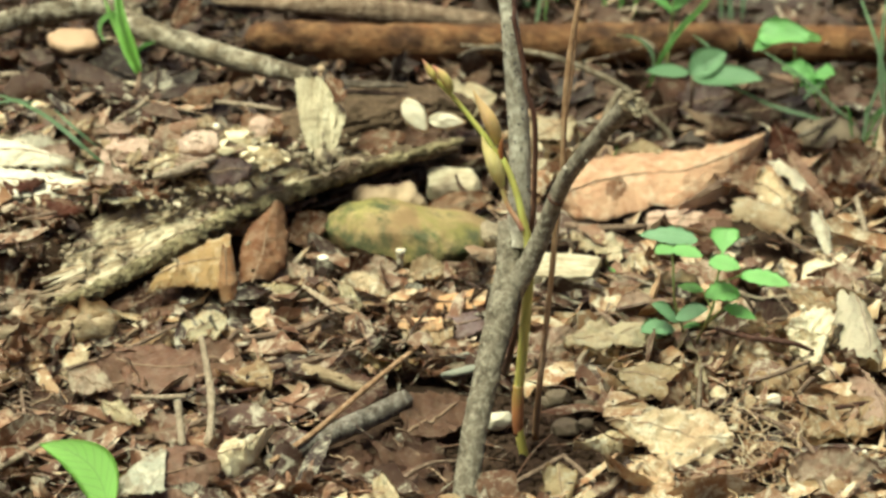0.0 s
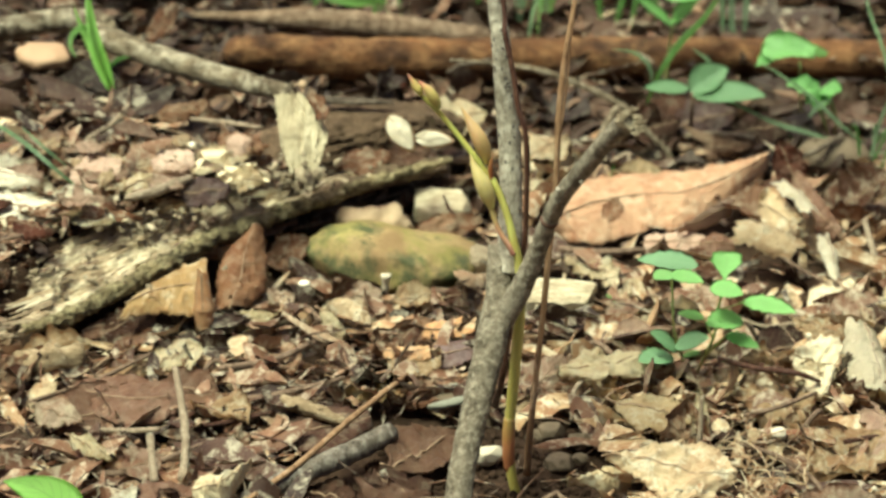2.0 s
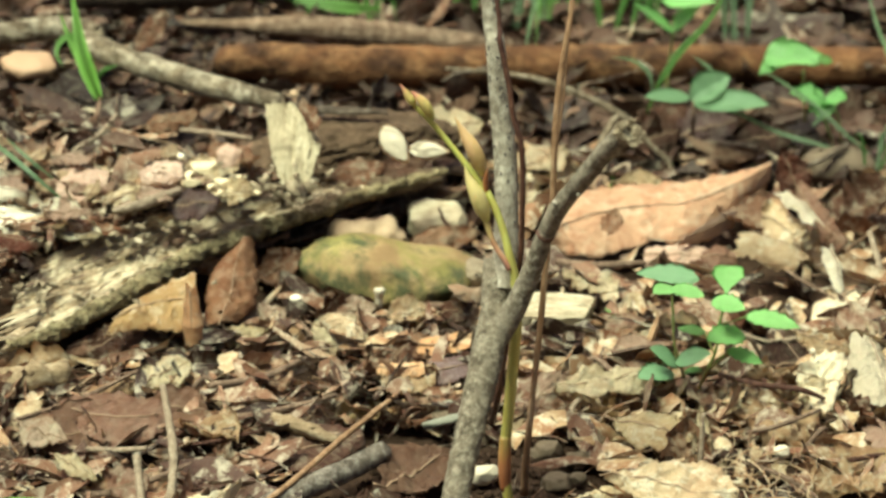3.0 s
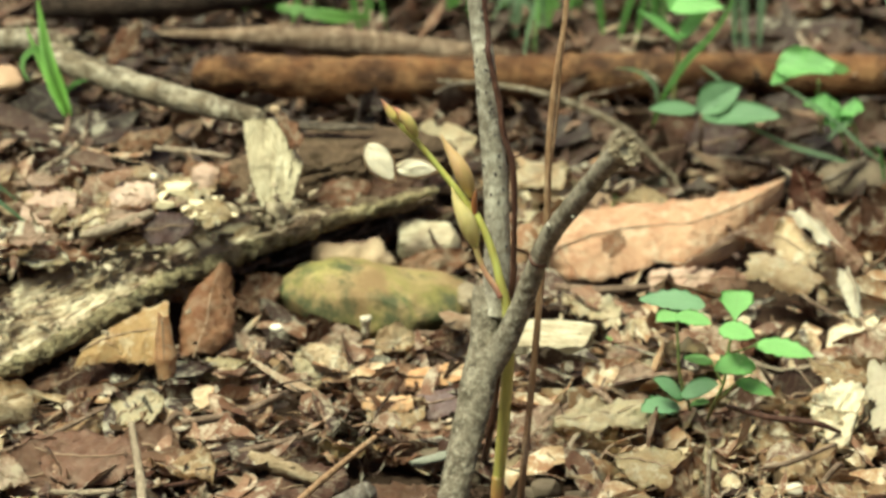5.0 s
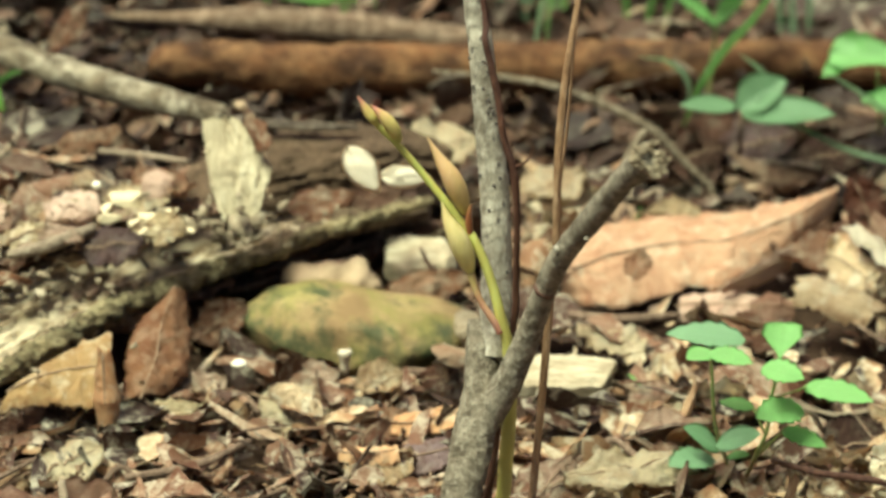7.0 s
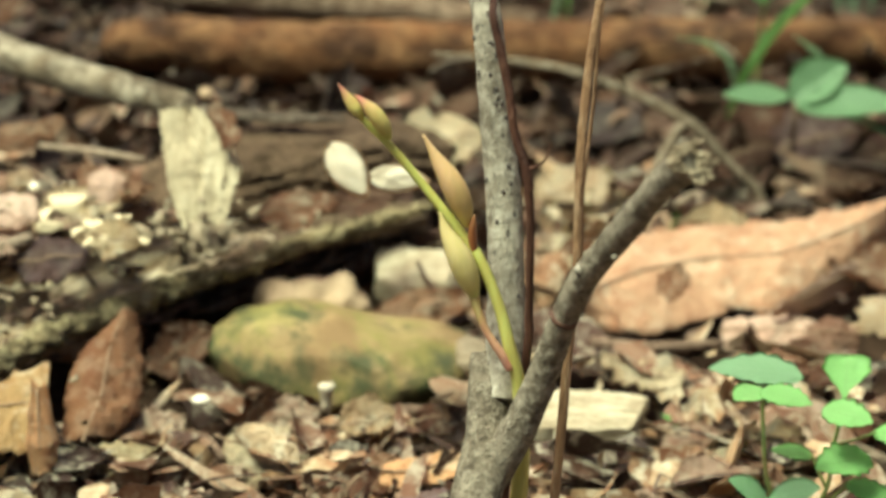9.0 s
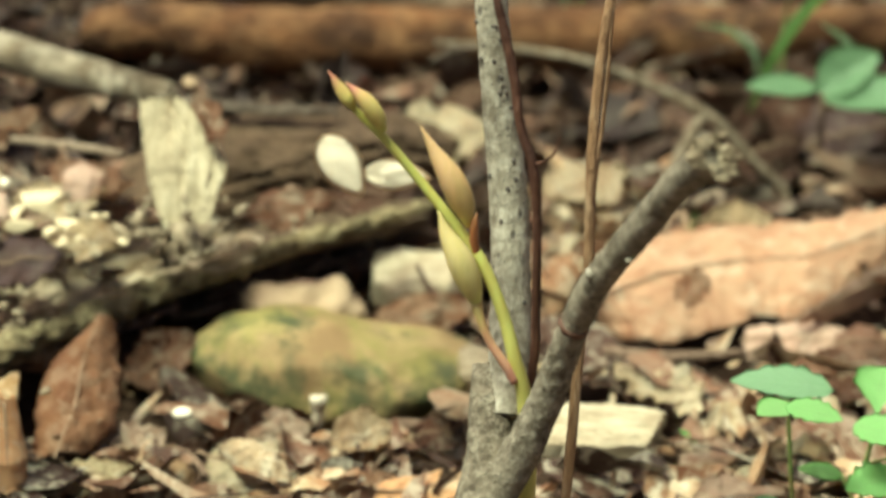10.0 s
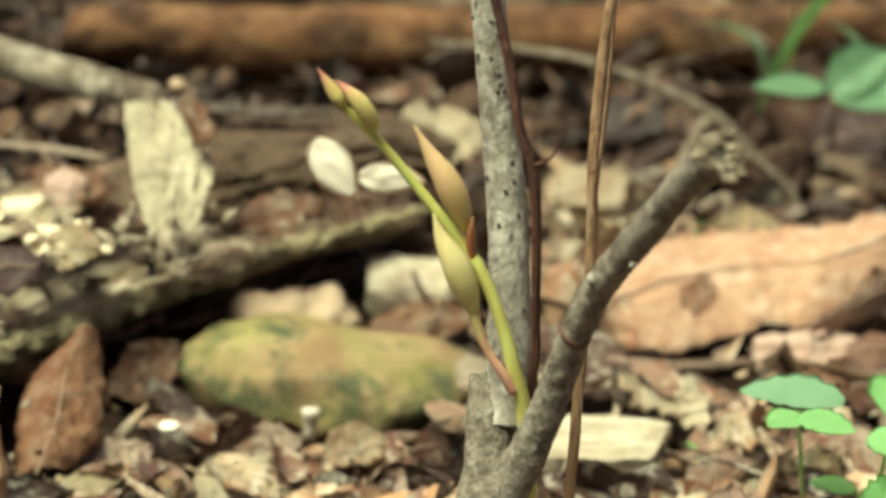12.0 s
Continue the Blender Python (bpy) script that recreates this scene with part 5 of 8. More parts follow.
def build_far_litter():
    """Fallen leaves over the floor all round, thinning out with distance."""
    rnd = np.random.default_rng(9)
    n, k = 16000, 3
    gx, gy = (a.ravel() for a in np.meshgrid(np.linspace(-1, 1, k), np.linspace(-1, 1, k), indexing="ij"))
    quads = np.array([(i * k + j, (i + 1) * k + j, (i + 1) * k + j + 1, i * k + j + 1) for i in range(k - 1) for j in range(k - 1)])
    verts, faces = [], []
    while len(verts) < n:
        a, r = rnd.uniform(0, 6.2832), 0.2 + 3.2 * rnd.random() ** 1.3
        x, y = r * math.cos(a), 0.2 + r * math.sin(a)
        if -0.27 < x < 0.22 and -0.11 < y < 0.62:
            continue
        ln = rnd.uniform(0.012, 0.05)
        w = ln * rnd.uniform(0.35, 0.7)
        px, py = gx * ln / 2 * np.where(gy == 0, 1.15, 0.62), gy * w / 2
        pz = rnd.normal(0, 5) * px**2 + rnd.normal(0, 12) * py**2
        m = np.array(Euler((rnd.normal(0, 0.35), rnd.normal(0, 0.35), rnd.uniform(0, 6.283))).to_matrix())
        p = np.stack([px, py, np.clip(pz, -0.01, 0.012)], 1) @ m.T + (x, y, ground_height(x, y) + rnd.uniform(0.002, 0.010))
        faces.append(quads + len(verts) * k * k)
        verts.append(p)
    me = bpy.data.meshes.new("far_leaf_litter")
    me.from_pydata(np.concatenate(verts).tolist(), [], np.concatenate(faces).tolist())
    me.materials.append(BITS_BROWN), me.materials.append(BITS_DARK)
    me.polygons.foreach_set("material_index", np.repeat((rnd.random(n) < 0.35).astype(int), len(quads)))
    me.polygons.foreach_set("use_smooth", [True] * len(me.polygons))
    tagged(new("leaf_litter", me), "brown dead leaves covering the forest floor", "leaf litter", kind="stuff")


build_scraps()
build_far_litter()
build_fibres()
build_straw()
build_crumbs()
build_leaves()


# ---- the dead leaves that stand out ----
def fallen(base, tip, mm, material, label, **shape):
    shape.setdefault("kind", "oval"), shape.setdefault("wave", 0.09), shape.setdefault("torn", 0.4), shape.setdefault("crumple", 0.085), shape.setdefault("nu", 32), shape.setdefault("nv", 16)
    lean, flip, facing, spine = shape.pop("lean", 0.0), shape.pop("flip", False), shape.pop("facing", None), []
    length = (Vector(tip) - Vector(base)).length
    ob = thing("dead_leaf", base, label, "dead leaf")
    m = aim_to(base, tip, facing) if facing else aim(base, tip, lean, flip)
    bm = leaf_bm(length, mm / 1000, spine=spine, **shape)
    bm.transform(m)
    part("blade", bm, material, ob)
    ribs = [m @ (p + Vector((0, 0, 0.0003))) for p in spine[:-2:2]]
    out = (ribs[0] - ribs[1]).normalized() * length * 0.12
    r = mm * 0.000007 + 0.0001
    part("midrib", tube_bm([ribs[0] + out, *ribs], [r * 1.3, r * 1.2, r, r * 0.6], 5, 2), RIB, ob, "raised midrib and stalk")


def loft_bm(near, far, arch=0.0, crumple=0.0016, seed=0, nu=52, nv=26, thick=0.0003, hole=None, spine=None):
    """A leaf between its two edges, each a smooth curve; arch: how far it bulges upwards across, hole: an eaten gap (u, v, size)."""
    a, b = smooth_path(near, 12), smooth_path(far, 12)
    bm, grid = bmesh.new(), []
    uv = bm.loops.layers.uv.verify()
    up = Vector((0, -0.45, 0.9))
    for i in range(nu + 1):
        u = i / nu
        p, q = (c[int(u * (len(c) - 1))].lerp(c[min(int(u * (len(c) - 1)) + 1, len(c) - 1)], u * (len(c) - 1) % 1) for c in (a, b))
        row = []
        for j in range(nv + 1):
            v = j / nv
            at = p.lerp(q, v)
            k = at * 160 + Vector((seed * 2.3, seed, 0))
            lift = arch * math.sin(math.pi * v) ** 0.8 + crumple * (2.0 * (0.35 - abs(noise.noise(k * 0.7))) + 1.1 * (0.35 - abs(noise.noise(k * 1.6))) + 0.7 * noise.noise(k * 3.1) + 0.4 * noise.noise(k * 6.1))
            rag = (q - p) * (0.10 * noise.noise(Vector((u * 11, seed, j))) + 0.06 * noise.noise(Vector((u * 31, seed, j)))) if j in (0, nv) else Vector()
            row.append(bm.verts.new(at + up * lift + rag))
        grid.append(row)
        if spine is not None:
            spine.append(row[nv // 2].co.copy())
    for i in range(nu):
        for j in range(nv):
            u, v = (i + 0.5) / nu, (j + 0.5) / nv
            if hole and math.hypot(u - hole[0], (v - hole[1]) * 0.8) < hole[2] * (1 + 0.35 * noise.noise(Vector((u * 20, v * 20, seed)))):
                continue
            f = bm.faces.new((grid[i][j], grid[i + 1][j], grid[i + 1][j + 1], grid[i][j + 1]))
            for loop, (x, y) in zip(f.loops, ((i, j), (i + 1, j), (i + 1, j + 1), (i, j + 1))):
                loop[uv].uv = (x / nu, y / nv)
    bmesh.ops.delete(bm, geom=[v for v in bm.verts if not v.link_faces], context="VERTS")
    bmesh.ops.solidify(bm, geom=bm.faces[:], thickness=thick)
    return bm


def shaped(near, far, material, label, rib=True, **shape):
    """A dead leaf of known outline, with its midrib."""
    spine = []
    ob = thing("dead_leaf", near[0], label, "dead leaf")
    part("blade", loft_bm(near, far, spine=spine, **shape), material, ob)
    if rib:
        ribs = [q + Vector((0, -0.0002, 0.0003)) for q in spine[::4]]
        part("midrib", tube_bm([ribs[0] * 1.5 - ribs[1] * 0.5, *ribs], [0.0003, 0.00026, 0.0002, 0.00012], 5, 2), RIB, ob, "raised midrib and stalk")


def rolled(axis, radii, turn, material, label, seed=0, rough=0.13, nu=48, nv=34, ragged=0.34):
    """A dead leaf curled round an axis; turn: from and to, in degrees, 0 on top and 90 towards the front; ragged: how uneven its ends are."""
    path = smooth_path(axis, 12)
    ahead = (path[-1] - path[0]).normalized()
    side = Vector((0, 0, 1)).cross(ahead).normalized()
    side = side if side.y < 0 else -side
    up = (Vector((0, 0, 1)) - ahead * ahead.z).normalized()
    bm, grid = bmesh.new(), []
    uv = bm.loops.layers.uv.verify()
    for i in range(nu + 1):
        row = []
        for j in range(nv + 1):
            v = j / nv
            short = [ragged * max(0.0, 0.45 + 0.9 * noise.noise(Vector((v * 2.6, seed + e * 7, 1))) + 0.35 * noise.noise(Vector((v * 11, seed + e * 5, 3)))) for e in (0, 1)]
            u = short[0] * 0.5 + (i / nu) * (1 - 0.5 * short[0] - 0.5 * short[1])
            k = u * (len(path) - 1)
            p = path[int(k)].lerp(path[min(int(k) + 1, len(path) - 1)], k % 1)
            edge = 34 * noise.noise(Vector((u * 4, seed, v > 0.5))) + 14 * noise.noise(Vector((u * 15, seed, v > 0.5)))
            a = math.radians(turn[0] + (turn[1] - turn[0]) * v + edge * (abs(v - 0.5) * 2) ** 2)
            r = along(radii, u) * (1.10 - 0.35 * v) * (1 + 0.14 * noise.noise(Vector((u * 3.5, v * 2, seed))))
            at = p + side * (math.sin(a) * r) + up * (math.cos(a) * r)
            n = at * 190 + Vector((seed, 0, 0))
            r2 = rough * r * (1.2 * (0.35 - abs(noise.noise(n))) + 0.7 * noise.noise(n * 2.3) + 0.4 * noise.noise(n * 5))
            row.append(bm.verts.new(at + (side * math.sin(a) + up * math.cos(a)) * r2))
        grid.append(row)
    for i in range(nu):
        for j in range(nv):
            f = bm.faces.new((grid[i][j], grid[i + 1][j], grid[i + 1][j + 1], grid[i][j + 1]))
            for loop, (x, y) in zip(f.loops, ((i, j), (i + 1, j), (i + 1, j + 1), (i, j + 1))):
                loop[uv].uv = (x / nu, y / nv)
    ribs = [row[nv * 2 // 5].co + (side * 0.3 + up) * 0.0002 for row in grid[2:-6:4]]
    bmesh.ops.solidify(bm, geom=bm.faces[:], thickness=0.0003)
    ob = thing("dead_leaf", path[0], label, "dead leaf")
    part("blade", bm, material, ob)
    part("midrib", tube_bm(ribs, [0.0003, 0.00026, 0.0002, 0.00012], 5, 2), RIB, ob, "raised midrib")


fallen((-0.0592, 0.1180, 0.0120), (-0.0453, 0.1186, 0.0140), 12, PINK, "pinkish brown scrap of leaf before the mossy stone", seed=134, facing=(0.0, -0.4, 0.9))
fallen((-0.0417, 0.1166, 0.0120), (-0.0270, 0.1180, 0.0140), 13, TAN, "curled tan dead leaf before the mossy stone", seed=135, curl=1.2, facing=(0.0, -0.4, 0.9))
fallen((-0.0244, 0.1198, 0.0120), (-0.0114, 0.1228, 0.0140), 12, BROWN, "brown dead leaf between stone and sapling", seed=136, facing=(0.0, -0.4, 0.9))
for left, right, mm, mat, label, seed in (
    ((-0.1900, 0.0914, 0.0160), (-0.1645, 0.0948, 0.0170), 12, RED_BROWN, "long brown flake of bark beside the log", 140),
    ((-0.1909, 0.0798, 0.0150), (-0.1646, 0.0841, 0.0160), 11, PINK, "pinkish brown flake beside the log", 141),
    ((-0.1890, 0.1019, 0.0180), (-0.1612, 0.1043, 0.0200), 11, BROWN, "dark brown flake beside the log", 142),
    ((-0.1917, 0.1104, 0.0200), (-0.1637, 0.1096, 0.0240), 12, RUST, "rust-brown long flake above the log", 143),
    ((-0.1922, 0.1159, 0.0240), (-0.1683, 0.1179, 0.0270), 12, RED_BROWN, "reddish brown flake among pale leaves", 144)):
    fallen(left, right, mm, mat, label, seed=seed, kind="lance", facing=(0.0, -0.5, 0.85), curl=-0.7)
fallen((-0.0987, 0.2778, 0.0171), (-0.0730, 0.2868, 0.0158), 14, DARK_RED, "dark red dead leaf in shade before the log", seed=145, facing=(0.0, -0.4, 0.9))
fallen((-0.0726, 0.2892, 0.0128), (-0.0482, 0.2934, 0.0134), 14, DARK_RED, "damp dark red dead leaf before the log", seed=146, facing=(0.0, -0.4, 0.9))
fallen((-0.0502, 0.2938, 0.0106), (-0.0262, 0.2950, 0.0122), 14, DARK_RED, "dark maroon dead leaf behind rotten wood", seed=147, facing=(0.0, -0.4, 0.9))
fallen((0.0320, 0.0900, 0.0120), (0.0521, 0.0972, 0.0140), 17, PINK, "pinkish tan dead leaf at the foot of the seedling", seed=148, facing=(0.0, -0.3, 0.95), crumple=0.04)
fallen((0.0300, 0.1127, 0.0100), (0.0448, 0.1178, 0.0120), 14, PINK, "flat pinkish dead leaf behind the seedling", seed=149, facing=(0.0, -0.3, 0.95), crumple=0.04)
fallen((-0.0613, 0.2829, 0.0133), (-0.0379, 0.2874, 0.0135), 16, DARK_RED, "dark red-brown dead leaf behind the rotten log", seed=120, facing=(0.0, -0.4, 0.9))
fallen((-0.0368, 0.2869, 0.0114), (-0.0155, 0.2909, 0.0127), 18, RED_BROWN, "red-brown dead leaf between two logs", seed=121, facing=(0.0, -0.4, 0.9))
fallen((-0.0849, 0.2844, 0.0166), (-0.0721, 0.2838, 0.0187), 13, PINK, "pale pinkish dead leaf before the brown log", seed=122, facing=(0.0, -0.4, 0.9))
fallen((-0.0864, 0.1633, 0.0100), (-0.0757, 0.1313, 0.0140), 14, RED_BROWN, "brown dead leaf in the shade beside the stone", seed=123, facing=(0.0, -0.5, 0.85))
fallen((-0.0888, 0.1032, 0.0120), (-0.0747, 0.1135, 0.0150), 13, PINK, "dull pink dead leaf under the rotten log", seed=124, facing=(0.0, -0.5, 0.85))
fallen((-0.0953, 0.0951, 0.0120), (-0.0798, 0.0976, 0.0150), 9, CREAM, "pale twisted strip of dead leaf", seed=125, facing=(0.0, -0.5, 0.85), kind="lance")
fallen((-0.1385, 0.0853, 0.0100), (-0.1250, 0.0892, 0.0180), 14, BROWN, "brown dead leaf at the foot of the log", seed=126, facing=(0.0, -0.5, 0.85))
fallen((0.0530, 0.2663, 0.0120), (0.0762, 0.2716, 0.0160), 20, PURPLE, "purple-brown damp dead leaf before the log", seed=130, facing=(0.0, -0.4, 0.9))
fallen((0.0741, 0.2612, 0.0120), (0.0957, 0.2649, 0.0150), 18, DARK_LEAF, "dark damp dead leaf under green leaves", seed=131, facing=(0.0, -0.4, 0.9))
fallen((0.0381, 0.2586, 0.0120), (0.0561, 0.2651, 0.0150), 17, DARK_LEAF, "dark brown dead leaf behind a snapped branch", seed=132, facing=(0.0, -0.4, 0.9))
fallen((0.0603, 0.2465, 0.0120), (0.0823, 0.2488, 0.0140), 12, RED_BROWN, "reddish brown dead leaf behind a big tan one", seed=133, facing=(0.0, -0.4, 0.9))
fallen((0.0307, 0.1636, 0.0220), (0.0332, 0.1745, 0.0260), 8, RUST, "small dull brown scrap on a big dead leaf", seed=94, facing=(0.0, -0.15, 0.98), crumple=0.03)
fallen((0.0968, 0.2150, 0.0120), (0.0900, 0.2224, 0.0280), 13, DARK_RED, "dark red-brown dead leaf standing behind a big leaf", seed=80, facing=(0.2, -0.8, 0.5), curl=0.6)
fallen((0.0369, 0.0529, 0.0060), (0.0237, 0.0518, 0.0170), 14, CREAM, "small pinkish cream dead leaf standing up", curl=0.6, seed=10, lean=30)
fallen((0.0334, 0.0424, 0.0140), (0.0614, 0.0319, 0.0140), 20, CREAM, "pinkish cream dead leaf under a green seedling", seed=13, wave=0.05, curl=-0.4, facing=(-0.2, -0.15, 0.97), crumple=0.05)
fallen((0.0042, 0.0567, 0.0080), (0.0169, 0.0719, 0.0160), 18, PINK, "pinkish white dead leaf behind a dry stalk", seed=110, curl=-0.5, facing=(0.1, -0.5, 0.8))
fallen((0.0062, 0.0564, 0.0060), (0.0237, 0.0602, 0.0080), 18, BROWN, "smooth brown dead leaf in a hollow", seed=111, crumple=0.03, facing=(0.1, -0.5, 0.8))
fallen((0.0921, 0.1018, 0.0180), (0.1098, 0.0909, 0.0160), 13, TAN, "tan dead leaf with pointed lobes over a hollow", seed=112, kind="oak", curl=-0.6, facing=(0.0, -0.4, 0.9))
fallen((0.0924, 0.0569, 0.0160), (0.1075, 0.0644, 0.0180), 14, CREAM, "pointed cream scrap of dead leaf", seed=113, kind="lance", facing=(0.0, -0.5, 0.8))
fallen((-0.1543, 0.0233, 0.0160), (-0.1380, 0.0117, 0.0160), 14, PINK, "pale pinkish dead leaf on a brown one", seed=114, kind="lance", facing=(0.0, -0.4, 0.9))
fallen((-0.1415, 0.0021, 0.0160), (-0.1270, -0.0128, 0.0160), 8, CREAM, "small pointed cream dead leaf", seed=115, kind="lance", facing=(0.0, -0.4, 0.9))
fallen((-0.1232, -0.0130, 0.0120), (-0.1113, -0.0057, 0.0140), 16, PINK, "smooth pinkish brown dead leaf by a twig stub", seed=116, facing=(0.0, -0.4, 0.9), crumple=0.04)
fallen((-0.0626, 0.1678, 0.0380), (-0.0443, 0.1745, 0.0400), 12, BROWN, "brown dead leaf in a cleft of the rotten log", seed=117, facing=(0.0, -0.4, 0.9), crumple=0.03)
fallen((-0.0478, 0.1736, 0.0380), (-0.0311, 0.1808, 0.0390), 11, RED_BROWN, "reddish brown dead leaf in a cleft of rotten wood", seed=118, facing=(0.0, -0.4, 0.9), crumple=0.03)
fallen((0.0613, 0.0217, 0.0060), (0.0605, 0.0423, 0.0200), 9, CREAM, "narrow folded cream dead leaf on its edge", curl=1.9, seed=14)
fallen((0.0143, 0.0628, 0.0160), (0.0519, 0.0743, 0.0160), 18, CREAM, "cream dead leaf bowed over the litter", curl=-0.4, seed=15, bend=0.2, facing=(-0.2, -0.15, 0.97), crumple=0.05)
fallen((0.0158, 0.1551, 0.0120), (0.0342, 0.1395, 0.0120), 18, CREAM, "cream dead leaf with ragged edge", kind="oak", seed=17, torn=0.4)
fallen((0.0718, 0.0772, 0.0100), (0.0964, 0.0357, 0.0120), 26, TAN, "tan dead leaf with wavy edge", kind="oak", seed=18, wave=0.12)
fallen((0.0957, 0.0016, 0.0100), (0.1245, 0.0229, 0.0130), 32, TAN, "large tan dead leaf, crumpled", kind="oak", seed=19, wave=0.12, curl=0.5)
fallen((0.0893, -0.0276, 0.0100), (0.1230, -0.0253, 0.0100), 26, PINK, "pinkish brown dead leaf curled along one side", seed=20, curl=1.0, facing=(0.0, -0.4, 0.9))
fallen((0.0484, 0.1298, 0.0100), (0.0723, 0.1131, 0.0100), 26, PINK, "pinkish brown flat dead leaf", seed=21, curl=0.2, crumple=0.03, facing=(0.0, -0.3, 0.95))
fallen((0.1108, 0.1347, 0.0120), (0.1274, 0.0989, 0.0100), 28, PINK, "wide pinkish brown dead leaf", seed=22, curl=-0.5, crumple=0.04, facing=(0.0, -0.3, 0.95))
fallen((0.0382, 0.2108, 0.0120), (0.0156, 0.1914, 0.0100), 18, CREAM, "pale dead leaf with white underside", seed=23, curl=0.8)
fallen((0.0318, 0.2219, 0.0140), (0.0506, 0.2173, 0.0140), 14, CREAM, "whitish curved dead leaf", seed=24, curl=1.3)
fallen((0.0546, 0.1630, 0.0100), (0.0748, 0.1503, 0.0100), 22, BROWN, "dull brown dead leaf", seed=25)
fallen((0.0691, 0.2045, 0.0160), (0.0856, 0.1898, 0.0120), 22, BROWN, "dark veined dead leaf edge", seed=26, curl=1.0)
fallen((0.0784, 0.1009, 0.0040), (0.1023, 0.1071, 0.0060), 24, DARK_LEAF, "blackish dead leaf in a hollow", seed=27, curl=0.6)
fallen((0.1129, 0.2058, 0.0100), (0.1288, 0.2063, 0.0240), 26, BROWN, "brown dead leaf curled upright", seed=28, curl=1.2, lean=25)
shaped([(0.0118, 0.1760, 0.0100), (0.0222, 0.1710, 0.0090), (0.0345, 0.1774, 0.0090), (0.0483, 0.1831, 0.0100), (0.0552, 0.1834, 0.0100), (0.0649, 0.1920, 0.0120), (0.0739, 0.2022, 0.0140), (0.0862, 0.2183, 0.0180)], [(0.0110, 0.1762, 0.0160), (0.0203, 0.2016, 0.0180), (0.0327, 0.2102, 0.0180), (0.0467, 0.2108, 0.0190), (0.0578, 0.2112, 0.0200), (0.0690, 0.2143, 0.0210), (0.0795, 0.2187, 0.0220), (0.0867, 0.2237, 0.0220)], BIG_LEAF, "large orange-tan dead leaf ridged along its middle", arch=0.0045, crumple=0.0007, seed=2, nu=70, nv=36)
# the curled leaves at the end of the big one
rolled([(0.0743, 0.1738, 0.0130), (0.0810, 0.1680, 0.0130), (0.0896, 0.1623, 0.0130), (0.0981, 0.1579, 0.0120)], [0.0066, 0.0076, 0.0072, 0.0058], (-100, 78), CREAM_LEAF, "cream dead leaf rolled into a tube with ragged mouth", seed=3)
rolled([(0.0879, 0.1931, 0.0240), (0.0940, 0.1815, 0.0240), (0.1006, 0.1709, 0.0210)], [0.0030, 0.0040, 0.0034], (-80, 60), BLEACHED, "cream rim of a dead leaf rolled over", seed=4, nu=28, nv=18)
rolled([(0.1029, 0.1637, 0.0180), (0.1053, 0.1538, 0.0150), (0.1083, 0.1412, 0.0110)], [0.0034, 0.0036, 0.0016], (-75, 50), BLEACHED, "pale pointed strip of dead leaf curled lengthwise", seed=9, nu=28, nv=16)
shaped([(0.0821, 0.1932, 0.0100), (0.0857, 0.1832, 0.0100), (0.0922, 0.1785, 0.0100)], [(0.0833, 0.1911, 0.0220), (0.0880, 0.1947, 0.0220), (0.0980, 0.1786, 0.0180)], TAN, "tan inner wall of a curled dead leaf", arch=0.001, crumple=0.0008, seed=5)
shaped([(0.0927, 0.1769, 0.0120), (0.0970, 0.1764, 0.0120), (0.1020, 0.1799, 0.0120)], [(0.0937, 0.1804, 0.0170), (0.0969, 0.1821, 0.0180), (0.1018, 0.1796, 0.0170)], TAN, "crumpled bit of dead leaf with a small hole", arch=0.002, crumple=0.0022, seed=6, rib=False, hole=(0.45, 0.5, 0.16))
shaped([(0.0931, 0.2198, 0.0100), (0.1002, 0.1916, 0.0100), (0.1088, 0.1810, 0.0080)], [(0.0946, 0.2265, 0.0180), (0.1044, 0.1956, 0.0180), (0.1119, 0.1817, 0.0120)], RED_BROWN, "dark reddish brown dead leaf sloping behind curled ones", arch=0.002, crumple=0.0012, seed=7)
shaped([(0.0544, 0.1766, 0.0120), (0.0616, 0.1832, 0.0100), (0.0682, 0.1894, 0.0100), (0.0736, 0.1956, 0.0110)], [(0.0560, 0.1761, 0.0145), (0.0625, 0.1834, 0.0165), (0.0691, 0.1909, 0.0175), (0.0745, 0.1953, 0.0175)], ROSE, "turned-down flap of tan dead leaf with a dark crease", arch=0.0015, crumple=0.0006, seed=8)
shaped([(0.0430, 0.1700, 0.0070), (0.0561, 0.1675, 0.0070), (0.0660, 0.1690, 0.0070)], [(0.0435, 0.1793, 0.0090), (0.0561, 0.1824, 0.0100), (0.0655, 0.1809, 0.0090)], ROSE, "pinkish brown dead leaf under a large tan one", arch=0.0015, crumple=0.001, seed=10)
shaped([(0.0617, 0.1651, 0.0090), (0.0680, 0.1635, 0.0090), (0.0744, 0.1678, 0.0090)], [(0.0626, 0.1725, 0.0120), (0.0680, 0.1732, 0.0140), (0.0737, 0.1726, 0.0120)], RED_BROWN, "rounded mauve-brown dead leaf beside a rolled one", arch=0.002, crumple=0.0008, seed=12)
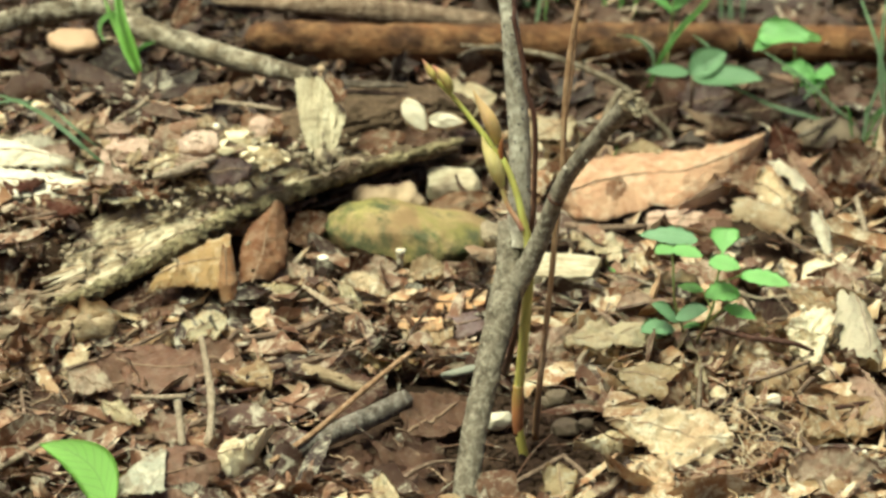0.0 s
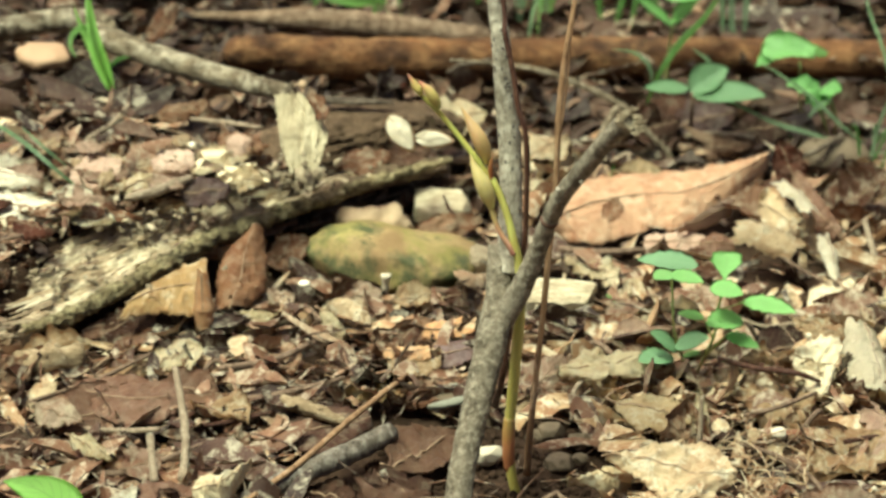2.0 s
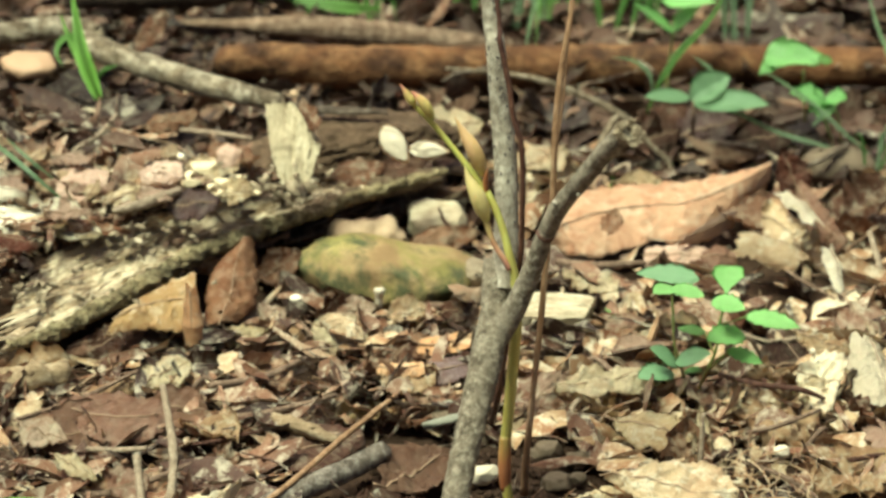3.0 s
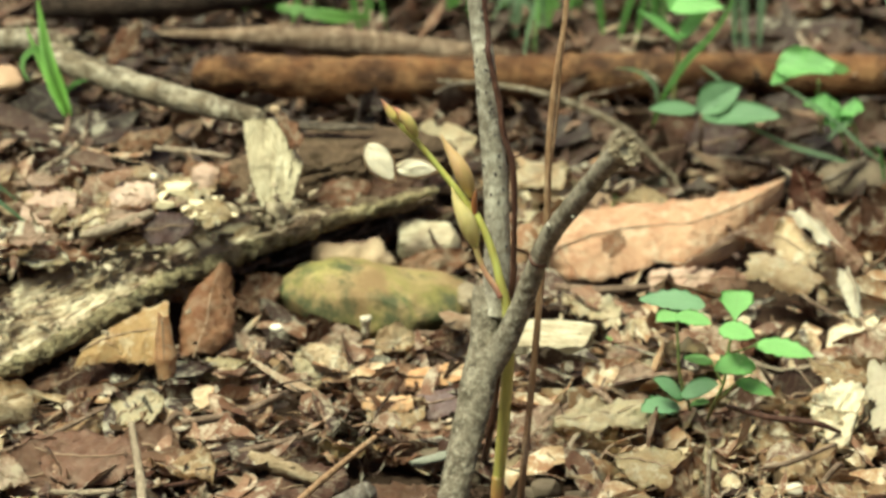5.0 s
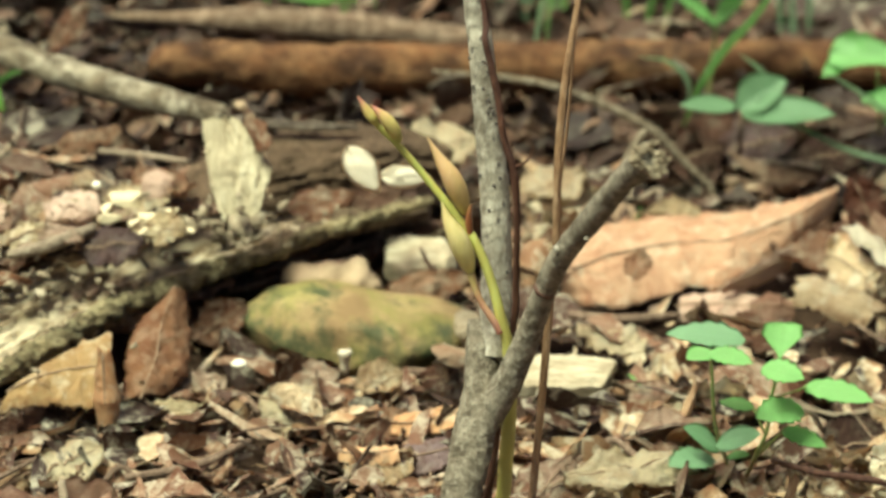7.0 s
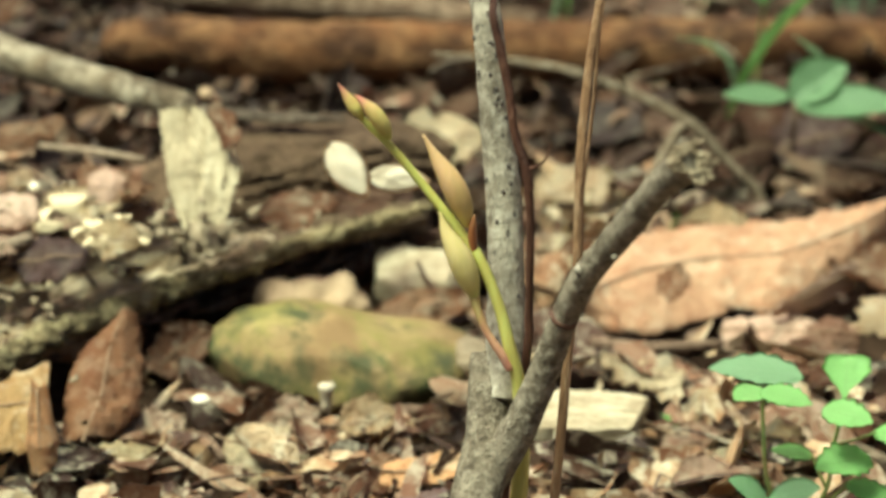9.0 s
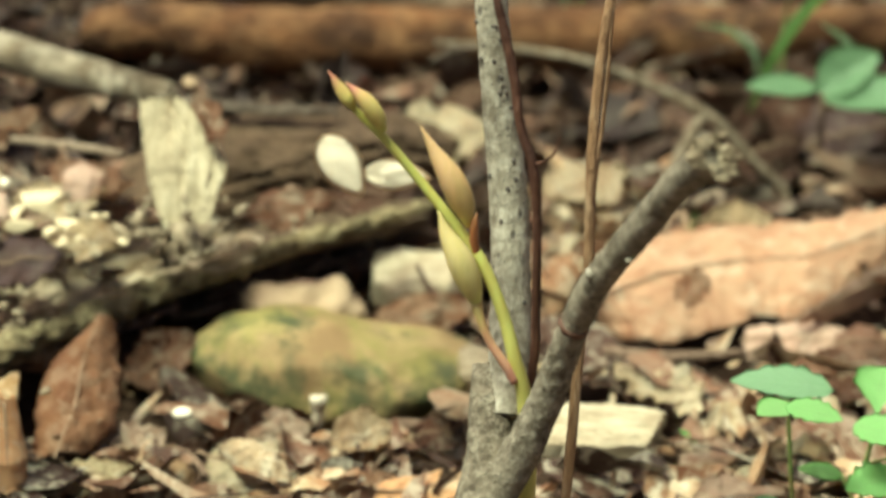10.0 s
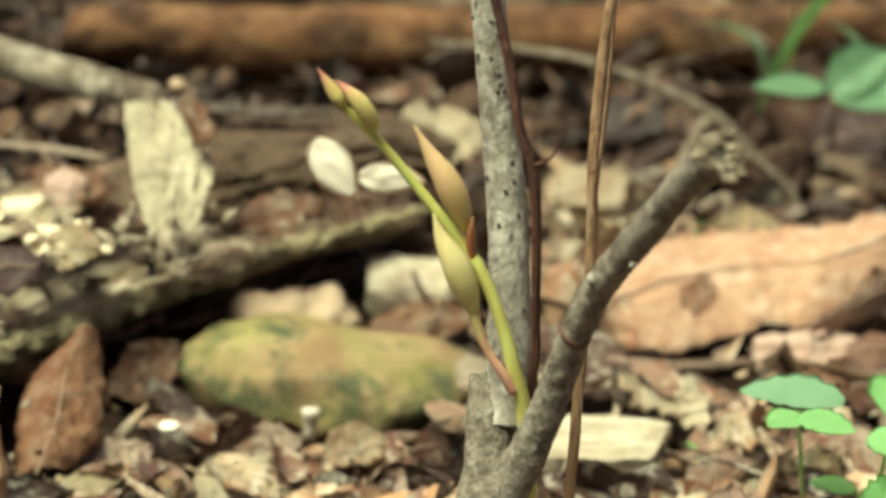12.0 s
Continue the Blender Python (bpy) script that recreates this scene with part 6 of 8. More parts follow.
# pale and pinkish leaves and cream chunks behind the rotten log
shaped([(-0.1234, 0.1445, 0.0400), (-0.1154, 0.1490, 0.0400), (-0.1110, 0.1601, 0.0400)], [(-0.1260, 0.1558, 0.0430), (-0.1201, 0.1649, 0.0430), (-0.1125, 0.1653, 0.0430)], ROSE, "broad pinkish dead leaf behind the rotten log", rib=False, arch=0.001, crumple=0.0008, seed=13)
shaped([(-0.1531, 0.1455, 0.0380), (-0.1432, 0.1435, 0.0380), (-0.1366, 0.1530, 0.0380)], [(-0.1525, 0.1595, 0.0410), (-0.1441, 0.1646, 0.0410), (-0.1362, 0.1595, 0.0410)], ROSE, "pale pinkish dead leaf lying among bleached ones", rib=False, arch=0.001, crumple=0.001, seed=14)
shaped([(-0.1325, 0.1333, 0.0400), (-0.1269, 0.1385, 0.0400), (-0.1243, 0.1452, 0.0400)], [(-0.1329, 0.1392, 0.0430), (-0.1292, 0.1452, 0.0430), (-0.1252, 0.1458, 0.0430)], CREAM, "small cream dead leaf with one pointed end", arch=0.001, crumple=0.0007, seed=15)
shaped([(-0.1013, 0.1699, 0.0400), (-0.0968, 0.1650, 0.0400), (-0.0921, 0.1704, 0.0400)], [(-0.1005, 0.1718, 0.0450), (-0.0975, 0.1762, 0.0450), (-0.0929, 0.1722, 0.0450)], ROSE, "rounded pinkish dead leaf before the branch", rib=False, arch=0.003, crumple=0.0009, seed=16)
for at, size, seed in (((-0.1044, 0.1633, 0.0410), (0.0048, 0.0034, 0.0026), 0), ((-0.1073, 0.1531, 0.0410), (0.0025, 0.0017, 0.0020), 1), ((-0.1014, 0.1493, 0.0410), (0.0026, 0.0018, 0.0020), 2), ((-0.0974, 0.1528, 0.0410), (0.0031, 0.0022, 0.0022), 3), ((-0.0937, 0.1555, 0.0410), (0.0026, 0.0018, 0.0020), 4), ((-0.0894, 0.1475, 0.0410), (0.0034, 0.0023, 0.0026), 5), ((-0.0983, 0.1437, 0.0410), (0.0022, 0.0016, 0.0016), 6), ((-0.1096, 0.1580, 0.0410), (0.0022, 0.0016, 0.0016), 7), ((-0.0862, 0.1456, 0.0410), (0.0020, 0.0014, 0.0016), 8), ((-0.0950, 0.1455, 0.0410), (0.0020, 0.0014, 0.0016), 9)):
    solo("wood_chunk", facet(pebble_bm(Vector(at) + Vector((0, 0, 0.0006)), (size[0] * 1.25, size[1], size[2] * 0.55), seed * 40, seed, 0.7, 230, 4, square=0.5), 9, seed, 0.45, 0.85), CREAM_WOOD, "small cream chunk of crumbled wood behind the log", "wood chunk", "cream wood chunks")
shaped([(-0.1346, -0.0636, 0.0160), (-0.1253, -0.0638, 0.0160), (-0.1161, -0.0617, 0.0165)], [(-0.1294, -0.0527, 0.0180), (-0.1235, -0.0411, 0.0185), (-0.1170, -0.0367, 0.0190)], SKELETON, "greyish cream skeleton patch of a dead leaf", arch=0.0005, crumple=0.0008, seed=106, rib=False)
rolled([(0.1120, 0.1074, 0.0120), (0.1147, 0.0760, 0.0110), (0.1164, 0.0508, 0.0090)], [0.0070, 0.0085, 0.0072], (-85, 48), BLEACHED, "bleached dead leaf rolled like a gutter, pointing down the slope", seed=6)
rolled([(0.1149, 0.0527, 0.0080), (0.1195, 0.0261, 0.0080), (0.1231, 0.0030, 0.0060)], [0.0050, 0.0080, 0.0070], (-85, 48), ROSE, "pinkish dead leaf rolled along its length", seed=16)
shaped([(-0.1457, 0.0834, 0.0100), (-0.1330, 0.0861, 0.0100), (-0.1194, 0.0906, 0.0100)], [(-0.1412, 0.0897, 0.0130), (-0.1297, 0.0962, 0.0140), (-0.1180, 0.0991, 0.0130)], RED_BROWN, "brown dead leaf in the shade of the rotten log", arch=0.001, crumple=0.0012, seed=66)
shaped([(-0.0361, 0.2068, 0.0100), (-0.0266, 0.2108, 0.0100), (-0.0163, 0.2139, 0.0100)], [(-0.0351, 0.2099, 0.0130), (-0.0258, 0.2127, 0.0140), (-0.0168, 0.2175, 0.0130)], RED_BROWN, "maroon-brown dead leaf under the end of the log", arch=0.001, crumple=0.001, seed=67)
# small pale leaves strewn behind the rotten log
rnd = random.Random(90)
for k in range(40):
    x, y = rnd.uniform(-0.185, -0.088), rnd.gauss(0.158, 0.009)
    if k > 23:
        x = rnd.uniform(-0.158, -0.095)
        y = 0.118 + 0.72 * (x + 0.158) + rnd.gauss(0.004, 0.003)
    a, ln = rnd.gauss(0.4, 0.8), rnd.uniform(0.009, 0.017)
    z = max(ground_height(x, y) + rnd.uniform(0.010, 0.015), 0.031 if k > 23 else 0.0)
    mat, label = rnd.choice(((ROSE, "small rose-tan dead leaf behind the rotten log"), (ROSE, "small rose-tan dead leaf behind the rotten log"), (CREAM_LEAF, "small cream dead leaf behind the rotten log"), (PINK, "small pinkish brown dead leaf behind the rotten log")))
    fallen((x, y, z), (x + ln * math.cos(a), y + ln * math.sin(a), z + rnd.uniform(-0.001, 0.003)), ln * rnd.uniform(450, 750), mat, label, seed=300 + k, kind=rnd.choice(("oval", "oak", "lance")), facing=(rnd.gauss(-0.1, 0.25), rnd.gauss(-0.15, 0.2), 0.95), curl=rnd.gauss(0, 0.7), torn=0.6, nu=20, nv=10)
# leaves leaning under the rotten log
shaped([(-0.1325, 0.0880, 0.0148), (-0.1222, 0.0880, 0.0183), (-0.1119, 0.0880, 0.0177), (-0.1029, 0.0900, 0.0179)], [(-0.1257, 0.0980, 0.0208), (-0.1193, 0.1040, 0.0234), (-0.1121, 0.1100, 0.0256), (-0.1043, 0.1120, 0.0276)], AMBER, "ochre dead leaf leaning on the rotten log", arch=0.003, crumple=0.0009, seed=33)
rolled([(-0.1051, 0.0920, 0.0354), (-0.1046, 0.0910, 0.0269), (-0.1041, 0.0890, 0.0202), (-0.1035, 0.0870, 0.0123)], [0.0012, 0.0026, 0.0036, 0.0022], (-90, 200), RUST_BRIGHT, "narrow brown dead leaf rolled up, standing on end", seed=35, nu=30, nv=22)
shaped([(-0.1003, 0.1000, 0.0123), (-0.1005, 0.1100, 0.0201), (-0.0986, 0.1180, 0.0258), (-0.0911, 0.1260, 0.0307)], [(-0.0909, 0.1020, 0.0138), (-0.0849, 0.1100, 0.0173), (-0.0847, 0.1200, 0.0236), (-0.0864, 0.1280, 0.0317)], ORANGE, "orange-brown dead leaf standing under the rotten log", arch=0.004, crumple=0.0009, seed=34)
# bright and grey pieces before the mossy stone
shaped([(-0.0639, 0.1089, 0.0120), (-0.0566, 0.0990, 0.0110), (-0.0483, 0.0978, 0.0110)], [(-0.0635, 0.1072, 0.0150), (-0.0560, 0.1054, 0.0170), (-0.0496, 0.1022, 0.0140)], CREAM_LEAF, "crumpled yellow-cream scrap of dead leaf", arch=0.002, crumple=0.0018, seed=61, rib=False)
shaped([(-0.0436, 0.0773, 0.0100), (-0.0364, 0.0735, 0.0100), (-0.0275, 0.0756, 0.0110)], [(-0.0434, 0.0814, 0.0110), (-0.0361, 0.0796, 0.0130), (-0.0289, 0.0839, 0.0120)], RUST_BRIGHT, "glowing orange dead leaf lying in light", arch=0.0015, crumple=0.0009, seed=62)
shaped([(-0.0310, 0.0914, 0.0100), (-0.0225, 0.0929, 0.0100), (-0.0137, 0.0959, 0.0110)], [(-0.0301, 0.0989, 0.0120), (-0.0209, 0.1019, 0.0130), (-0.0129, 0.1060, 0.0130)], RUST_BRIGHT, "peach-orange dead leaf beside the sapling", arch=0.001, crumple=0.0009, seed=63)
shaped([(-0.0285, 0.0729, 0.0080), (-0.0211, 0.0752, 0.0080), (-0.0133, 0.0807, 0.0090)], [(-0.0270, 0.0852, 0.0110), (-0.0201, 0.0892, 0.0110), (-0.0125, 0.0924, 0.0110)], PURPLE, "smooth grey-mauve dead leaf beside the sapling", arch=0.001, crumple=0.0005, seed=64)
solo("slate_chip", facet(tube_bm([(-0.0287, 0.0545, 0.009), (-0.0197, 0.0585, 0.0095), (-0.0106, 0.0624, 0.01)], [0.0016, 0.0021, 0.0014], 10, 6, 0.25, 260, flat=0.6, seed=0, ragged=0.6), 4, 3), GREY_STONE, "flat grey-green chip of stone in the litter", "stone", "grey stone chips")
solo("slate_chip", facet(tube_bm([(-0.0272, 0.0436, 0.009), (-0.0185, 0.0479, 0.0095), (-0.0097, 0.0522, 0.01)], [0.0016, 0.0021, 0.0014], 10, 6, 0.25, 260, flat=0.6, seed=1, ragged=0.6), 4, 4), GREY_STONE, "flat grey-green chip of stone in the litter", "stone", "grey stone chips")
# leaves of marked shape
shaped([(0.0302, -0.0028, 0.0160), (0.0383, -0.0087, 0.0140), (0.0440, -0.0159, 0.0130), (0.0544, -0.0251, 0.0120), (0.0721, -0.0107, 0.0130)], [(0.0305, -0.0033, 0.0180), (0.0400, -0.0009, 0.0190), (0.0514, 0.0022, 0.0200), (0.0652, 0.0017, 0.0190), (0.0717, -0.0074, 0.0160)], CREAM_LEAF, "broad pale cream dead leaf with ragged lobes", arch=0.0012, crumple=0.0018, seed=8)
shaped([(0.0183, -0.0114, 0.0100), (0.0271, -0.0091, 0.0080), (0.0338, -0.0092, 0.0070), (0.0389, -0.0047, 0.0070)], [(0.0186, -0.0117, 0.0110), (0.0269, -0.0063, 0.0130), (0.0335, -0.0030, 0.0130), (0.0388, -0.0063, 0.0100)], CREAM, "small whitish curled dead leaf", arch=0.003, seed=9, rib=False)
shaped([(0.0384, -0.0193, 0.0120), (0.0361, -0.0289, 0.0110), (0.0343, -0.0393, 0.0100), (0.0334, -0.0513, 0.0100)], [(0.0440, -0.0203, 0.0140), (0.0509, -0.0296, 0.0140), (0.0528, -0.0386, 0.0120), (0.0539, -0.0518, 0.0110)], TAN, "crinkled yellowish dead leaf piece", arch=0.001, crumple=0.002, seed=11)
shaped([(0.0521, -0.0286, 0.0080), (0.0601, -0.0410, 0.0080), (0.0690, -0.0372, 0.0080), (0.0791, -0.0252, 0.0080)], [(0.0516, -0.0208, 0.0120), (0.0592, -0.0179, 0.0120), (0.0705, -0.0195, 0.0120), (0.0800, -0.0227, 0.0110)], RED_BROWN, "flat reddish brown dead leaf under a pale one", arch=0.001, seed=12)
shaped([(0.0915, 0.0665, 0.0160), (0.0953, 0.0553, 0.0130), (0.1026, 0.0515, 0.0130)], [(0.0926, 0.0718, 0.0200), (0.1009, 0.0795, 0.0220), (0.1088, 0.0774, 0.0200)], CREAM, "wide bleached flap of torn dead leaf", arch=0.002, crumple=0.002, seed=7)
shaped([(-0.1281, -0.0558, 0.0100), (-0.1163, -0.0582, 0.0100), (-0.1064, -0.0528, 0.0100), (-0.0985, -0.0372, 0.0110)], [(-0.1290, -0.0531, 0.0140), (-0.1223, -0.0398, 0.0170), (-0.1106, -0.0311, 0.0180), (-0.0999, -0.0276, 0.0140)], RED_BROWN, "rust-brown dead leaf with an eaten hole", arch=0.002, crumple=0.0006, seed=44, hole=(0.74, 0.66, 0.13))
shaped([(-0.0999, -0.0330, 0.0100), (-0.0947, -0.0383, 0.0100), (-0.0884, -0.0300, 0.0110), (-0.0823, -0.0163, 0.0160)], [(-0.1001, -0.0295, 0.0150), (-0.0972, -0.0282, 0.0180), (-0.0910, -0.0249, 0.0180), (-0.0820, -0.0165, 0.0170)], CREAM, "crumpled yellowish dead leaf curled to a point", arch=0.004, crumple=0.0014, seed=45)
shaped([(-0.1440, 0.0355, 0.0120), (-0.1293, 0.0202, 0.0120), (-0.1140, 0.0213, 0.0120), (-0.1067, 0.0346, 0.0120)], [(-0.1428, 0.0446, 0.0140), (-0.1313, 0.0478, 0.0150), (-0.1175, 0.0461, 0.0150), (-0.1080, 0.0435, 0.0140)], RED_BROWN, "smooth mauve-brown dead leaf lying flat", arch=0.0012, crumple=0.0009, seed=201)
shaped([(-0.0773, 0.0228, 0.0060), (-0.0615, 0.0146, 0.0060), (-0.0449, 0.0336, 0.0060)], [(-0.0797, 0.0315, 0.0080), (-0.0647, 0.0418, 0.0090), (-0.0471, 0.0395, 0.0090)], DARK_LEAF, "wet blackish dead leaf before a stick", arch=0.001, crumple=0.001, seed=202)
shaped([(-0.1912, 0.1276, 0.0330), (-0.1749, 0.1250, 0.0330), (-0.1608, 0.1241, 0.0330), (-0.1490, 0.1273, 0.0330), (-0.1374, 0.1338, 0.0330)], [(-0.1926, 0.1434, 0.0360), (-0.1781, 0.1399, 0.0370), (-0.1657, 0.1356, 0.0370), (-0.1534, 0.1329, 0.0360), (-0.1385, 0.1349, 0.0340)], BLEACHED, "long bleached whitish dead leaf beside the log", arch=0.002, crumple=0.001, seed=211)
shaped([(-0.1945, 0.1423, 0.0360), (-0.1804, 0.1426, 0.0370), (-0.1702, 0.1414, 0.0370), (-0.1623, 0.1439, 0.0370)], [(-0.1960, 0.1584, 0.0410), (-0.1813, 0.1536, 0.0410), (-0.1729, 0.1497, 0.0400), (-0.1631, 0.1460, 0.0380)], BLEACHED, "bleached whitish dead leaf among pale ones", arch=0.003, crumple=0.001, seed=212)
# left of the sapling
fallen((-0.1986, 0.1633, 0.0310), (-0.1636, 0.1469, 0.0358), 26, BLEACHED, "bleached cream dead leaf with curled rim", seed=30, curl=0.5, facing=(0.0, -0.4, 0.9), crumple=0.06)
fallen((-0.1766, 0.1449, 0.0342), (-0.1356, 0.1217, 0.0360), 20, BLEACHED, "large bleached dead leaf, flat and pale", seed=31, curl=0.3, facing=(0.0, -0.4, 0.9), crumple=0.05, torn=0.6)
fallen((-0.1865, 0.1318, 0.0356), (-0.1711, 0.1278, 0.0395), 11, DARK_RED, "dark red-brown curled dead leaf", seed=32, curl=-1.2)
fallen((-0.1696, 0.1143, 0.0384), (-0.1554, 0.1066, 0.0390), 12, DARK_RED, "small dark red curled dead leaf", seed=107, curl=-1.3)
fallen((-0.0853, 0.1450, 0.0100), (-0.0715, 0.1516, 0.0180), 14, BROWN, "brown dead leaf in the shade of the log", seed=91, facing=(0.1, -0.5, 0.7), torn=0.8, curl=1.0)
fallen((-0.0366, 0.1650, 0.0140), (-0.0123, 0.1724, 0.0170), 12, RUST, "pinkish brown strip of dead leaf behind the stone", seed=92, facing=(0.0, -0.6, 0.8), crumple=0.03)
fallen((-0.1228, 0.0614, 0.0100), (-0.1036, 0.0746, 0.0140), 22, CREAM, "cream dead leaf with torn lobes", kind="oak", seed=36, torn=0.4)
fallen((-0.1397, 0.0424, 0.0080), (-0.1207, 0.0641, 0.0120), 16, TAN, "long tan dead leaf on its side", seed=37, curl=-0.9, facing=(0.1, -0.6, 0.8), crumple=0.04)
fallen((-0.1484, 0.0167, 0.0120), (-0.1133, 0.0407, 0.0130), 30, RED_BROWN, "flat reddish brown dead leaf with smooth edge", seed=38, wave=0.03, crumple=0.03, torn=0.25, facing=(0.0, -0.3, 0.95))
fallen((-0.1158, 0.0491, 0.0120), (-0.0960, 0.0439, 0.0120), 22, RED_BROWN, "rounded brown dead leaf beside a pale twig", seed=108, crumple=0.03, torn=0.3, facing=(0.0, -0.3, 0.95))
fallen((-0.1025, 0.0397, 0.0100), (-0.0852, 0.0232, 0.0120), 20, TAN, "pale tan dead leaf tapering to a stalk", seed=39, curl=0.5, fold=0.3)
fallen((-0.0923, -0.0038, 0.0040), (-0.0880, 0.0230, 0.0120), 14, BROWN, "small brown dead leaf standing on edge", seed=40, curl=0.5, lean=25)
fallen((-0.1323, 0.0474, 0.0090), (-0.1545, 0.0320, 0.0090), 24, BROWN, "dark brown dead leaf with pale edge", seed=41, curl=0.6)
fallen((-0.1418, 0.0188, 0.0090), (-0.1242, 0.0009, 0.0080), 16, CREAM, "cream strip of dead leaf", seed=42, torn=0.5)
fallen((-0.1053, 0.0064, 0.0080), (-0.1259, -0.0158, 0.0080), 28, RUST, "pinkish brown dead leaf, wrinkled", seed=43, curl=0.5, kind="oak")
fallen((-0.0656, 0.1084, 0.0120), (-0.0470, 0.1006, 0.0120), 22, CREAM, "crumpled cream dead leaf with brown veins", seed=46, wave=0.08, curl=-0.9, crumple=0.06, facing=(0.0, -0.4, 0.9))
fallen((-0.0391, 0.0043, 0.0060), (-0.0157, 0.0294, 0.0080), 30, RED_BROWN, "brick-brown dead leaf with frayed edge", kind="oak", seed=47, curl=0.2)
fallen((-0.0518, -0.0376, 0.0060), (-0.0242, -0.0133, 0.0060), 34, RED_BROWN, "dark red-brown lobed dead leaf", kind="oak", seed=48, crumple=0.04, facing=(0.0, -0.3, 0.95))
fallen((-0.0816, -0.0436, 0.0060), (-0.0523, -0.0254, 0.0060), 32, RED_BROWN, "red-brown lobed dead leaf", kind="oak", seed=49, crumple=0.04, facing=(0.0, -0.3, 0.95))
fallen((-0.0257, -0.0258, 0.0050), (-0.0438, 0.0040, 0.0060), 26, DARK_LEAF, "wet dark dead leaf on the soil", seed=60, kind="oak")
fallen((-0.0683, -0.0063, 0.0040), (-0.0487, -0.0192, 0.0050), 26, DARK_LEAF, "dark wet dead leaf beside a stick", seed=61)
fallen((-0.0698, 0.0272, 0.0040), (-0.0504, 0.0266, 0.0050), 22, DARK_LEAF, "blackish dead leaf under twigs", seed=62)
fallen((-0.1731, 0.0122, 0.0080), (-0.1487, 0.0204, 0.0090), 30, DARK_LEAF, "dark purple-brown dead leaf, flat", seed=63, kind="oak")
fallen((-0.0602, 0.1732, 0.0160), (-0.0385, 0.1675, 0.0160), 24, RUST, "pinkish tan dead leaf behind the mossy stone", seed=50, curl=-0.6)
fallen((-0.1121, 0.1637, 0.0400), (-0.0910, 0.1697, 0.0420), 20, CREAM, "flat cream dead leaf on the rotten log", seed=51)
fallen((-0.1030, 0.1474, 0.0400), (-0.0881, 0.1514, 0.0420), 14, CREAM, "small cream dead leaf with blunt tip", seed=52)
fallen((-0.1023, 0.1890, 0.0400), (-0.0887, 0.1640, 0.0440), 18, RUST, "pinkish rounded dead leaf", seed=53, curl=-0.9)
fallen((-0.0757, 0.2940, 0.0140), (-0.0659, 0.2903, 0.0300), 16, RUST, "upright curled rust-brown dead leaf before the log", seed=54, lean=50, curl=0.8)
fallen((-0.1529, 0.1309, 0.0360), (-0.1130, 0.1556, 0.0388), 15, BROWN, "long olive-brown rolled dead leaf", seed=55, curl=-1.6, facing=(0.1, -0.6, 0.8))
fallen((-0.1378, 0.1533, 0.0373), (-0.1113, 0.1684, 0.0388), 17, PINK, "smooth pinkish dead leaf before the rotten log", seed=81, facing=(0.0, -0.4, 0.9), crumple=0.10, torn=0.9, kind="oak")
fallen((-0.1558, 0.1511, 0.0365), (-0.1370, 0.1630, 0.0395), 14, PINK, "mauve-pink dead leaf, slightly cupped", seed=82, facing=(0.1, -0.3, 0.9), crumple=0.12, torn=0.9, curl=1.2)
fallen((-0.1153, 0.1408, 0.0380), (-0.0979, 0.1394, 0.0410), 17, PURPLE, "purple-brown dead leaf with smooth surface", seed=83, facing=(0.0, -0.3, 0.9), crumple=0.06, torn=0.3)
fallen((-0.1353, 0.1375, 0.0398), (-0.1244, 0.1440, 0.0429), 10, CREAM, "small bright cream dead leaf", seed=84, facing=(0.0, -0.5, 0.9))
fallen((-0.1000, 0.1477, 0.0420), (-0.0876, 0.1426, 0.0430), 12, CREAM, "pale yellowish chip of dead leaf", seed=85, facing=(0.0, -0.5, 0.9), kind="oak")
fallen((-0.1919, 0.1348, 0.0318), (-0.1469, 0.1264, 0.0361), 22, BLEACHED, "long bleached dead leaf with rough surface", seed=86, facing=(0.0, -0.4, 0.9))
fallen((-0.1715, 0.1809, 0.0380), (-0.1524, 0.1724, 0.0380), 13, PINK, "dull pink dead leaf among dark ones", seed=87, facing=(0.1, -0.3, 0.9), torn=0.9, curl=1.3, crumple=0.12)
fallen((-0.1276, 0.1996, 0.0400), (-0.1094, 0.2047, 0.0440), 14, RUST, "brownish pink dead leaf under a branch", seed=88, facing=(0.0, -0.3, 0.9), torn=0.9, curl=-1.3, crumple=0.12)
fallen((-0.0675, 0.1620, 0.0577), (-0.0733, 0.1780, 0.0619), 8, BROWN, "narrow rust-brown dead leaf beside a pale slab", seed=89, facing=(0.4, -0.8, 0.4), curl=0.8)
fallen((-0.0468, 0.0867, 0.0100), (-0.0275, 0.1040, 0.0110), 24, RUST, "orange-tan flat dead leaf", seed=56)
fallen((-0.0402, 0.0671, 0.0100), (-0.0249, 0.0817, 0.0110), 18, TAN, "pale orange dead leaf", seed=57)
fallen((-0.1372, 0.2822, 0.0340), (-0.1240, 0.2729, 0.0500), 18, BROWN, "upright brown dead leaf by the branches", seed=58, lean=40)
fallen((-0.1621, 0.0652, 0.0100), (-0.1396, 0.0680, 0.0160), 22, TAN, "long rolled tan dead leaf like a tube", seed=59, curl=2.2)
fallen((0.0430, 0.2639, 0.0100), (0.0707, 0.2795, 0.0140), 30, DARK_LEAF, "dark purple-brown dead leaf behind the snapped branch", seed=70, lean=15)
solo("stone", pebble_bm(Vector((0.1104, 0.2467, 0.0080)), (0.0125, 0.009, 0.0085), 10, 7, 0.3, 70, 4, square=0.8), STONE, "grey-olive stone among dead leaves", "stone")
fallen((0.0004, 0.2355, 0.0120), (0.0159, 0.2490, 0.0140), 20, TAN, "peach-tan dead leaf between the thin stems", seed=72)
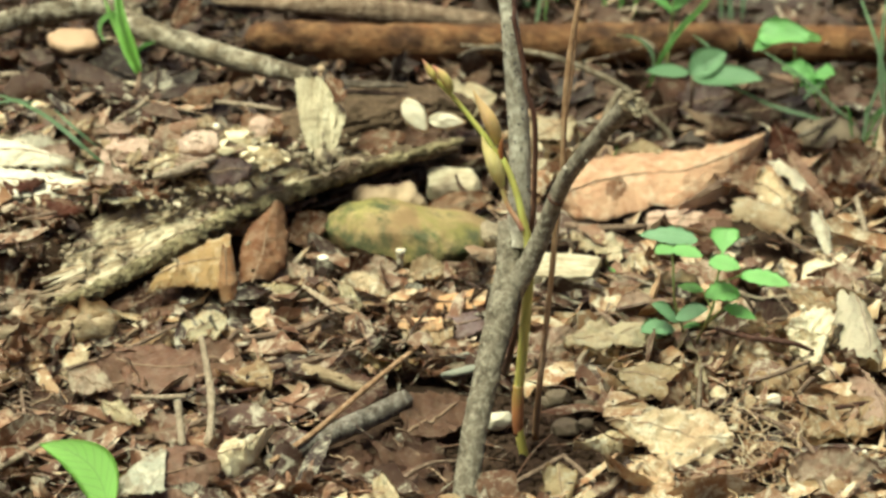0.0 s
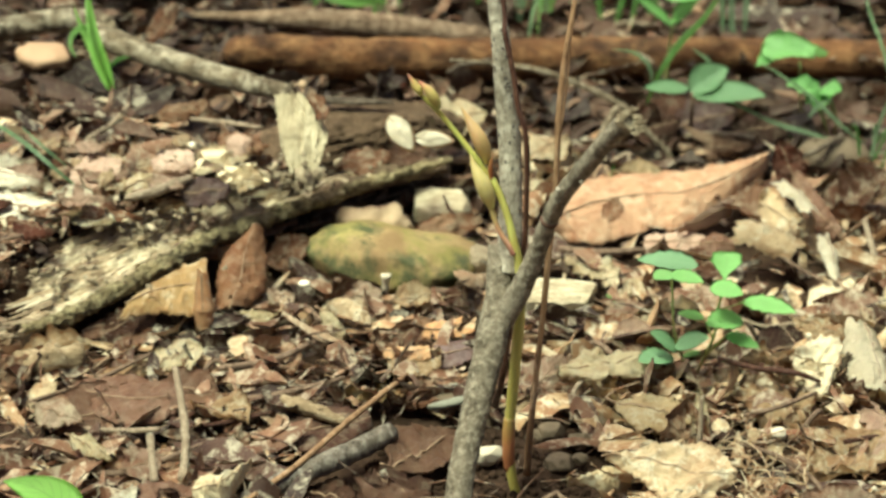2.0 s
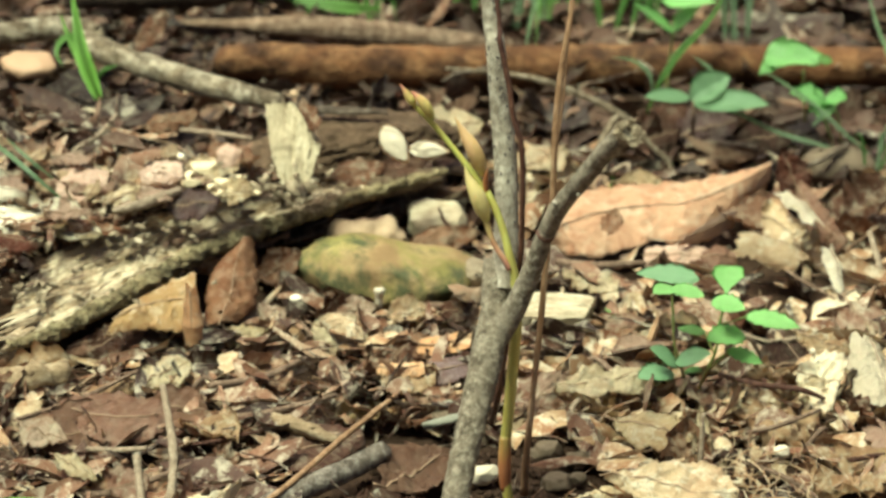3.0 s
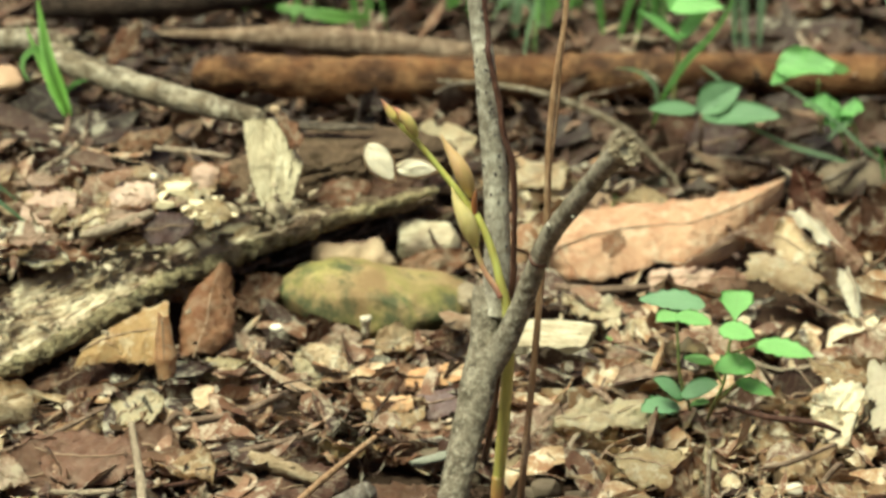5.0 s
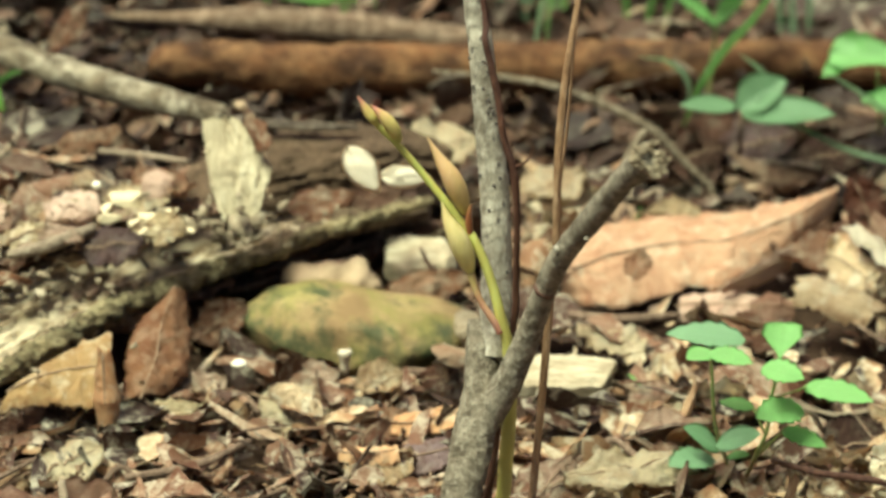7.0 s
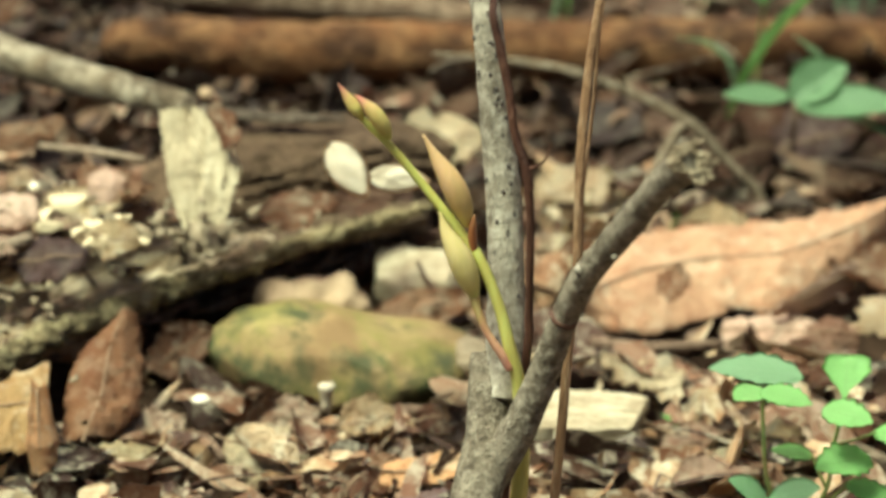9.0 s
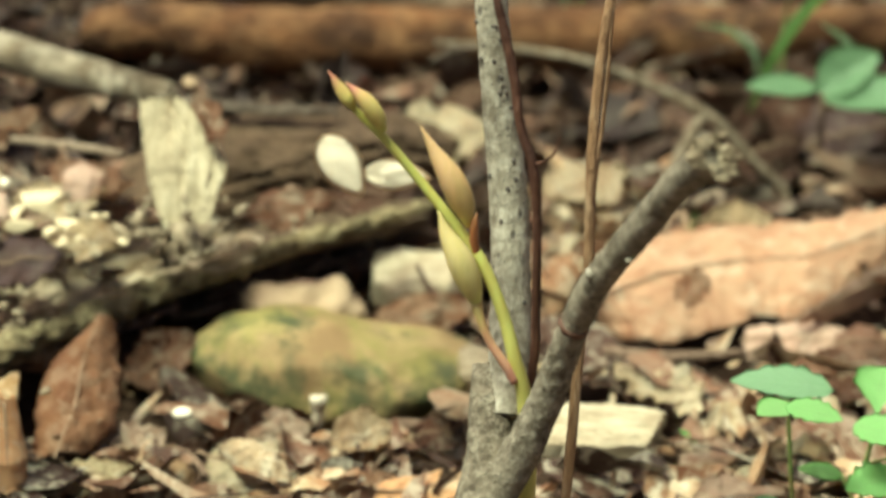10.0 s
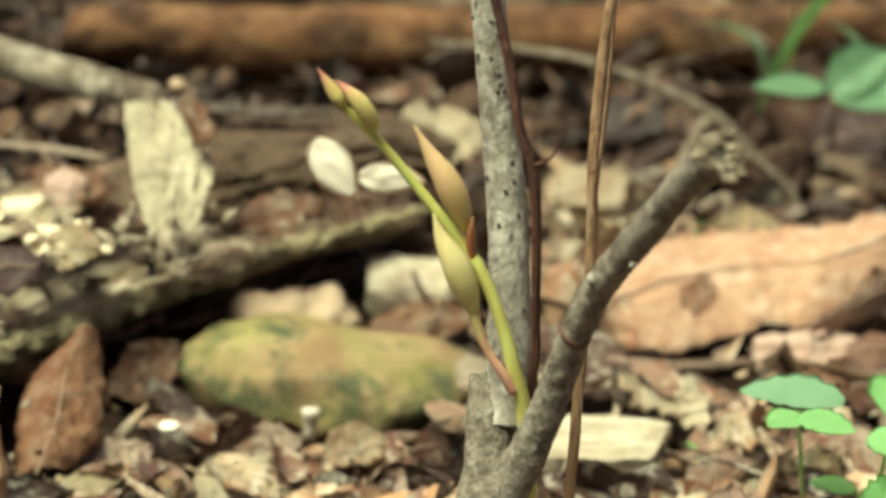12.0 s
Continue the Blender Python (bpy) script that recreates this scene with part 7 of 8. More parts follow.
fallen((-0.0002, 0.2064, 0.0100), (0.0153, 0.2166, 0.0120), 16, TAN, "pale tan dead leaf behind the stems", seed=73)
fallen((-0.0344, 0.2286, 0.0280), (-0.0126, 0.2329, 0.0300), 20, CREAM, "beige dead leaf beside the rotten log", seed=74, facing=(0.0, -0.4, 0.9), crumple=0.04)
fallen((-0.0441, 0.2916, 0.0100), (-0.0290, 0.2940, 0.0153), 13, DARK_LEAF, "blackish dead leaf behind rotten wood", seed=150, facing=(0.0, -0.5, 0.85))
fallen((-0.0309, 0.2954, 0.0094), (-0.0151, 0.2953, 0.0149), 13, DARK_LEAF, "black damp dead leaf between two logs", seed=151, facing=(0.0, -0.5, 0.85))
fallen((-0.0883, 0.0838, 0.0100), (-0.0716, 0.0651, 0.0110), 20, RUST, "reddish brown dead leaf among twigs", seed=76)
fallen((-0.1726, 0.0513, 0.0100), (-0.1541, 0.0396, 0.0100), 24, BROWN, "brown dead leaf among pale bark scraps", seed=77)
fallen((-0.0206, 0.0703, 0.0080), (-0.0318, 0.0477, 0.0080), 20, BROWN, "brown dead leaf beside the sapling", seed=78)

# ---- living plants ----
def blade(name, points, mm, material, parent, label=""):
    """A grass blade: a strip creased along its middle, widest in its lower half."""
    path = smooth_path(points, 6)
    bm = bmesh.new()
    uv = bm.loops.layers.uv.verify()
    rows = []
    for i, p in enumerate(path):
        u = i / (len(path) - 1)
        ahead = (path[min(i + 1, len(path) - 1)] - path[max(i - 1, 0)]).normalized()
        side = ahead.cross(Vector((0.25, -1, 0.3))).normalized()
        h = mm / 2000 * min(1.0, 0.18 + u * 2.2) * (1 - u**2.2) + 0.00008
        dip = side.cross(ahead) * h * 0.35
        rows.append([bm.verts.new(p - side * h), bm.verts.new(p + dip), bm.verts.new(p + side * h)])
    for i, (a, b) in enumerate(zip(rows, rows[1:])):
        for k in range(2):
            f = bm.faces.new((a[k], b[k], b[k + 1], a[k + 1]))
            for loop, (x, y) in zip(f.loops, ((i, k), (i + 1, k), (i + 1, k + 1), (i, k + 1))):
                loop[uv].uv = (x / len(rows), y / 2)
    bmesh.ops.solidify(bm, geom=bm.faces[:], thickness=0.0002)
    return part(name, bm, material, parent, label)


def facing(base, tip, degrees):
    """The lean that turns a leaf's upper side towards -y, whichever way it points."""
    return degrees if tip[0] > base[0] else -degrees


def build_seedling():
    ob = thing("seedling", (0.0580, 0.0761, 0.0060), "bright green seedling with small rounded toothed leaves", "seedling")
    part("stem", tube_bm([(0.0581, 0.0812, 0.0030), (0.0549, 0.0740, 0.0171), (0.0524, 0.0720, 0.0263), (0.0513, 0.0700, 0.0400), (0.0505, 0.0690, 0.0492)], [0.0006, 0.00055, 0.0005, 0.00045, 0.0004], 7, 5), SHOOT, ob)
    part("stem", tube_bm([(0.0598, 0.0813, 0.0030), (0.0627, 0.0760, 0.0145), (0.0657, 0.0750, 0.0233), (0.0665, 0.0730, 0.0335), (0.0682, 0.0720, 0.0435)], [0.0006, 0.00055, 0.0005, 0.00045, 0.0004], 7, 5), SHOOT, ob)
    part("stem", tube_bm([(0.0652, 0.0750, 0.0224), (0.0632, 0.0760, 0.0264), (0.0621, 0.0770, 0.0288)], [0.0004, 0.0003, 0.0003], 6, 4), SHOOT, ob)
    part("stem", tube_bm([(0.0635, 0.0760, 0.0154), (0.0674, 0.0720, 0.0222), (0.0700, 0.0700, 0.0260)], [0.0004, 0.0003, 0.0003], 6, 4), SHOOT, ob)
    part("stem", tube_bm([(0.0665, 0.0730, 0.0335), (0.0710, 0.0720, 0.0356), (0.0752, 0.0710, 0.0380)], [0.0004, 0.0003, 0.0003], 6, 4), SHOOT, ob)
    for base, tip, mm, mat, kind, lean in (
        ((0.0595, 0.0720, 0.0508), (0.0394, 0.0720, 0.0521), 11.0, GREEN_BLUE, "crenate", 8),
        ((0.0515, 0.0640, 0.0512), (0.0447, 0.0580, 0.0516), 8.0, GREEN, "oval", 0),
        ((0.0501, 0.0620, 0.0519), (0.0611, 0.0580, 0.0510), 7.5, GREEN, "crenate", 10),
        ((0.0680, 0.0720, 0.0430), (0.0693, 0.0850, 0.0490), 10.5, GREEN, "spoon", 30),
        ((0.0636, 0.0700, 0.0440), (0.0743, 0.0660, 0.0430), 9.0, GREEN, "crenate", -18),
        ((0.0745, 0.0720, 0.0382), (0.0919, 0.0660, 0.0373), 9.0, GREEN, "crenate", -14),
        ((0.0744, 0.0720, 0.0320), (0.0626, 0.0640, 0.0328), 10.5, GREEN, "crenate", 22),
        ((0.0625, 0.0780, 0.0283), (0.0533, 0.0780, 0.0297), 6.5, GREEN, "oval", 0),
        ((0.0539, 0.0720, 0.0194), (0.0446, 0.0700, 0.0264), 10.0, GREEN_BLUE, "oval", -14),
        ((0.0525, 0.0700, 0.0215), (0.0638, 0.0680, 0.0261), 10.0, GREEN_BLUE, "oval", -14),
        ((0.0693, 0.0700, 0.0263), (0.0808, 0.0680, 0.0229), 7.0, GREEN, "crenate", -15),
        ((0.0521, 0.0740, 0.0165), (0.0410, 0.0640, 0.0185), 10.0, GREEN_BLUE, "crenate", 12),
        ((0.0556, 0.0740, 0.0162), (0.0614, 0.0720, 0.0178), 5.0, GREEN, "oval", 0),
    ):
        if kind == "spoon":
            bm = leaf_bm((Vector(tip) - Vector(base)).length, mm / 1000, kind=kind, curl=0.5, nu=30, nv=10, wave=0.03, thick=0.00025, seed=3)
            bm.transform(aim_to(base, tip, (-0.05, -0.35, 0.93)))
            part("leaf", bm, mat, ob)
            continue
        leaf_part("leaf", base, tip, mm / 1000, mat, ob, kind=kind, curl=0.12, bend=0.15, wave=0.02, nu=46, nv=8, thick=0.00025, lean=facing(base, tip, 5 + abs(lean) * 0.6), fold=0.04, seed=3)


def build_back_plants():
    ob = thing("broadleaf_plant", (0.0600, 0.2648, 0.0120), "low plant with three broad grey-green leaves", "plant")
    part("stem", tube_bm([(0.0600, 0.2670, 0.0100), (0.0598, 0.2550, 0.0234), (0.0596, 0.2550, 0.0304)], [0.0008, 0.0007, 0.0006], 7, 5), TWIG, ob)
    leaf_part("leaf", (0.0589, 0.2560, 0.0303), (0.0722, 0.2608, 0.0380), 0.0122, GREEN_GREY, ob, kind="oval", curl=0.3, lean=34, nu=24, fold=0.4, wave=0.04)
    leaf_part("leaf", (0.0596, 0.2550, 0.0300), (0.0855, 0.2440, 0.0349), 0.0128, GREEN_GREY, ob, kind="oval", curl=0.4, lean=18, nu=18, fold=0.1)
    leaf_part("leaf", (0.0585, 0.2560, 0.0318), (0.0425, 0.2505, 0.0337), 0.0090, GREEN_GREY, ob, kind="oval", curl=0.4, lean=-14, nu=18)
    ob = thing("heart_leaf_plant", (0.1001, 0.2777, 0.0120), "slender plant with one bright heart-shaped leaf", "plant")
    part("stem", tube_bm([(0.1004, 0.2856, 0.0080), (0.0989, 0.2750, 0.0231), (0.0980, 0.2720, 0.0362)], [0.0005, 0.0005, 0.0004], 6, 5), SHOOT, ob)
    leaf_part("leaf", (0.0841, 0.2700, 0.0422), (0.1074, 0.2620, 0.0444), 0.0125, GREEN_MID, ob, kind="heart", curl=0.5, lean=30, nu=26, wave=0.07, fold=0.2, seed=5)
    leaf_part("leaf", (0.0885, 0.2680, 0.0416), (0.0821, 0.2620, 0.0383), 0.006, GREEN_MID, ob, kind="lance", curl=0.3, lean=-20)
    leaf_part("leaf_tip", (0.1025, 0.2620, 0.0454), (0.1074, 0.2600, 0.0445), 0.0045, GREEN_DEEP, ob, kind="oval", lean=25)
    ob = thing("shoot_plant", (0.0509, 0.2967, 0.0140), "young plant with folded light green leaves", "plant")
    part("stem", tube_bm([(0.0511, 0.3100, 0.0080), (0.0520, 0.3100, 0.0220), (0.0528, 0.3100, 0.0328)], [0.0007, 0.0006, 0.0005], 6, 5), SHOOT, ob)
    for base, tip, mm, lean in (((0.0535, 0.3100, 0.0320), (0.0380, 0.3050, 0.0457), 7.5, -20), ((0.0524, 0.3100, 0.0336), (0.0628, 0.3100, 0.0437), 9, 20), ((0.0483, 0.3120, 0.0445), (0.0675, 0.3000, 0.0490), 10, -30),
                                ((0.0533, 0.3100, 0.0419), (0.0481, 0.3150, 0.0525), 7, 25), ((0.0564, 0.3100, 0.0459), (0.0690, 0.3200, 0.0518), 10, 25)):
        leaf_part("leaf", base, tip, mm / 1000, GREEN, ob, kind="lance", curl=0.35, lean=facing(base, tip, abs(lean)), fold=0.15)
    ob = thing("parsley_leaf_plant", (0.1107, 0.2570, 0.0120), "small herb with deeply cut green leaves", "plant")
    part("stem", tube_bm([(0.1114, 0.2656, 0.0080), (0.1113, 0.2600, 0.0204), (0.1083, 0.2600, 0.0292)], [0.0006, 0.0005, 0.0004], 6, 5), SHOOT, ob)
    part("stem", tube_bm([(0.1102, 0.2647, 0.0080), (0.1069, 0.2580, 0.0203), (0.1030, 0.2600, 0.0290)], [0.0006, 0.0005, 0.0004], 6, 5), SHOOT, ob)
    for base, tip, mm, turn in (((0.1052, 0.2600, 0.0300), (0.0930, 0.2570, 0.0338), 10.5, -18), ((0.1052, 0.2600, 0.0300), (0.1128, 0.2560, 0.0326), 10.0, 20), ((0.1052, 0.2600, 0.0300), (0.1040, 0.2520, 0.0262), 9.0, 10),
                               ((0.1060, 0.2610, 0.0296), (0.1000, 0.2540, 0.0282), 7.0, -8)):
        leaf_part("leaf", base, tip, mm / 1000, GREEN_MID, ob, kind="crenate", curl=0.5, wave=0.14, fold=0.2, nu=30, nv=10, lean=facing(base, tip, abs(turn)), seed=int(mm))


def build_grasses():
    ob = thing("grass_tuft", (-0.1450, 0.2321, 0.0340), "tuft of bright green grass blades", "grass")
    for pts, mm, mat in (
        ([(-0.1440, 0.2310, 0.0329), (-0.1461, 0.2280, 0.0403), (-0.1490, 0.2270, 0.0491), (-0.1512, 0.2260, 0.0586), (-0.1526, 0.2260, 0.0684), (-0.1544, 0.2280, 0.0797)], 6.0, GRASS_BRIGHT),
        ([(-0.1447, 0.2320, 0.0334), (-0.1481, 0.2320, 0.0408), (-0.1523, 0.2320, 0.0509), (-0.1556, 0.2320, 0.0581), (-0.1585, 0.2330, 0.0661)], 3.2, GRASS_BRIGHT),
        ([(-0.1471, 0.2300, 0.0406), (-0.1515, 0.2280, 0.0561), (-0.1547, 0.2260, 0.0612), (-0.1583, 0.2240, 0.0592), (-0.1588, 0.2220, 0.0555), (-0.1566, 0.2200, 0.0524)], 2.6, GRASS),
        ([(-0.1458, 0.2320, 0.0431), (-0.1429, 0.2300, 0.0475), (-0.1386, 0.2280, 0.0499)], 1.8, GREEN_DEEP)):
        blade("blade", pts, mm, mat, ob)
    ob = thing("grass_blade_tuft", (0.0437, 0.2789, 0.0140), "broad upright green grass blade with thin grey ones", "grass")
    for pts, mm, mat in (
        ([(0.0438, 0.2868, 0.0100), (0.0482, 0.2700, 0.0309), (0.0547, 0.2720, 0.0419), (0.0625, 0.2740, 0.0504), (0.0685, 0.2800, 0.0582), (0.0719, 0.2900, 0.0667)], 2.8, GREEN_DEEP),
        ([(0.0458, 0.2700, 0.0260), (0.0442, 0.2680, 0.0347), (0.0387, 0.2660, 0.0405), (0.0312, 0.2620, 0.0432)], 1.6, BLADE_GREY),
        ([(0.0675, 0.2700, 0.0304), (0.0655, 0.2700, 0.0363), (0.0591, 0.2680, 0.0421)], 1.6, BLADE_GREY)):
        blade("blade", pts, mm, mat, ob)
    ob = thing("grass_blade_tuft", (0.1195, 0.2532, 0.0120), "long thin drooping grey-green grass blades", "grass")
    for pts, mm in (([(0.1214, 0.2555, 0.0100), (0.1032, 0.2500, 0.0180), (0.0889, 0.2500, 0.0221), (0.0745, 0.2500, 0.0289), (0.0620, 0.2500, 0.0315)], 1.7),
                    ([(0.1233, 0.2578, 0.0100), (0.1137, 0.2500, 0.0212), (0.1027, 0.2500, 0.0316), (0.0900, 0.2500, 0.0410), (0.0819, 0.2500, 0.0456)], 1.5),
                    ([(0.1159, 0.2489, 0.0100), (0.1339, 0.2500, 0.0156), (0.1282, 0.2500, 0.0454), (0.1214, 0.2600, 0.0614), (0.1168, 0.2700, 0.0752)], 1.8),
                    ([(0.1349, 0.2422, 0.0100), (0.1293, 0.2400, 0.0361), (0.1287, 0.2400, 0.0566), (0.1308, 0.2500, 0.0751)], 2.2),
                    ([(0.1010, 0.2450, 0.0270), (0.1044, 0.2450, 0.0314), (0.1087, 0.2450, 0.0342)], 1.7)):
        blade("blade", pts, mm, BLADE_GREY, ob)
    rnd = random.Random(19)
    root = Vector((0.1226, 0.2459, 0.0060))
    ob = thing("grass_tuft", root, "clump of dark green grass by a grey stone", "grass")
    for _ in range(6):
        lean, tall = rnd.uniform(-0.55, 0.75), rnd.uniform(0.018, 0.040)
        b = root + Vector((rnd.uniform(-0.005, 0.005), rnd.uniform(-0.004, 0.004), 0))
        blade("blade", [b, b + Vector((lean * tall * 0.3, 0, tall * 0.55)), b + Vector((lean * tall * 0.75, -0.002, tall * 0.9)), b + Vector((lean * tall * 1.35, -0.004, tall * 0.95))], rnd.uniform(1.0, 1.8), rnd.choice((GRASS_DARK, GRASS_DARK, BLADE_GREY)), ob)
    ob = thing("grass_blade_tuft", (-0.1453, 0.1458, 0.0320), "thin grey-green grass blades over pale leaves", "grass")
    for pts, mm in (([(-0.1456, 0.1500, 0.0300), (-0.1577, 0.1372, 0.0480), (-0.1729, 0.1505, 0.0540), (-0.1888, 0.1700, 0.0520), (-0.2051, 0.1903, 0.0450)], 1.7),
                    ([(-0.1548, 0.1634, 0.0360), (-0.1635, 0.1590, 0.0460), (-0.1716, 0.1702, 0.0480)], 1.2), ([(-0.1795, 0.1790, 0.0460), (-0.1874, 0.1760, 0.0480), (-0.1978, 0.1781, 0.0440)], 1.2)):
        blade("blade", pts, mm, BLADE_GREY, ob)
    ob = thing("grass_tuft", (0.0066, 0.3520, 0.0203), "pale green grass blades drooping over the brown log", "grass")
    for pts, mm, mat in (([(0.0073, 0.3500, 0.0189), (0.0057, 0.3450, 0.0322), (0.0025, 0.3300, 0.0296), (-0.0003, 0.3120, 0.0155)], 2.2, BLADE_GREY),
                         ([(0.0081, 0.3500, 0.0189), (0.0068, 0.3480, 0.0355), (0.0050, 0.3350, 0.0342), (0.0040, 0.3180, 0.0215)], 1.8, GRASS),
                         ([(0.0087, 0.3500, 0.0190), (0.0104, 0.3500, 0.0325), (0.0131, 0.3550, 0.0439)], 2.4, GRASS),
                         ([(0.0056, 0.3500, 0.0189), (0.0012, 0.3480, 0.0286), (-0.0060, 0.3450, 0.0318), (-0.0109, 0.3400, 0.0249)], 2.4, BLADE_GREY),
                         ([(0.0060, 0.3500, 0.0189), (0.0031, 0.3520, 0.0336), (-0.0024, 0.3560, 0.0430)], 2.2, GREEN_DEEP)):
        blade("blade", pts, mm, mat, ob)
    # grass behind the fallen log
    rnd = random.Random(41)
    ob0 = None
    for cx, count, mat in ((925, 5, BLADE_GREY), (968, 5, GRASS), (1035, 4, GREEN_DEEP), (1090, 4, BLADE_GREY), (760, 6, GREEN_DEEP), (690, 4, GRASS), (845, 5, GREEN_DEEP), (540, 4, GRASS), (905, 6, GRASS), (945, 5, GREEN_DEEP), (1200, 5, GREEN_DEEP), (1330, 4, BLADE_GREY), (1440, 4, GREEN_DEEP), (480, 3, GREEN_DEEP), (1000, 4, GRASS), (715, 4, GREEN_DEEP), (790, 4, GREEN_DEEP), (1120, 3, GREEN_DEEP), (1260, 3, GRASS_DARK)):
        fx = (cx - 784) * 0.000205 - 0.035
        root = Vector((fx, rnd.uniform(0.345, 0.40), 0.008))
        ob = thing("grass_tuft", root, "green grass tuft growing behind the fallen log", "grass", "grass behind the log")
        for _ in range(count):
            lean, tall = rnd.uniform(-0.35, 0.35), rnd.uniform(0.018, 0.045)
            b = root + Vector((rnd.uniform(-0.006, 0.006), rnd.uniform(-0.006, 0.006), 0))
            droop = rnd.uniform(0.0, 0.5) * tall
            blade("blade", [b, b + Vector((lean * tall * 0.35, 0, tall * 0.55)), b + Vector((lean * tall * 0.8, -0.2 * droop, tall * 0.95)), b + Vector((lean * tall * 1.5, -0.5 * droop, tall * 1.05 - droop * 0.6))], rnd.uniform(1.4, 3.2), mat, ob)
    ob = thing("grass_tuft", (-0.0546, 0.3571, 0.0200), "wide green blade lying over the pale log", "grass")
    blade("blade", [(-0.0525, 0.3535, 0.0200), (-0.0632, 0.3437, 0.0240), (-0.0799, 0.3446, 0.0260), (-0.0955, 0.3558, 0.0240)], 5.0, GRASS, ob)


def build_lime_leaf():
    ob = thing("green_sprout", (-0.1266, -0.0708, 0.0020), "single bright lime-green leaf of a ground plant", "plant")
    part("stem", tube_bm([(-0.1265, -0.0679, 0.0000), (-0.1298, -0.0660, 0.0067), (-0.1333, -0.0660, 0.0129)], [0.0007, 0.0006, 0.0006], 6, 5), SHOOT, ob)
    bm = leaf_bm(0.034, 0.0152, kind="oval", curl=0.2, nu=24, nv=8, fold=0.05, sweep=0.24)
    bm.transform(aim_to((-0.1285, -0.0660, 0.0134), (-0.1510, -0.0600, 0.0378), (0.1, -0.75, 0.65)))
    part("leaf", bm, GREEN_LIME, ob)
    ob = thing("green_sprout", (0.0343, 0.1302, 0.0080), "tiny pale green sprout between dead leaves", "plant")
    leaf_part("leaf", (0.0343, 0.1251, 0.0100), (0.0298, 0.1250, 0.0130), 0.0035, GREEN, ob, kind="oval")
    leaf_part("leaf", (0.0339, 0.1251, 0.0100), (0.0382, 0.1222, 0.0120), 0.0035, GREEN, ob, kind="oval")
    ob = thing("green_sprout", (0.0315, 0.2256, 0.0100), "small dark green sprout behind the snapped branch", "plant")
    leaf_part("leaf", (0.0311, 0.2235, 0.0100), (0.0326, 0.2226, 0.0160), 0.004, GREEN_DEEP, ob, kind="oval", lean=40)


build_seedling()
build_back_plants()
build_grasses()
build_lime_leaf()

# ---- sticks, twigs, pebbles, fungi ----
def stick(points, radii, material, label, name="twig", rough=0.14, seg=8, ragged=0.5, seed=0):
    if max(radii) < 0.0015:
        solo(name, tube_bm(points, radii, seg, 7, rough, 330, seed=seed, ragged=ragged), material, label, "twig")
        return
    ob = thing(name, points[0], label, "twig")
    part("bark", tube_bm(points, radii, seg, 7, rough, 330, seed=seed, ragged=ragged), material, ob)
    for a, b, r in ((points[-2], points[-1], radii[-1]), (points[1], points[0], radii[0])):
        d, end = (Vector(b) - Vector(a)).normalized(), Vector(b)
        part("broken_end", tube_bm([end - d * r, end, end + d * r * 0.4], [r * 0.7, r * 0.7, r * 0.35], 10, 4, 0.3, 500, seed=seed, ragged=0.8), CRUMB, ob, "pale torn wood at the end")
    mid = Vector(points[len(points) // 2])
    part("knot", pebble_bm(mid + Vector((0, -0.4, 0.7)) * max(radii), (r * 0.6, r * 0.5, r * 0.4), 0, seed, 0.3, 400, 2), material, ob)


stick([(-0.0829, -0.0258, 0.0090), (-0.0682, -0.0095, 0.0100), (-0.0535, 0.0061, 0.0100), (-0.0392, 0.0231, 0.0100)], [0.0033, 0.0036, 0.0037, 0.0034], SILVER_BARK, "thick grey bark-covered stick lying on soil", "stick", seg=16, seed=2)
stick([(-0.0824, -0.0300, 0.0120), (-0.0682, -0.0099, 0.0140), (-0.0523, 0.0217, 0.0150), (-0.0364, 0.0550, 0.0140)], [0.0009, 0.0010, 0.0010, 0.0009], STALK, "thin brown twig leaning over a grey stick", seed=3)
stick([(-0.0766, 0.0449, 0.0100), (-0.0702, 0.0371, 0.0120), (-0.0624, 0.0317, 0.0120), (-0.0543, 0.0296, 0.0100)], [0.0022, 0.0027, 0.0024, 0.0012], RIDGE, "pale splintered piece of stick", "stick", 0.5, 20, 0.9, seed=4)
stick([(-0.1087, 0.0180, 0.0336), (-0.1062, 0.0060, 0.0286), (-0.1039, -0.0060, 0.0241), (-0.1034, -0.0140, 0.0186), (-0.1040, -0.0220, 0.0139)], [0.0011, 0.0012, 0.0015, 0.0014, 0.0016], DRY_STICK, "pale upright twig with a knot", seed=5)
stick([(-0.1147, -0.0120, 0.0242), (-0.1136, -0.0180, 0.0192), (-0.1123, -0.0260, 0.0149)], [0.0014, 0.0013, 0.0014], DRY_STICK, "short pale twig stub standing up", seed=6)
stick([(-0.0267, 0.2620, 0.0372), (-0.0097, 0.2580, 0.0380), (0.0047, 0.2540, 0.0379), (0.0177, 0.2520, 0.0344), (0.0282, 0.2500, 0.0305), (0.0360, 0.2480, 0.0266), (0.0451, 0.2460, 0.0175), (0.0513, 0.2440, 0.0123), (0.0546, 0.2420, 0.0051)],
      [0.0007, 0.0010, 0.0011, 0.0012, 0.0013, 0.0014, 0.0011, 0.0011, 0.0009], BARK_DARK, "grey arching dry twig in front of the log", seed=7)
stick([(-0.0098, 0.2620, 0.0387), (-0.0162, 0.2600, 0.0377), (-0.0239, 0.2580, 0.0367), (-0.0277, 0.2560, 0.0349)], [0.0006, 0.0008, 0.0007, 0.0004], GREY_WOOD, "thin grey forked twig end", seed=8)
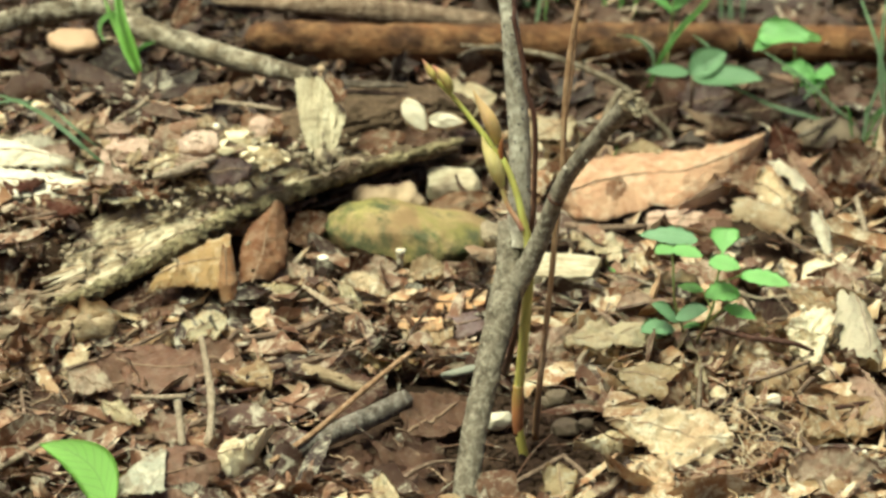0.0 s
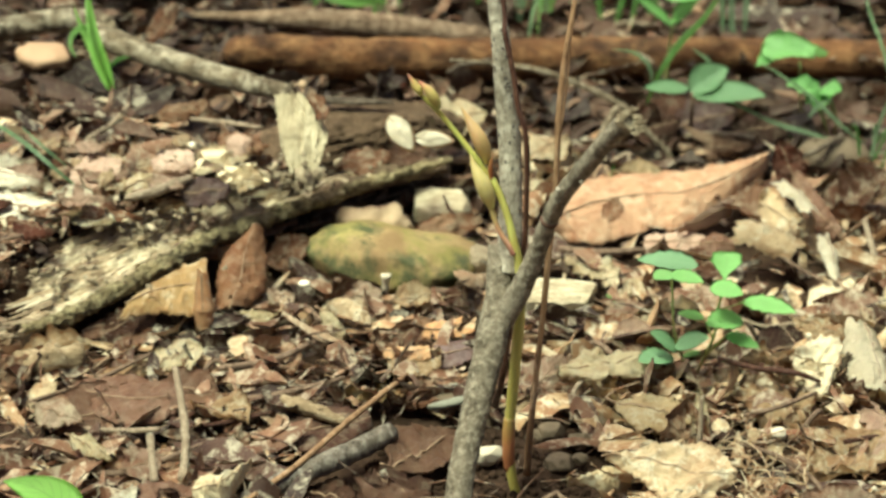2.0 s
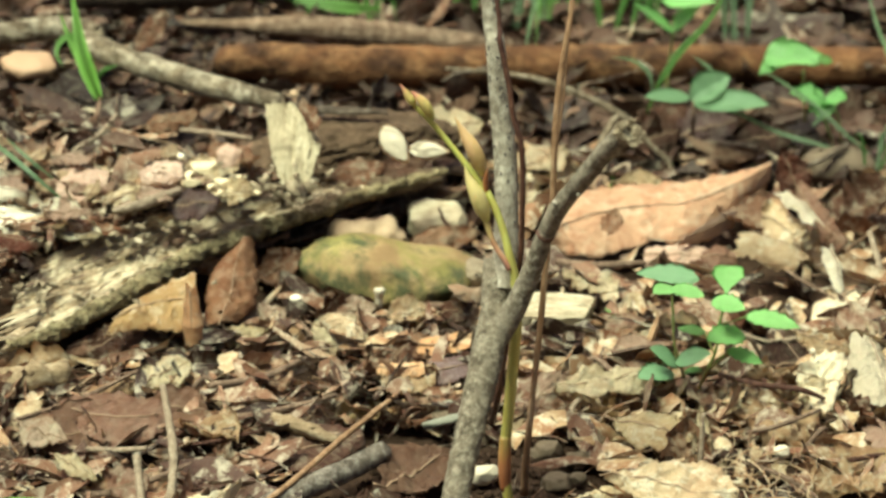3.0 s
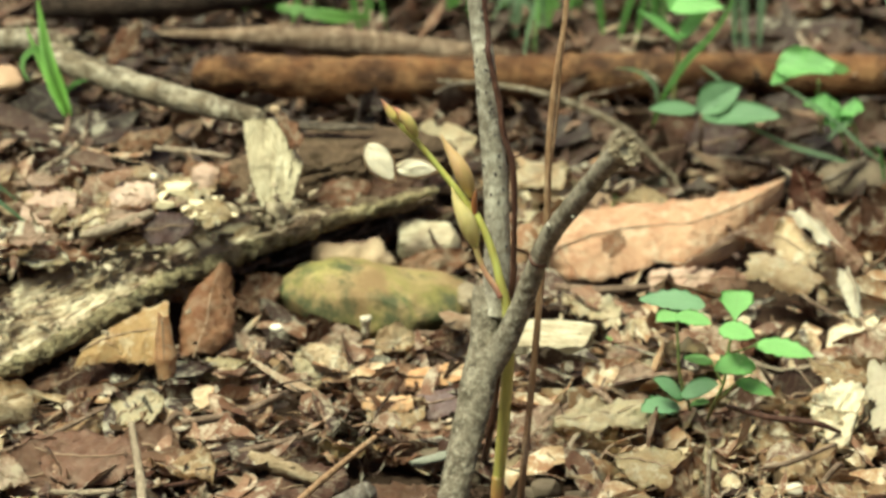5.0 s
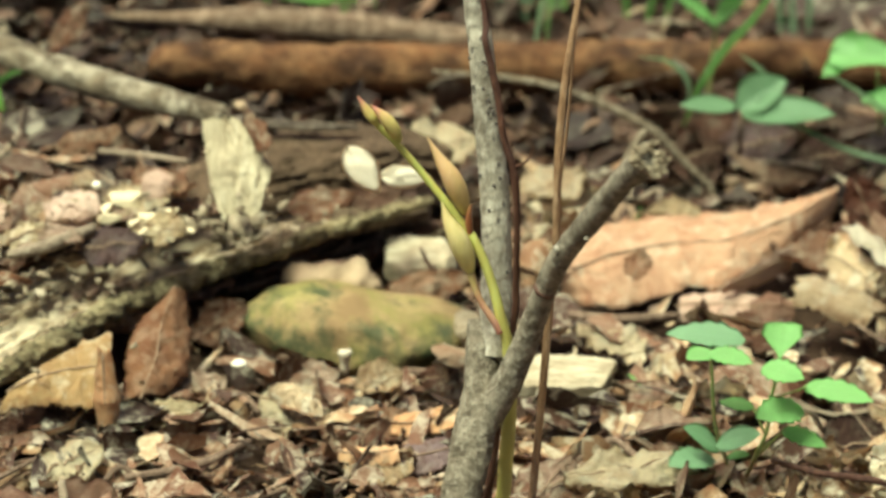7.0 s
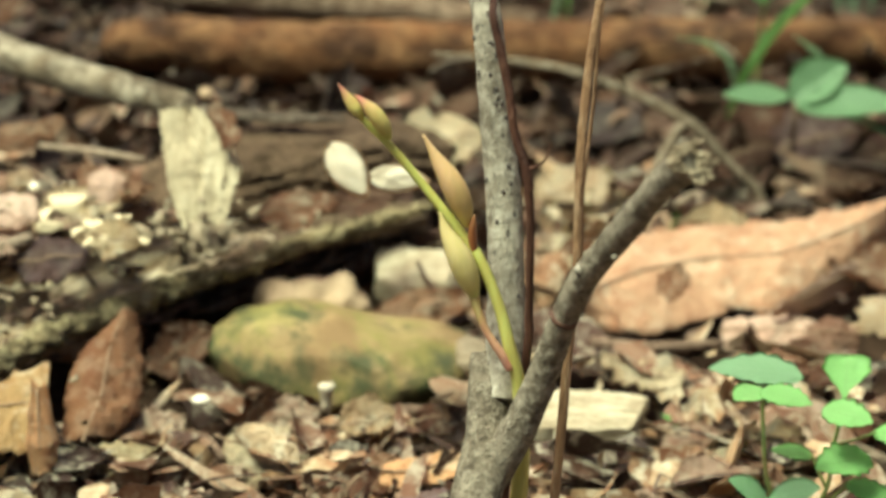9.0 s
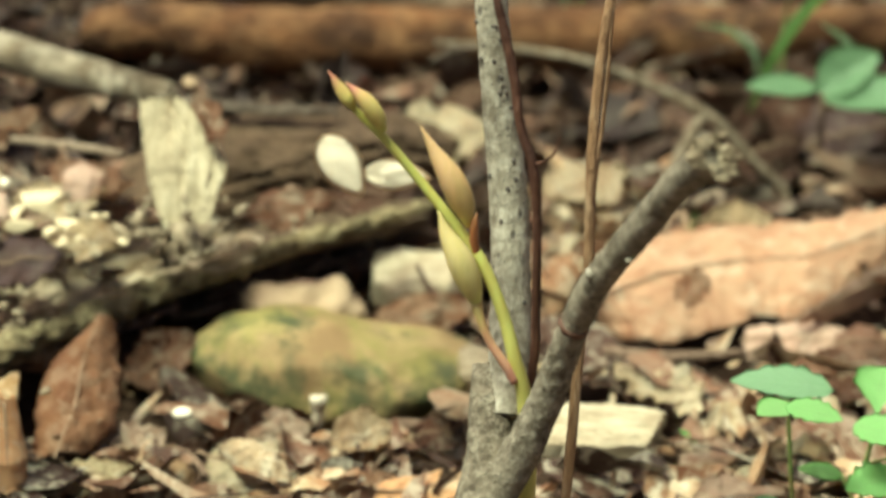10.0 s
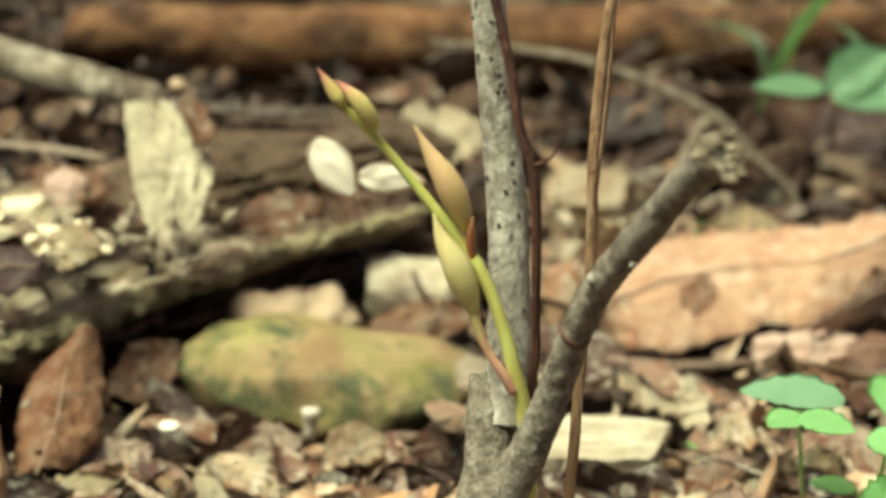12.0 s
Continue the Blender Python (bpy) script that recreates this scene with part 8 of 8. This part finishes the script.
stick([(0.0327, 0.2250, 0.0375), (0.0291, 0.2200, 0.0320), (0.0255, 0.2100, 0.0282), (0.0213, 0.2260, 0.0120)], [0.0013, 0.0015, 0.0015, 0.0013], BARK_DARK, "straight grey twig leaning on the arching one", seed=9)
stick([(0.0176, 0.0753, 0.0130), (0.0263, 0.0834, 0.0150), (0.0333, 0.0753, 0.0140), (0.0422, 0.0658, 0.0120), (0.0569, 0.0585, 0.0100)], [0.0007, 0.0009, 0.0010, 0.0011, 0.0009], TWIG, "dark bent rootlet over tan leaves", seed=10)
stick([(0.0697, 0.0743, 0.0140), (0.0833, 0.0690, 0.0140), (0.0981, 0.0677, 0.0130), (0.1020, 0.0617, 0.0100)], [0.0008, 0.0010, 0.0009, 0.0006], TWIG, "dark thin twig beside the seedling", seed=11)
stick([(-0.0103, -0.0426, 0.0080), (0.0026, -0.0295, 0.0090), (0.0156, -0.0146, 0.0100)], [0.0009, 0.0010, 0.0009], TWIG, "brown twig at the foot of the sapling", seed=12)
stick([(0.0147, -0.0147, 0.0100), (0.0214, -0.0241, 0.0090), (0.0282, -0.0400, 0.0080)], [0.0008, 0.0008, 0.0006], TWIG, "thin reddish brown twig on soil", seed=13)
stick([(-0.0440, -0.0468, 0.0080), (-0.0370, -0.0328, 0.0100), (-0.0287, -0.0233, 0.0100), (-0.0203, -0.0173, 0.0080)], [0.0008, 0.0009, 0.0008, 0.0006], TWIG, "curved red-brown leaf stalk", seed=14)
stick([(0.0468, -0.0032, 0.0140), (0.0506, -0.0218, 0.0120), (0.0557, -0.0421, 0.0080)], [0.0006, 0.0008, 0.0008], DRY_STICK, "pale leaf stalk on a broad leaf", seed=15)
stick([(0.0729, 0.0205, 0.0120), (0.0881, 0.0089, 0.0120), (0.0992, -0.0084, 0.0110), (0.1032, -0.0388, 0.0090)], [0.0007, 0.0008, 0.0008, 0.0006], TWIG, "thin arching brown twig over leaves", seed=16)
stick([(-0.1744, -0.0362, 0.0090), (-0.1641, -0.0243, 0.0100), (-0.1555, -0.0135, 0.0100)], [0.0012, 0.0013, 0.0009], DRY_STICK, "pale dry stick among dark leaves", seed=17)
stick([(-0.1574, 0.0332, 0.0120), (-0.1370, 0.0458, 0.0140), (-0.1190, 0.0682, 0.0140)], [0.0006, 0.0008, 0.0006], TWIG, "straight thin brown leaf stalk", seed=18)
stick([(0.1074, 0.0189, 0.0140), (0.1172, 0.0230, 0.0140), (0.1288, 0.0249, 0.0130)], [0.0009, 0.0009, 0.0008], VINE, "dark thin twig over tan leaves", seed=19)
stick([(0.0137, 0.1616, 0.0120), (0.0280, 0.1577, 0.0130), (0.0433, 0.1628, 0.0120)], [0.0012, 0.0014, 0.0010], TWIG, "brown twig along the edge of a large leaf", seed=20)
stick([(0.1187, 0.1752, 0.0200), (0.1207, 0.1670, 0.0160), (0.1234, 0.1585, 0.0100)], [0.0010, 0.0012, 0.0010], DRY_STICK, "small pale bent stick on leaves", seed=21)
stick([(0.0977, 0.2339, 0.0160), (0.1061, 0.2387, 0.0180)  , (0.1138, 0.2509, 0.0180)], [0.0009, 0.0010, 0.0008], GREY_WOOD, "short grey twig among brown leaves", seed=22)
stick([(0.0575, 0.2541, 0.0140), (0.0698, 0.2565, 0.0140), (0.0825, 0.2561, 0.0130)], [0.0010, 0.0014, 0.0010], DRY_STICK, "whitish shard of bare wood", seed=23)
stick([(0.0227, 0.3658, 0.0100), (0.0336, 0.3436, 0.0140), (0.0468, 0.3383, 0.0120)], [0.0010, 0.0011, 0.0008], DRY_STICK, "tan twig resting on the brown log", seed=24)
stick([(-0.1504, 0.1868, 0.0360), (-0.1419, 0.1980, 0.0380), (-0.1375, 0.2090, 0.0400)], [0.0009, 0.0010, 0.0007], DRY_STICK, "pale short twig on leaves", seed=25)
stick([(-0.1151, 0.1980, 0.0400), (-0.1026, 0.1938, 0.0410), (-0.0899, 0.1880, 0.0420)], [0.0008, 0.0010, 0.0008], DRY_STICK, "pale twig near the rotten log", seed=26)
stick([(-0.0970, 0.0614, 0.0120), (-0.0796, 0.0672, 0.0130), (-0.0665, 0.0835, 0.0120)], [0.0011, 0.0013, 0.0009], TWIG, "brown twig in the litter", seed=27)
stick([(-0.0880, 0.0402, 0.0120), (-0.0745, 0.0434, 0.0130), (-0.0556, 0.0556, 0.0130)], [0.0009, 0.0011, 0.0008], TWIG, "slim brown twig in the litter", seed=28)
stick([(-0.1082, 0.0213, 0.0100), (-0.0928, 0.0227, 0.0120), (-0.0779, 0.0334, 0.0110)], [0.0006, 0.0007, 0.0006], VINE, "dark thin twig in the litter", seed=29)
stick([(-0.1470, -0.0004, 0.0100), (-0.1252, -0.0114, 0.0100), (-0.0960, 0.0097, 0.0120)], [0.0010, 0.0012, 0.0009], TWIG, "reddish brown twig across leaves", seed=30)
stick([(-0.1074, 0.1379, 0.0160), (-0.0975, 0.1424, 0.0180), (-0.0871, 0.1574, 0.0180)], [0.0010, 0.0012, 0.0008], TWIG, "dark twig under the rotten log", seed=31)
stick([(-0.0856, 0.1088, 0.0100), (-0.0718, 0.1123, 0.0110), (-0.0654, 0.1034, 0.0100)], [0.0008, 0.0009, 0.0007], TWIG, "bent brown twig by the stone", seed=32)
stick([(-0.0381, 0.1237, 0.0100), (-0.0261, 0.1250, 0.0120), (-0.0120, 0.1244, 0.0110)], [0.0012, 0.0014, 0.0010], TWIG, "brown stick before the mossy stone", seed=33)

stick([(-0.1325, 0.1279, 0.0420), (-0.1255, 0.1319, 0.0420), (-0.1181, 0.1384, 0.0420), (-0.1117, 0.1458, 0.0420)], [0.0012, 0.0019, 0.0020, 0.0013], DRY_STICK, "short olive-grey piece of stick behind the log", seed=34)
stick([(0.0604, 0.0051, 0.016), (0.0605, 0.0071, 0.0232), (0.0607, 0.0101, 0.0334)], [0.0009, 0.0009, 0.0005], DRY_STICK, "pale upright leaf stalk among leaves", seed=35)
stick([(0.0672, 0.0728, 0.0160), (0.0791, 0.0605, 0.0190), (0.0925, 0.0535, 0.0210), (0.1005, 0.0555, 0.0170)], [0.0007, 0.0010, 0.0010, 0.0006], VINE, "dark bent twig over pale leaves", seed=36)
stick([(0.0750, 0.0355, 0.0140), (0.0865, 0.0364, 0.0170), (0.0989, 0.0496, 0.0160)], [0.0006, 0.0009, 0.0006], TWIG, "brown rootlet beside the seedling", seed=37)
stick([(-0.0721, 0.1767, 0.0140), (-0.0617, 0.1825, 0.0160), (-0.0507, 0.1980, 0.0140)], [0.0005, 0.0008, 0.0005], TWIG, "thin dark rootlet under the rotten log", seed=50)
stick([(-0.0654, 0.1796, 0.0100), (-0.0593, 0.1823, 0.0140), (-0.0559, 0.1874, 0.0170)], [0.0005, 0.0008, 0.0005], TWIG, "thin dark rootlet under the rotten log", seed=51)
stick([(-0.0560, 0.1925, 0.0120), (-0.0463, 0.1976, 0.0130), (-0.0342, 0.2093, 0.0120)], [0.0005, 0.0008, 0.0005], TWIG, "thin dark rootlet under the rotten log", seed=52)
stick([(-0.0788, 0.1697, 0.0120), (-0.0710, 0.1707, 0.0140), (-0.0628, 0.1823, 0.0130)], [0.0005, 0.0008, 0.0005], TWIG, "thin dark rootlet under the rotten log", seed=53)
stick([(-0.0520, 0.1914, 0.0100), (-0.0504, 0.1909, 0.0140), (-0.0463, 0.1964, 0.0160)], [0.0005, 0.0008, 0.0005], TWIG, "thin dark rootlet under the rotten log", seed=54)
stick([(-0.1857, 0.0552, 0.0120), (-0.1731, 0.0573, 0.0140), (-0.1605, 0.0587, 0.0120)], [0.0024, 0.0030, 0.0018], ROT, "curled pale scrap of bark", "bark_scrap", 0.5, 18, seed=40)
stick([(-0.1635, 0.0544, 0.0140), (-0.1545, 0.0566, 0.0150), (-0.1431, 0.0638, 0.0140)], [0.0036, 0.0048, 0.0042], RIDGE, "pale ragged chunk of rotten wood in litter", "bark_scrap", 0.5, 18, seed=41)


def scattered_twigs():
    rnd = random.Random(77)
    shapes = []
    for k in range(8):
        ln = rnd.uniform(0.015, 0.045)
        r = rnd.uniform(0.0005, 0.0013)
        bend = [Vector((-ln / 2, 0, 0)), Vector((-ln / 6, rnd.gauss(0, 0.002), 0.001)), Vector((ln / 5, rnd.gauss(0, 0.003), 0)), Vector((ln / 2, rnd.gauss(0, 0.002), 0.001))]
        shapes.append(meshed("twig", tube_bm(bend, [r, r * 1.1, r * 0.9, r * 0.7], 7, 4, 0.15, 400, seed=k, ragged=0.5), rnd.choice((TWIG, TWIG, DRY_STICK, VINE))))
    for k in range(85):
        x, y = rnd.uniform(-0.22, 0.17), rnd.uniform(-0.07, 0.48)
        if bare(x, y) or on_log(x, y) or kept_clear(x, y):
            continue
        ob = new("twig", rnd.choice(shapes))
        ob.matrix_world = pose(x, y, ground_height(x, y) + rnd.uniform(0.005, 0.012), rnd.uniform(0, 360), rnd.gauss(0, 9), rnd.uniform(0, 360))
        tagged(ob, "small dry brown twig in the leaf litter", "twig", "loose twigs on the forest floor")


scattered_twigs()


def pebbles():
    for p, size, mat, label in (
        ((0.0133, 0.0399, 0.0035), (0.0048, 0.004, 0.0034), STONE, "rounded grey-brown pebble on bare soil"),
        ((0.0215, 0.0353, 0.0035), (0.0042, 0.0036, 0.003), STONE, "smooth olive-grey pebble on soil"),
        ((0.0339, 0.0332, 0.0035), (0.0030, 0.0030, 0.0030), STONE, "small round grey-green pebble"),
        ((-0.0070, 0.0202, 0.0050), (0.0044, 0.0036, 0.0034), PALE_STONE, "pale whitish pebble by the sapling"),
        ((0.0161, 0.0189, 0.0030), (0.0050, 0.004, 0.0030), STONE, "brown pebble half in soil"),
        ((0.0075, 0.0379, 0.0030), (0.0034, 0.003, 0.0026), STONE, "small dark pebble on soil"),
        ((-0.0099, 0.0504, 0.0030), (0.0040, 0.004, 0.0034), STONE, "dull brown pebble by the stem"),
        ((0.0222, 0.0208, 0.0040), (0.0028, 0.0026, 0.002), STONE, "little brown pebble on soil"),
        ((-0.0202, 0.0528, 0.0080), (0.0060, 0.004, 0.0024), STONE, "flat grey stone chip in litter"),
        ((0.0866, 0.0195, 0.0160), (0.0026, 0.0024, 0.0020), PALE_STONE, "whitish crumb on a dead leaf"),
        ((0.1158, -0.0168, 0.0160), (0.0009, 0.0009, 0.0008), PALE_STONE, "tiny pale crumb on litter"),
        ((0.0975, 0.0913, 0.0160), (0.0012, 0.0012, 0.0010), PALE_STONE, "tiny pale crumb on a leaf"),
    ):
        solo("pebble", facet(pebble_bm(Vector(p), size, 20, int(size[0] * 1e5), 0.36, 190, 4), 6, int(size[1] * 1e5), 0.7, 0.95), mat, label, "pebble")


def fungi():
    for base, tip, wide, label in (((-0.0453, 0.1460, 0.0675), (-0.0366, 0.1380, 0.0582), 0.0090, "creamy white shell-like fungus on rotten wood"), ((-0.0369, 0.1420, 0.0612), (-0.0230, 0.1380, 0.0622), 0.0064, "flat white shell-like fungus on rotten wood")):
        ob = thing("bracket_fungus", base, label, "fungus")
        for name, grow, back, mat in (("cap", 0.95, 0.0, WHITE), ("rim", 1.03, 0.0007, FUNGUS_RIM)):
            bm = leaf_bm((Vector(tip) - Vector(base)).length * grow, wide * grow, kind="oval", curl=-0.5, bend=0.35, wave=0.05, nu=20, nv=10, thick=0.0009, seed=7, torn=0.15)
            bm.transform(aim_to(base, tip) @ Matrix.Translation(((1 - grow) / 2 * 0.010, 0, -back)))
            part(name, bm, mat, ob, "thin tan-brown rim" if name == "rim" else "")
    ob = thing("mushroom", (-0.1711, 0.2522, 0.0340), "peach-coloured mushroom with a flat cap", "mushroom")
    part("cap", pebble_bm(Vector((-0.1704, 0.2446, 0.0418)), (0.0096, 0.0085, 0.0034), 5, 3, 0.18, 130, 4, square=0.8), PEACH, ob)
    c = Vector((-0.1713, 0.2550, 0.0360))
    part("stem", tube_bm([c - Vector((0, 0, 0.008)), c, c + Vector((0, 0, 0.004))], [0.0028, 0.0024, 0.0026], 10, 4), WHITE, ob)
    solo("white_mushroom_cap", pebble_bm(Vector((-0.0717, 0.1185, 0.0165)), (0.0021, 0.0017, 0.0012), 10, 3, 0.1, 200, 3), WHITE, "tiny white mushroom cap on the litter", "mushroom")
    solo("white_mushroom_cap", pebble_bm(Vector((-0.1125, 0.1633, 0.0460)), (0.0013, 0.0013, 0.0012), 0, 5, 0.1, 200, 3), WHITE, "tiny round white mushroom cap", "mushroom")
    solo("white_mushroom_cap", pebble_bm(Vector((-0.0768, 0.2033, 0.0520)), (0.0017, 0.0015, 0.0014), 0, 7, 0.3, 200, 3), BUFF_STONE, "small white crumb at a broken branch end", "mushroom")
    a = Vector((-0.0447, 0.1301, 0.0080))
    solo("wood_chip", tube_bm([a, a + Vector((0, 0, 0.004)), a + Vector((0.0002, 0, 0.0072))], [0.0010, 0.0014, 0.0018], 8, 4, 0.25, 300, ragged=0.9), PALE_STONE, "pale upright wood chip before the stone", "wood chip")


def dry_sprig():
    """A dead mossy sprig with short paired needles."""
    pts = [(-0.1722, 0.0425, 0.0140), (-0.1714, 0.0281, 0.0130), (-0.1689, 0.0089, 0.0120), (-0.1657, -0.0100, 0.0100)]
    ob = thing("dry_sprig", pts[-1], "dead brown sprig with short drooping needles", "sprig")
    part("stem", tube_bm(pts, [0.0004, 0.0006, 0.0007, 0.0008], 6, 6), TWIG, ob)
    path = smooth_path(pts, 5)
    for i in range(1, len(path) - 1):
        for sign in (-1, 1):
            d = Vector((sign * 0.0042, -0.003, -0.0005 - 0.0003 * (i % 3)))
            part("needle", tube_bm([path[i], path[i] + d * 0.6 + Vector((0, 0, 0.0008)), path[i] + d], [0.0004, 0.00035, 0.0001], 5, 3), TWIG, ob)


dry_sprig()
pebbles()
fungi()


# ---- focus: the orchid is sharp, what lies well before and behind it is soft ----
cam.data.dof.use_dof = True
cam.data.dof.focus_object = bpy.data.objects["orchid"]
cam.data.dof.aperture_fstop = 18.0
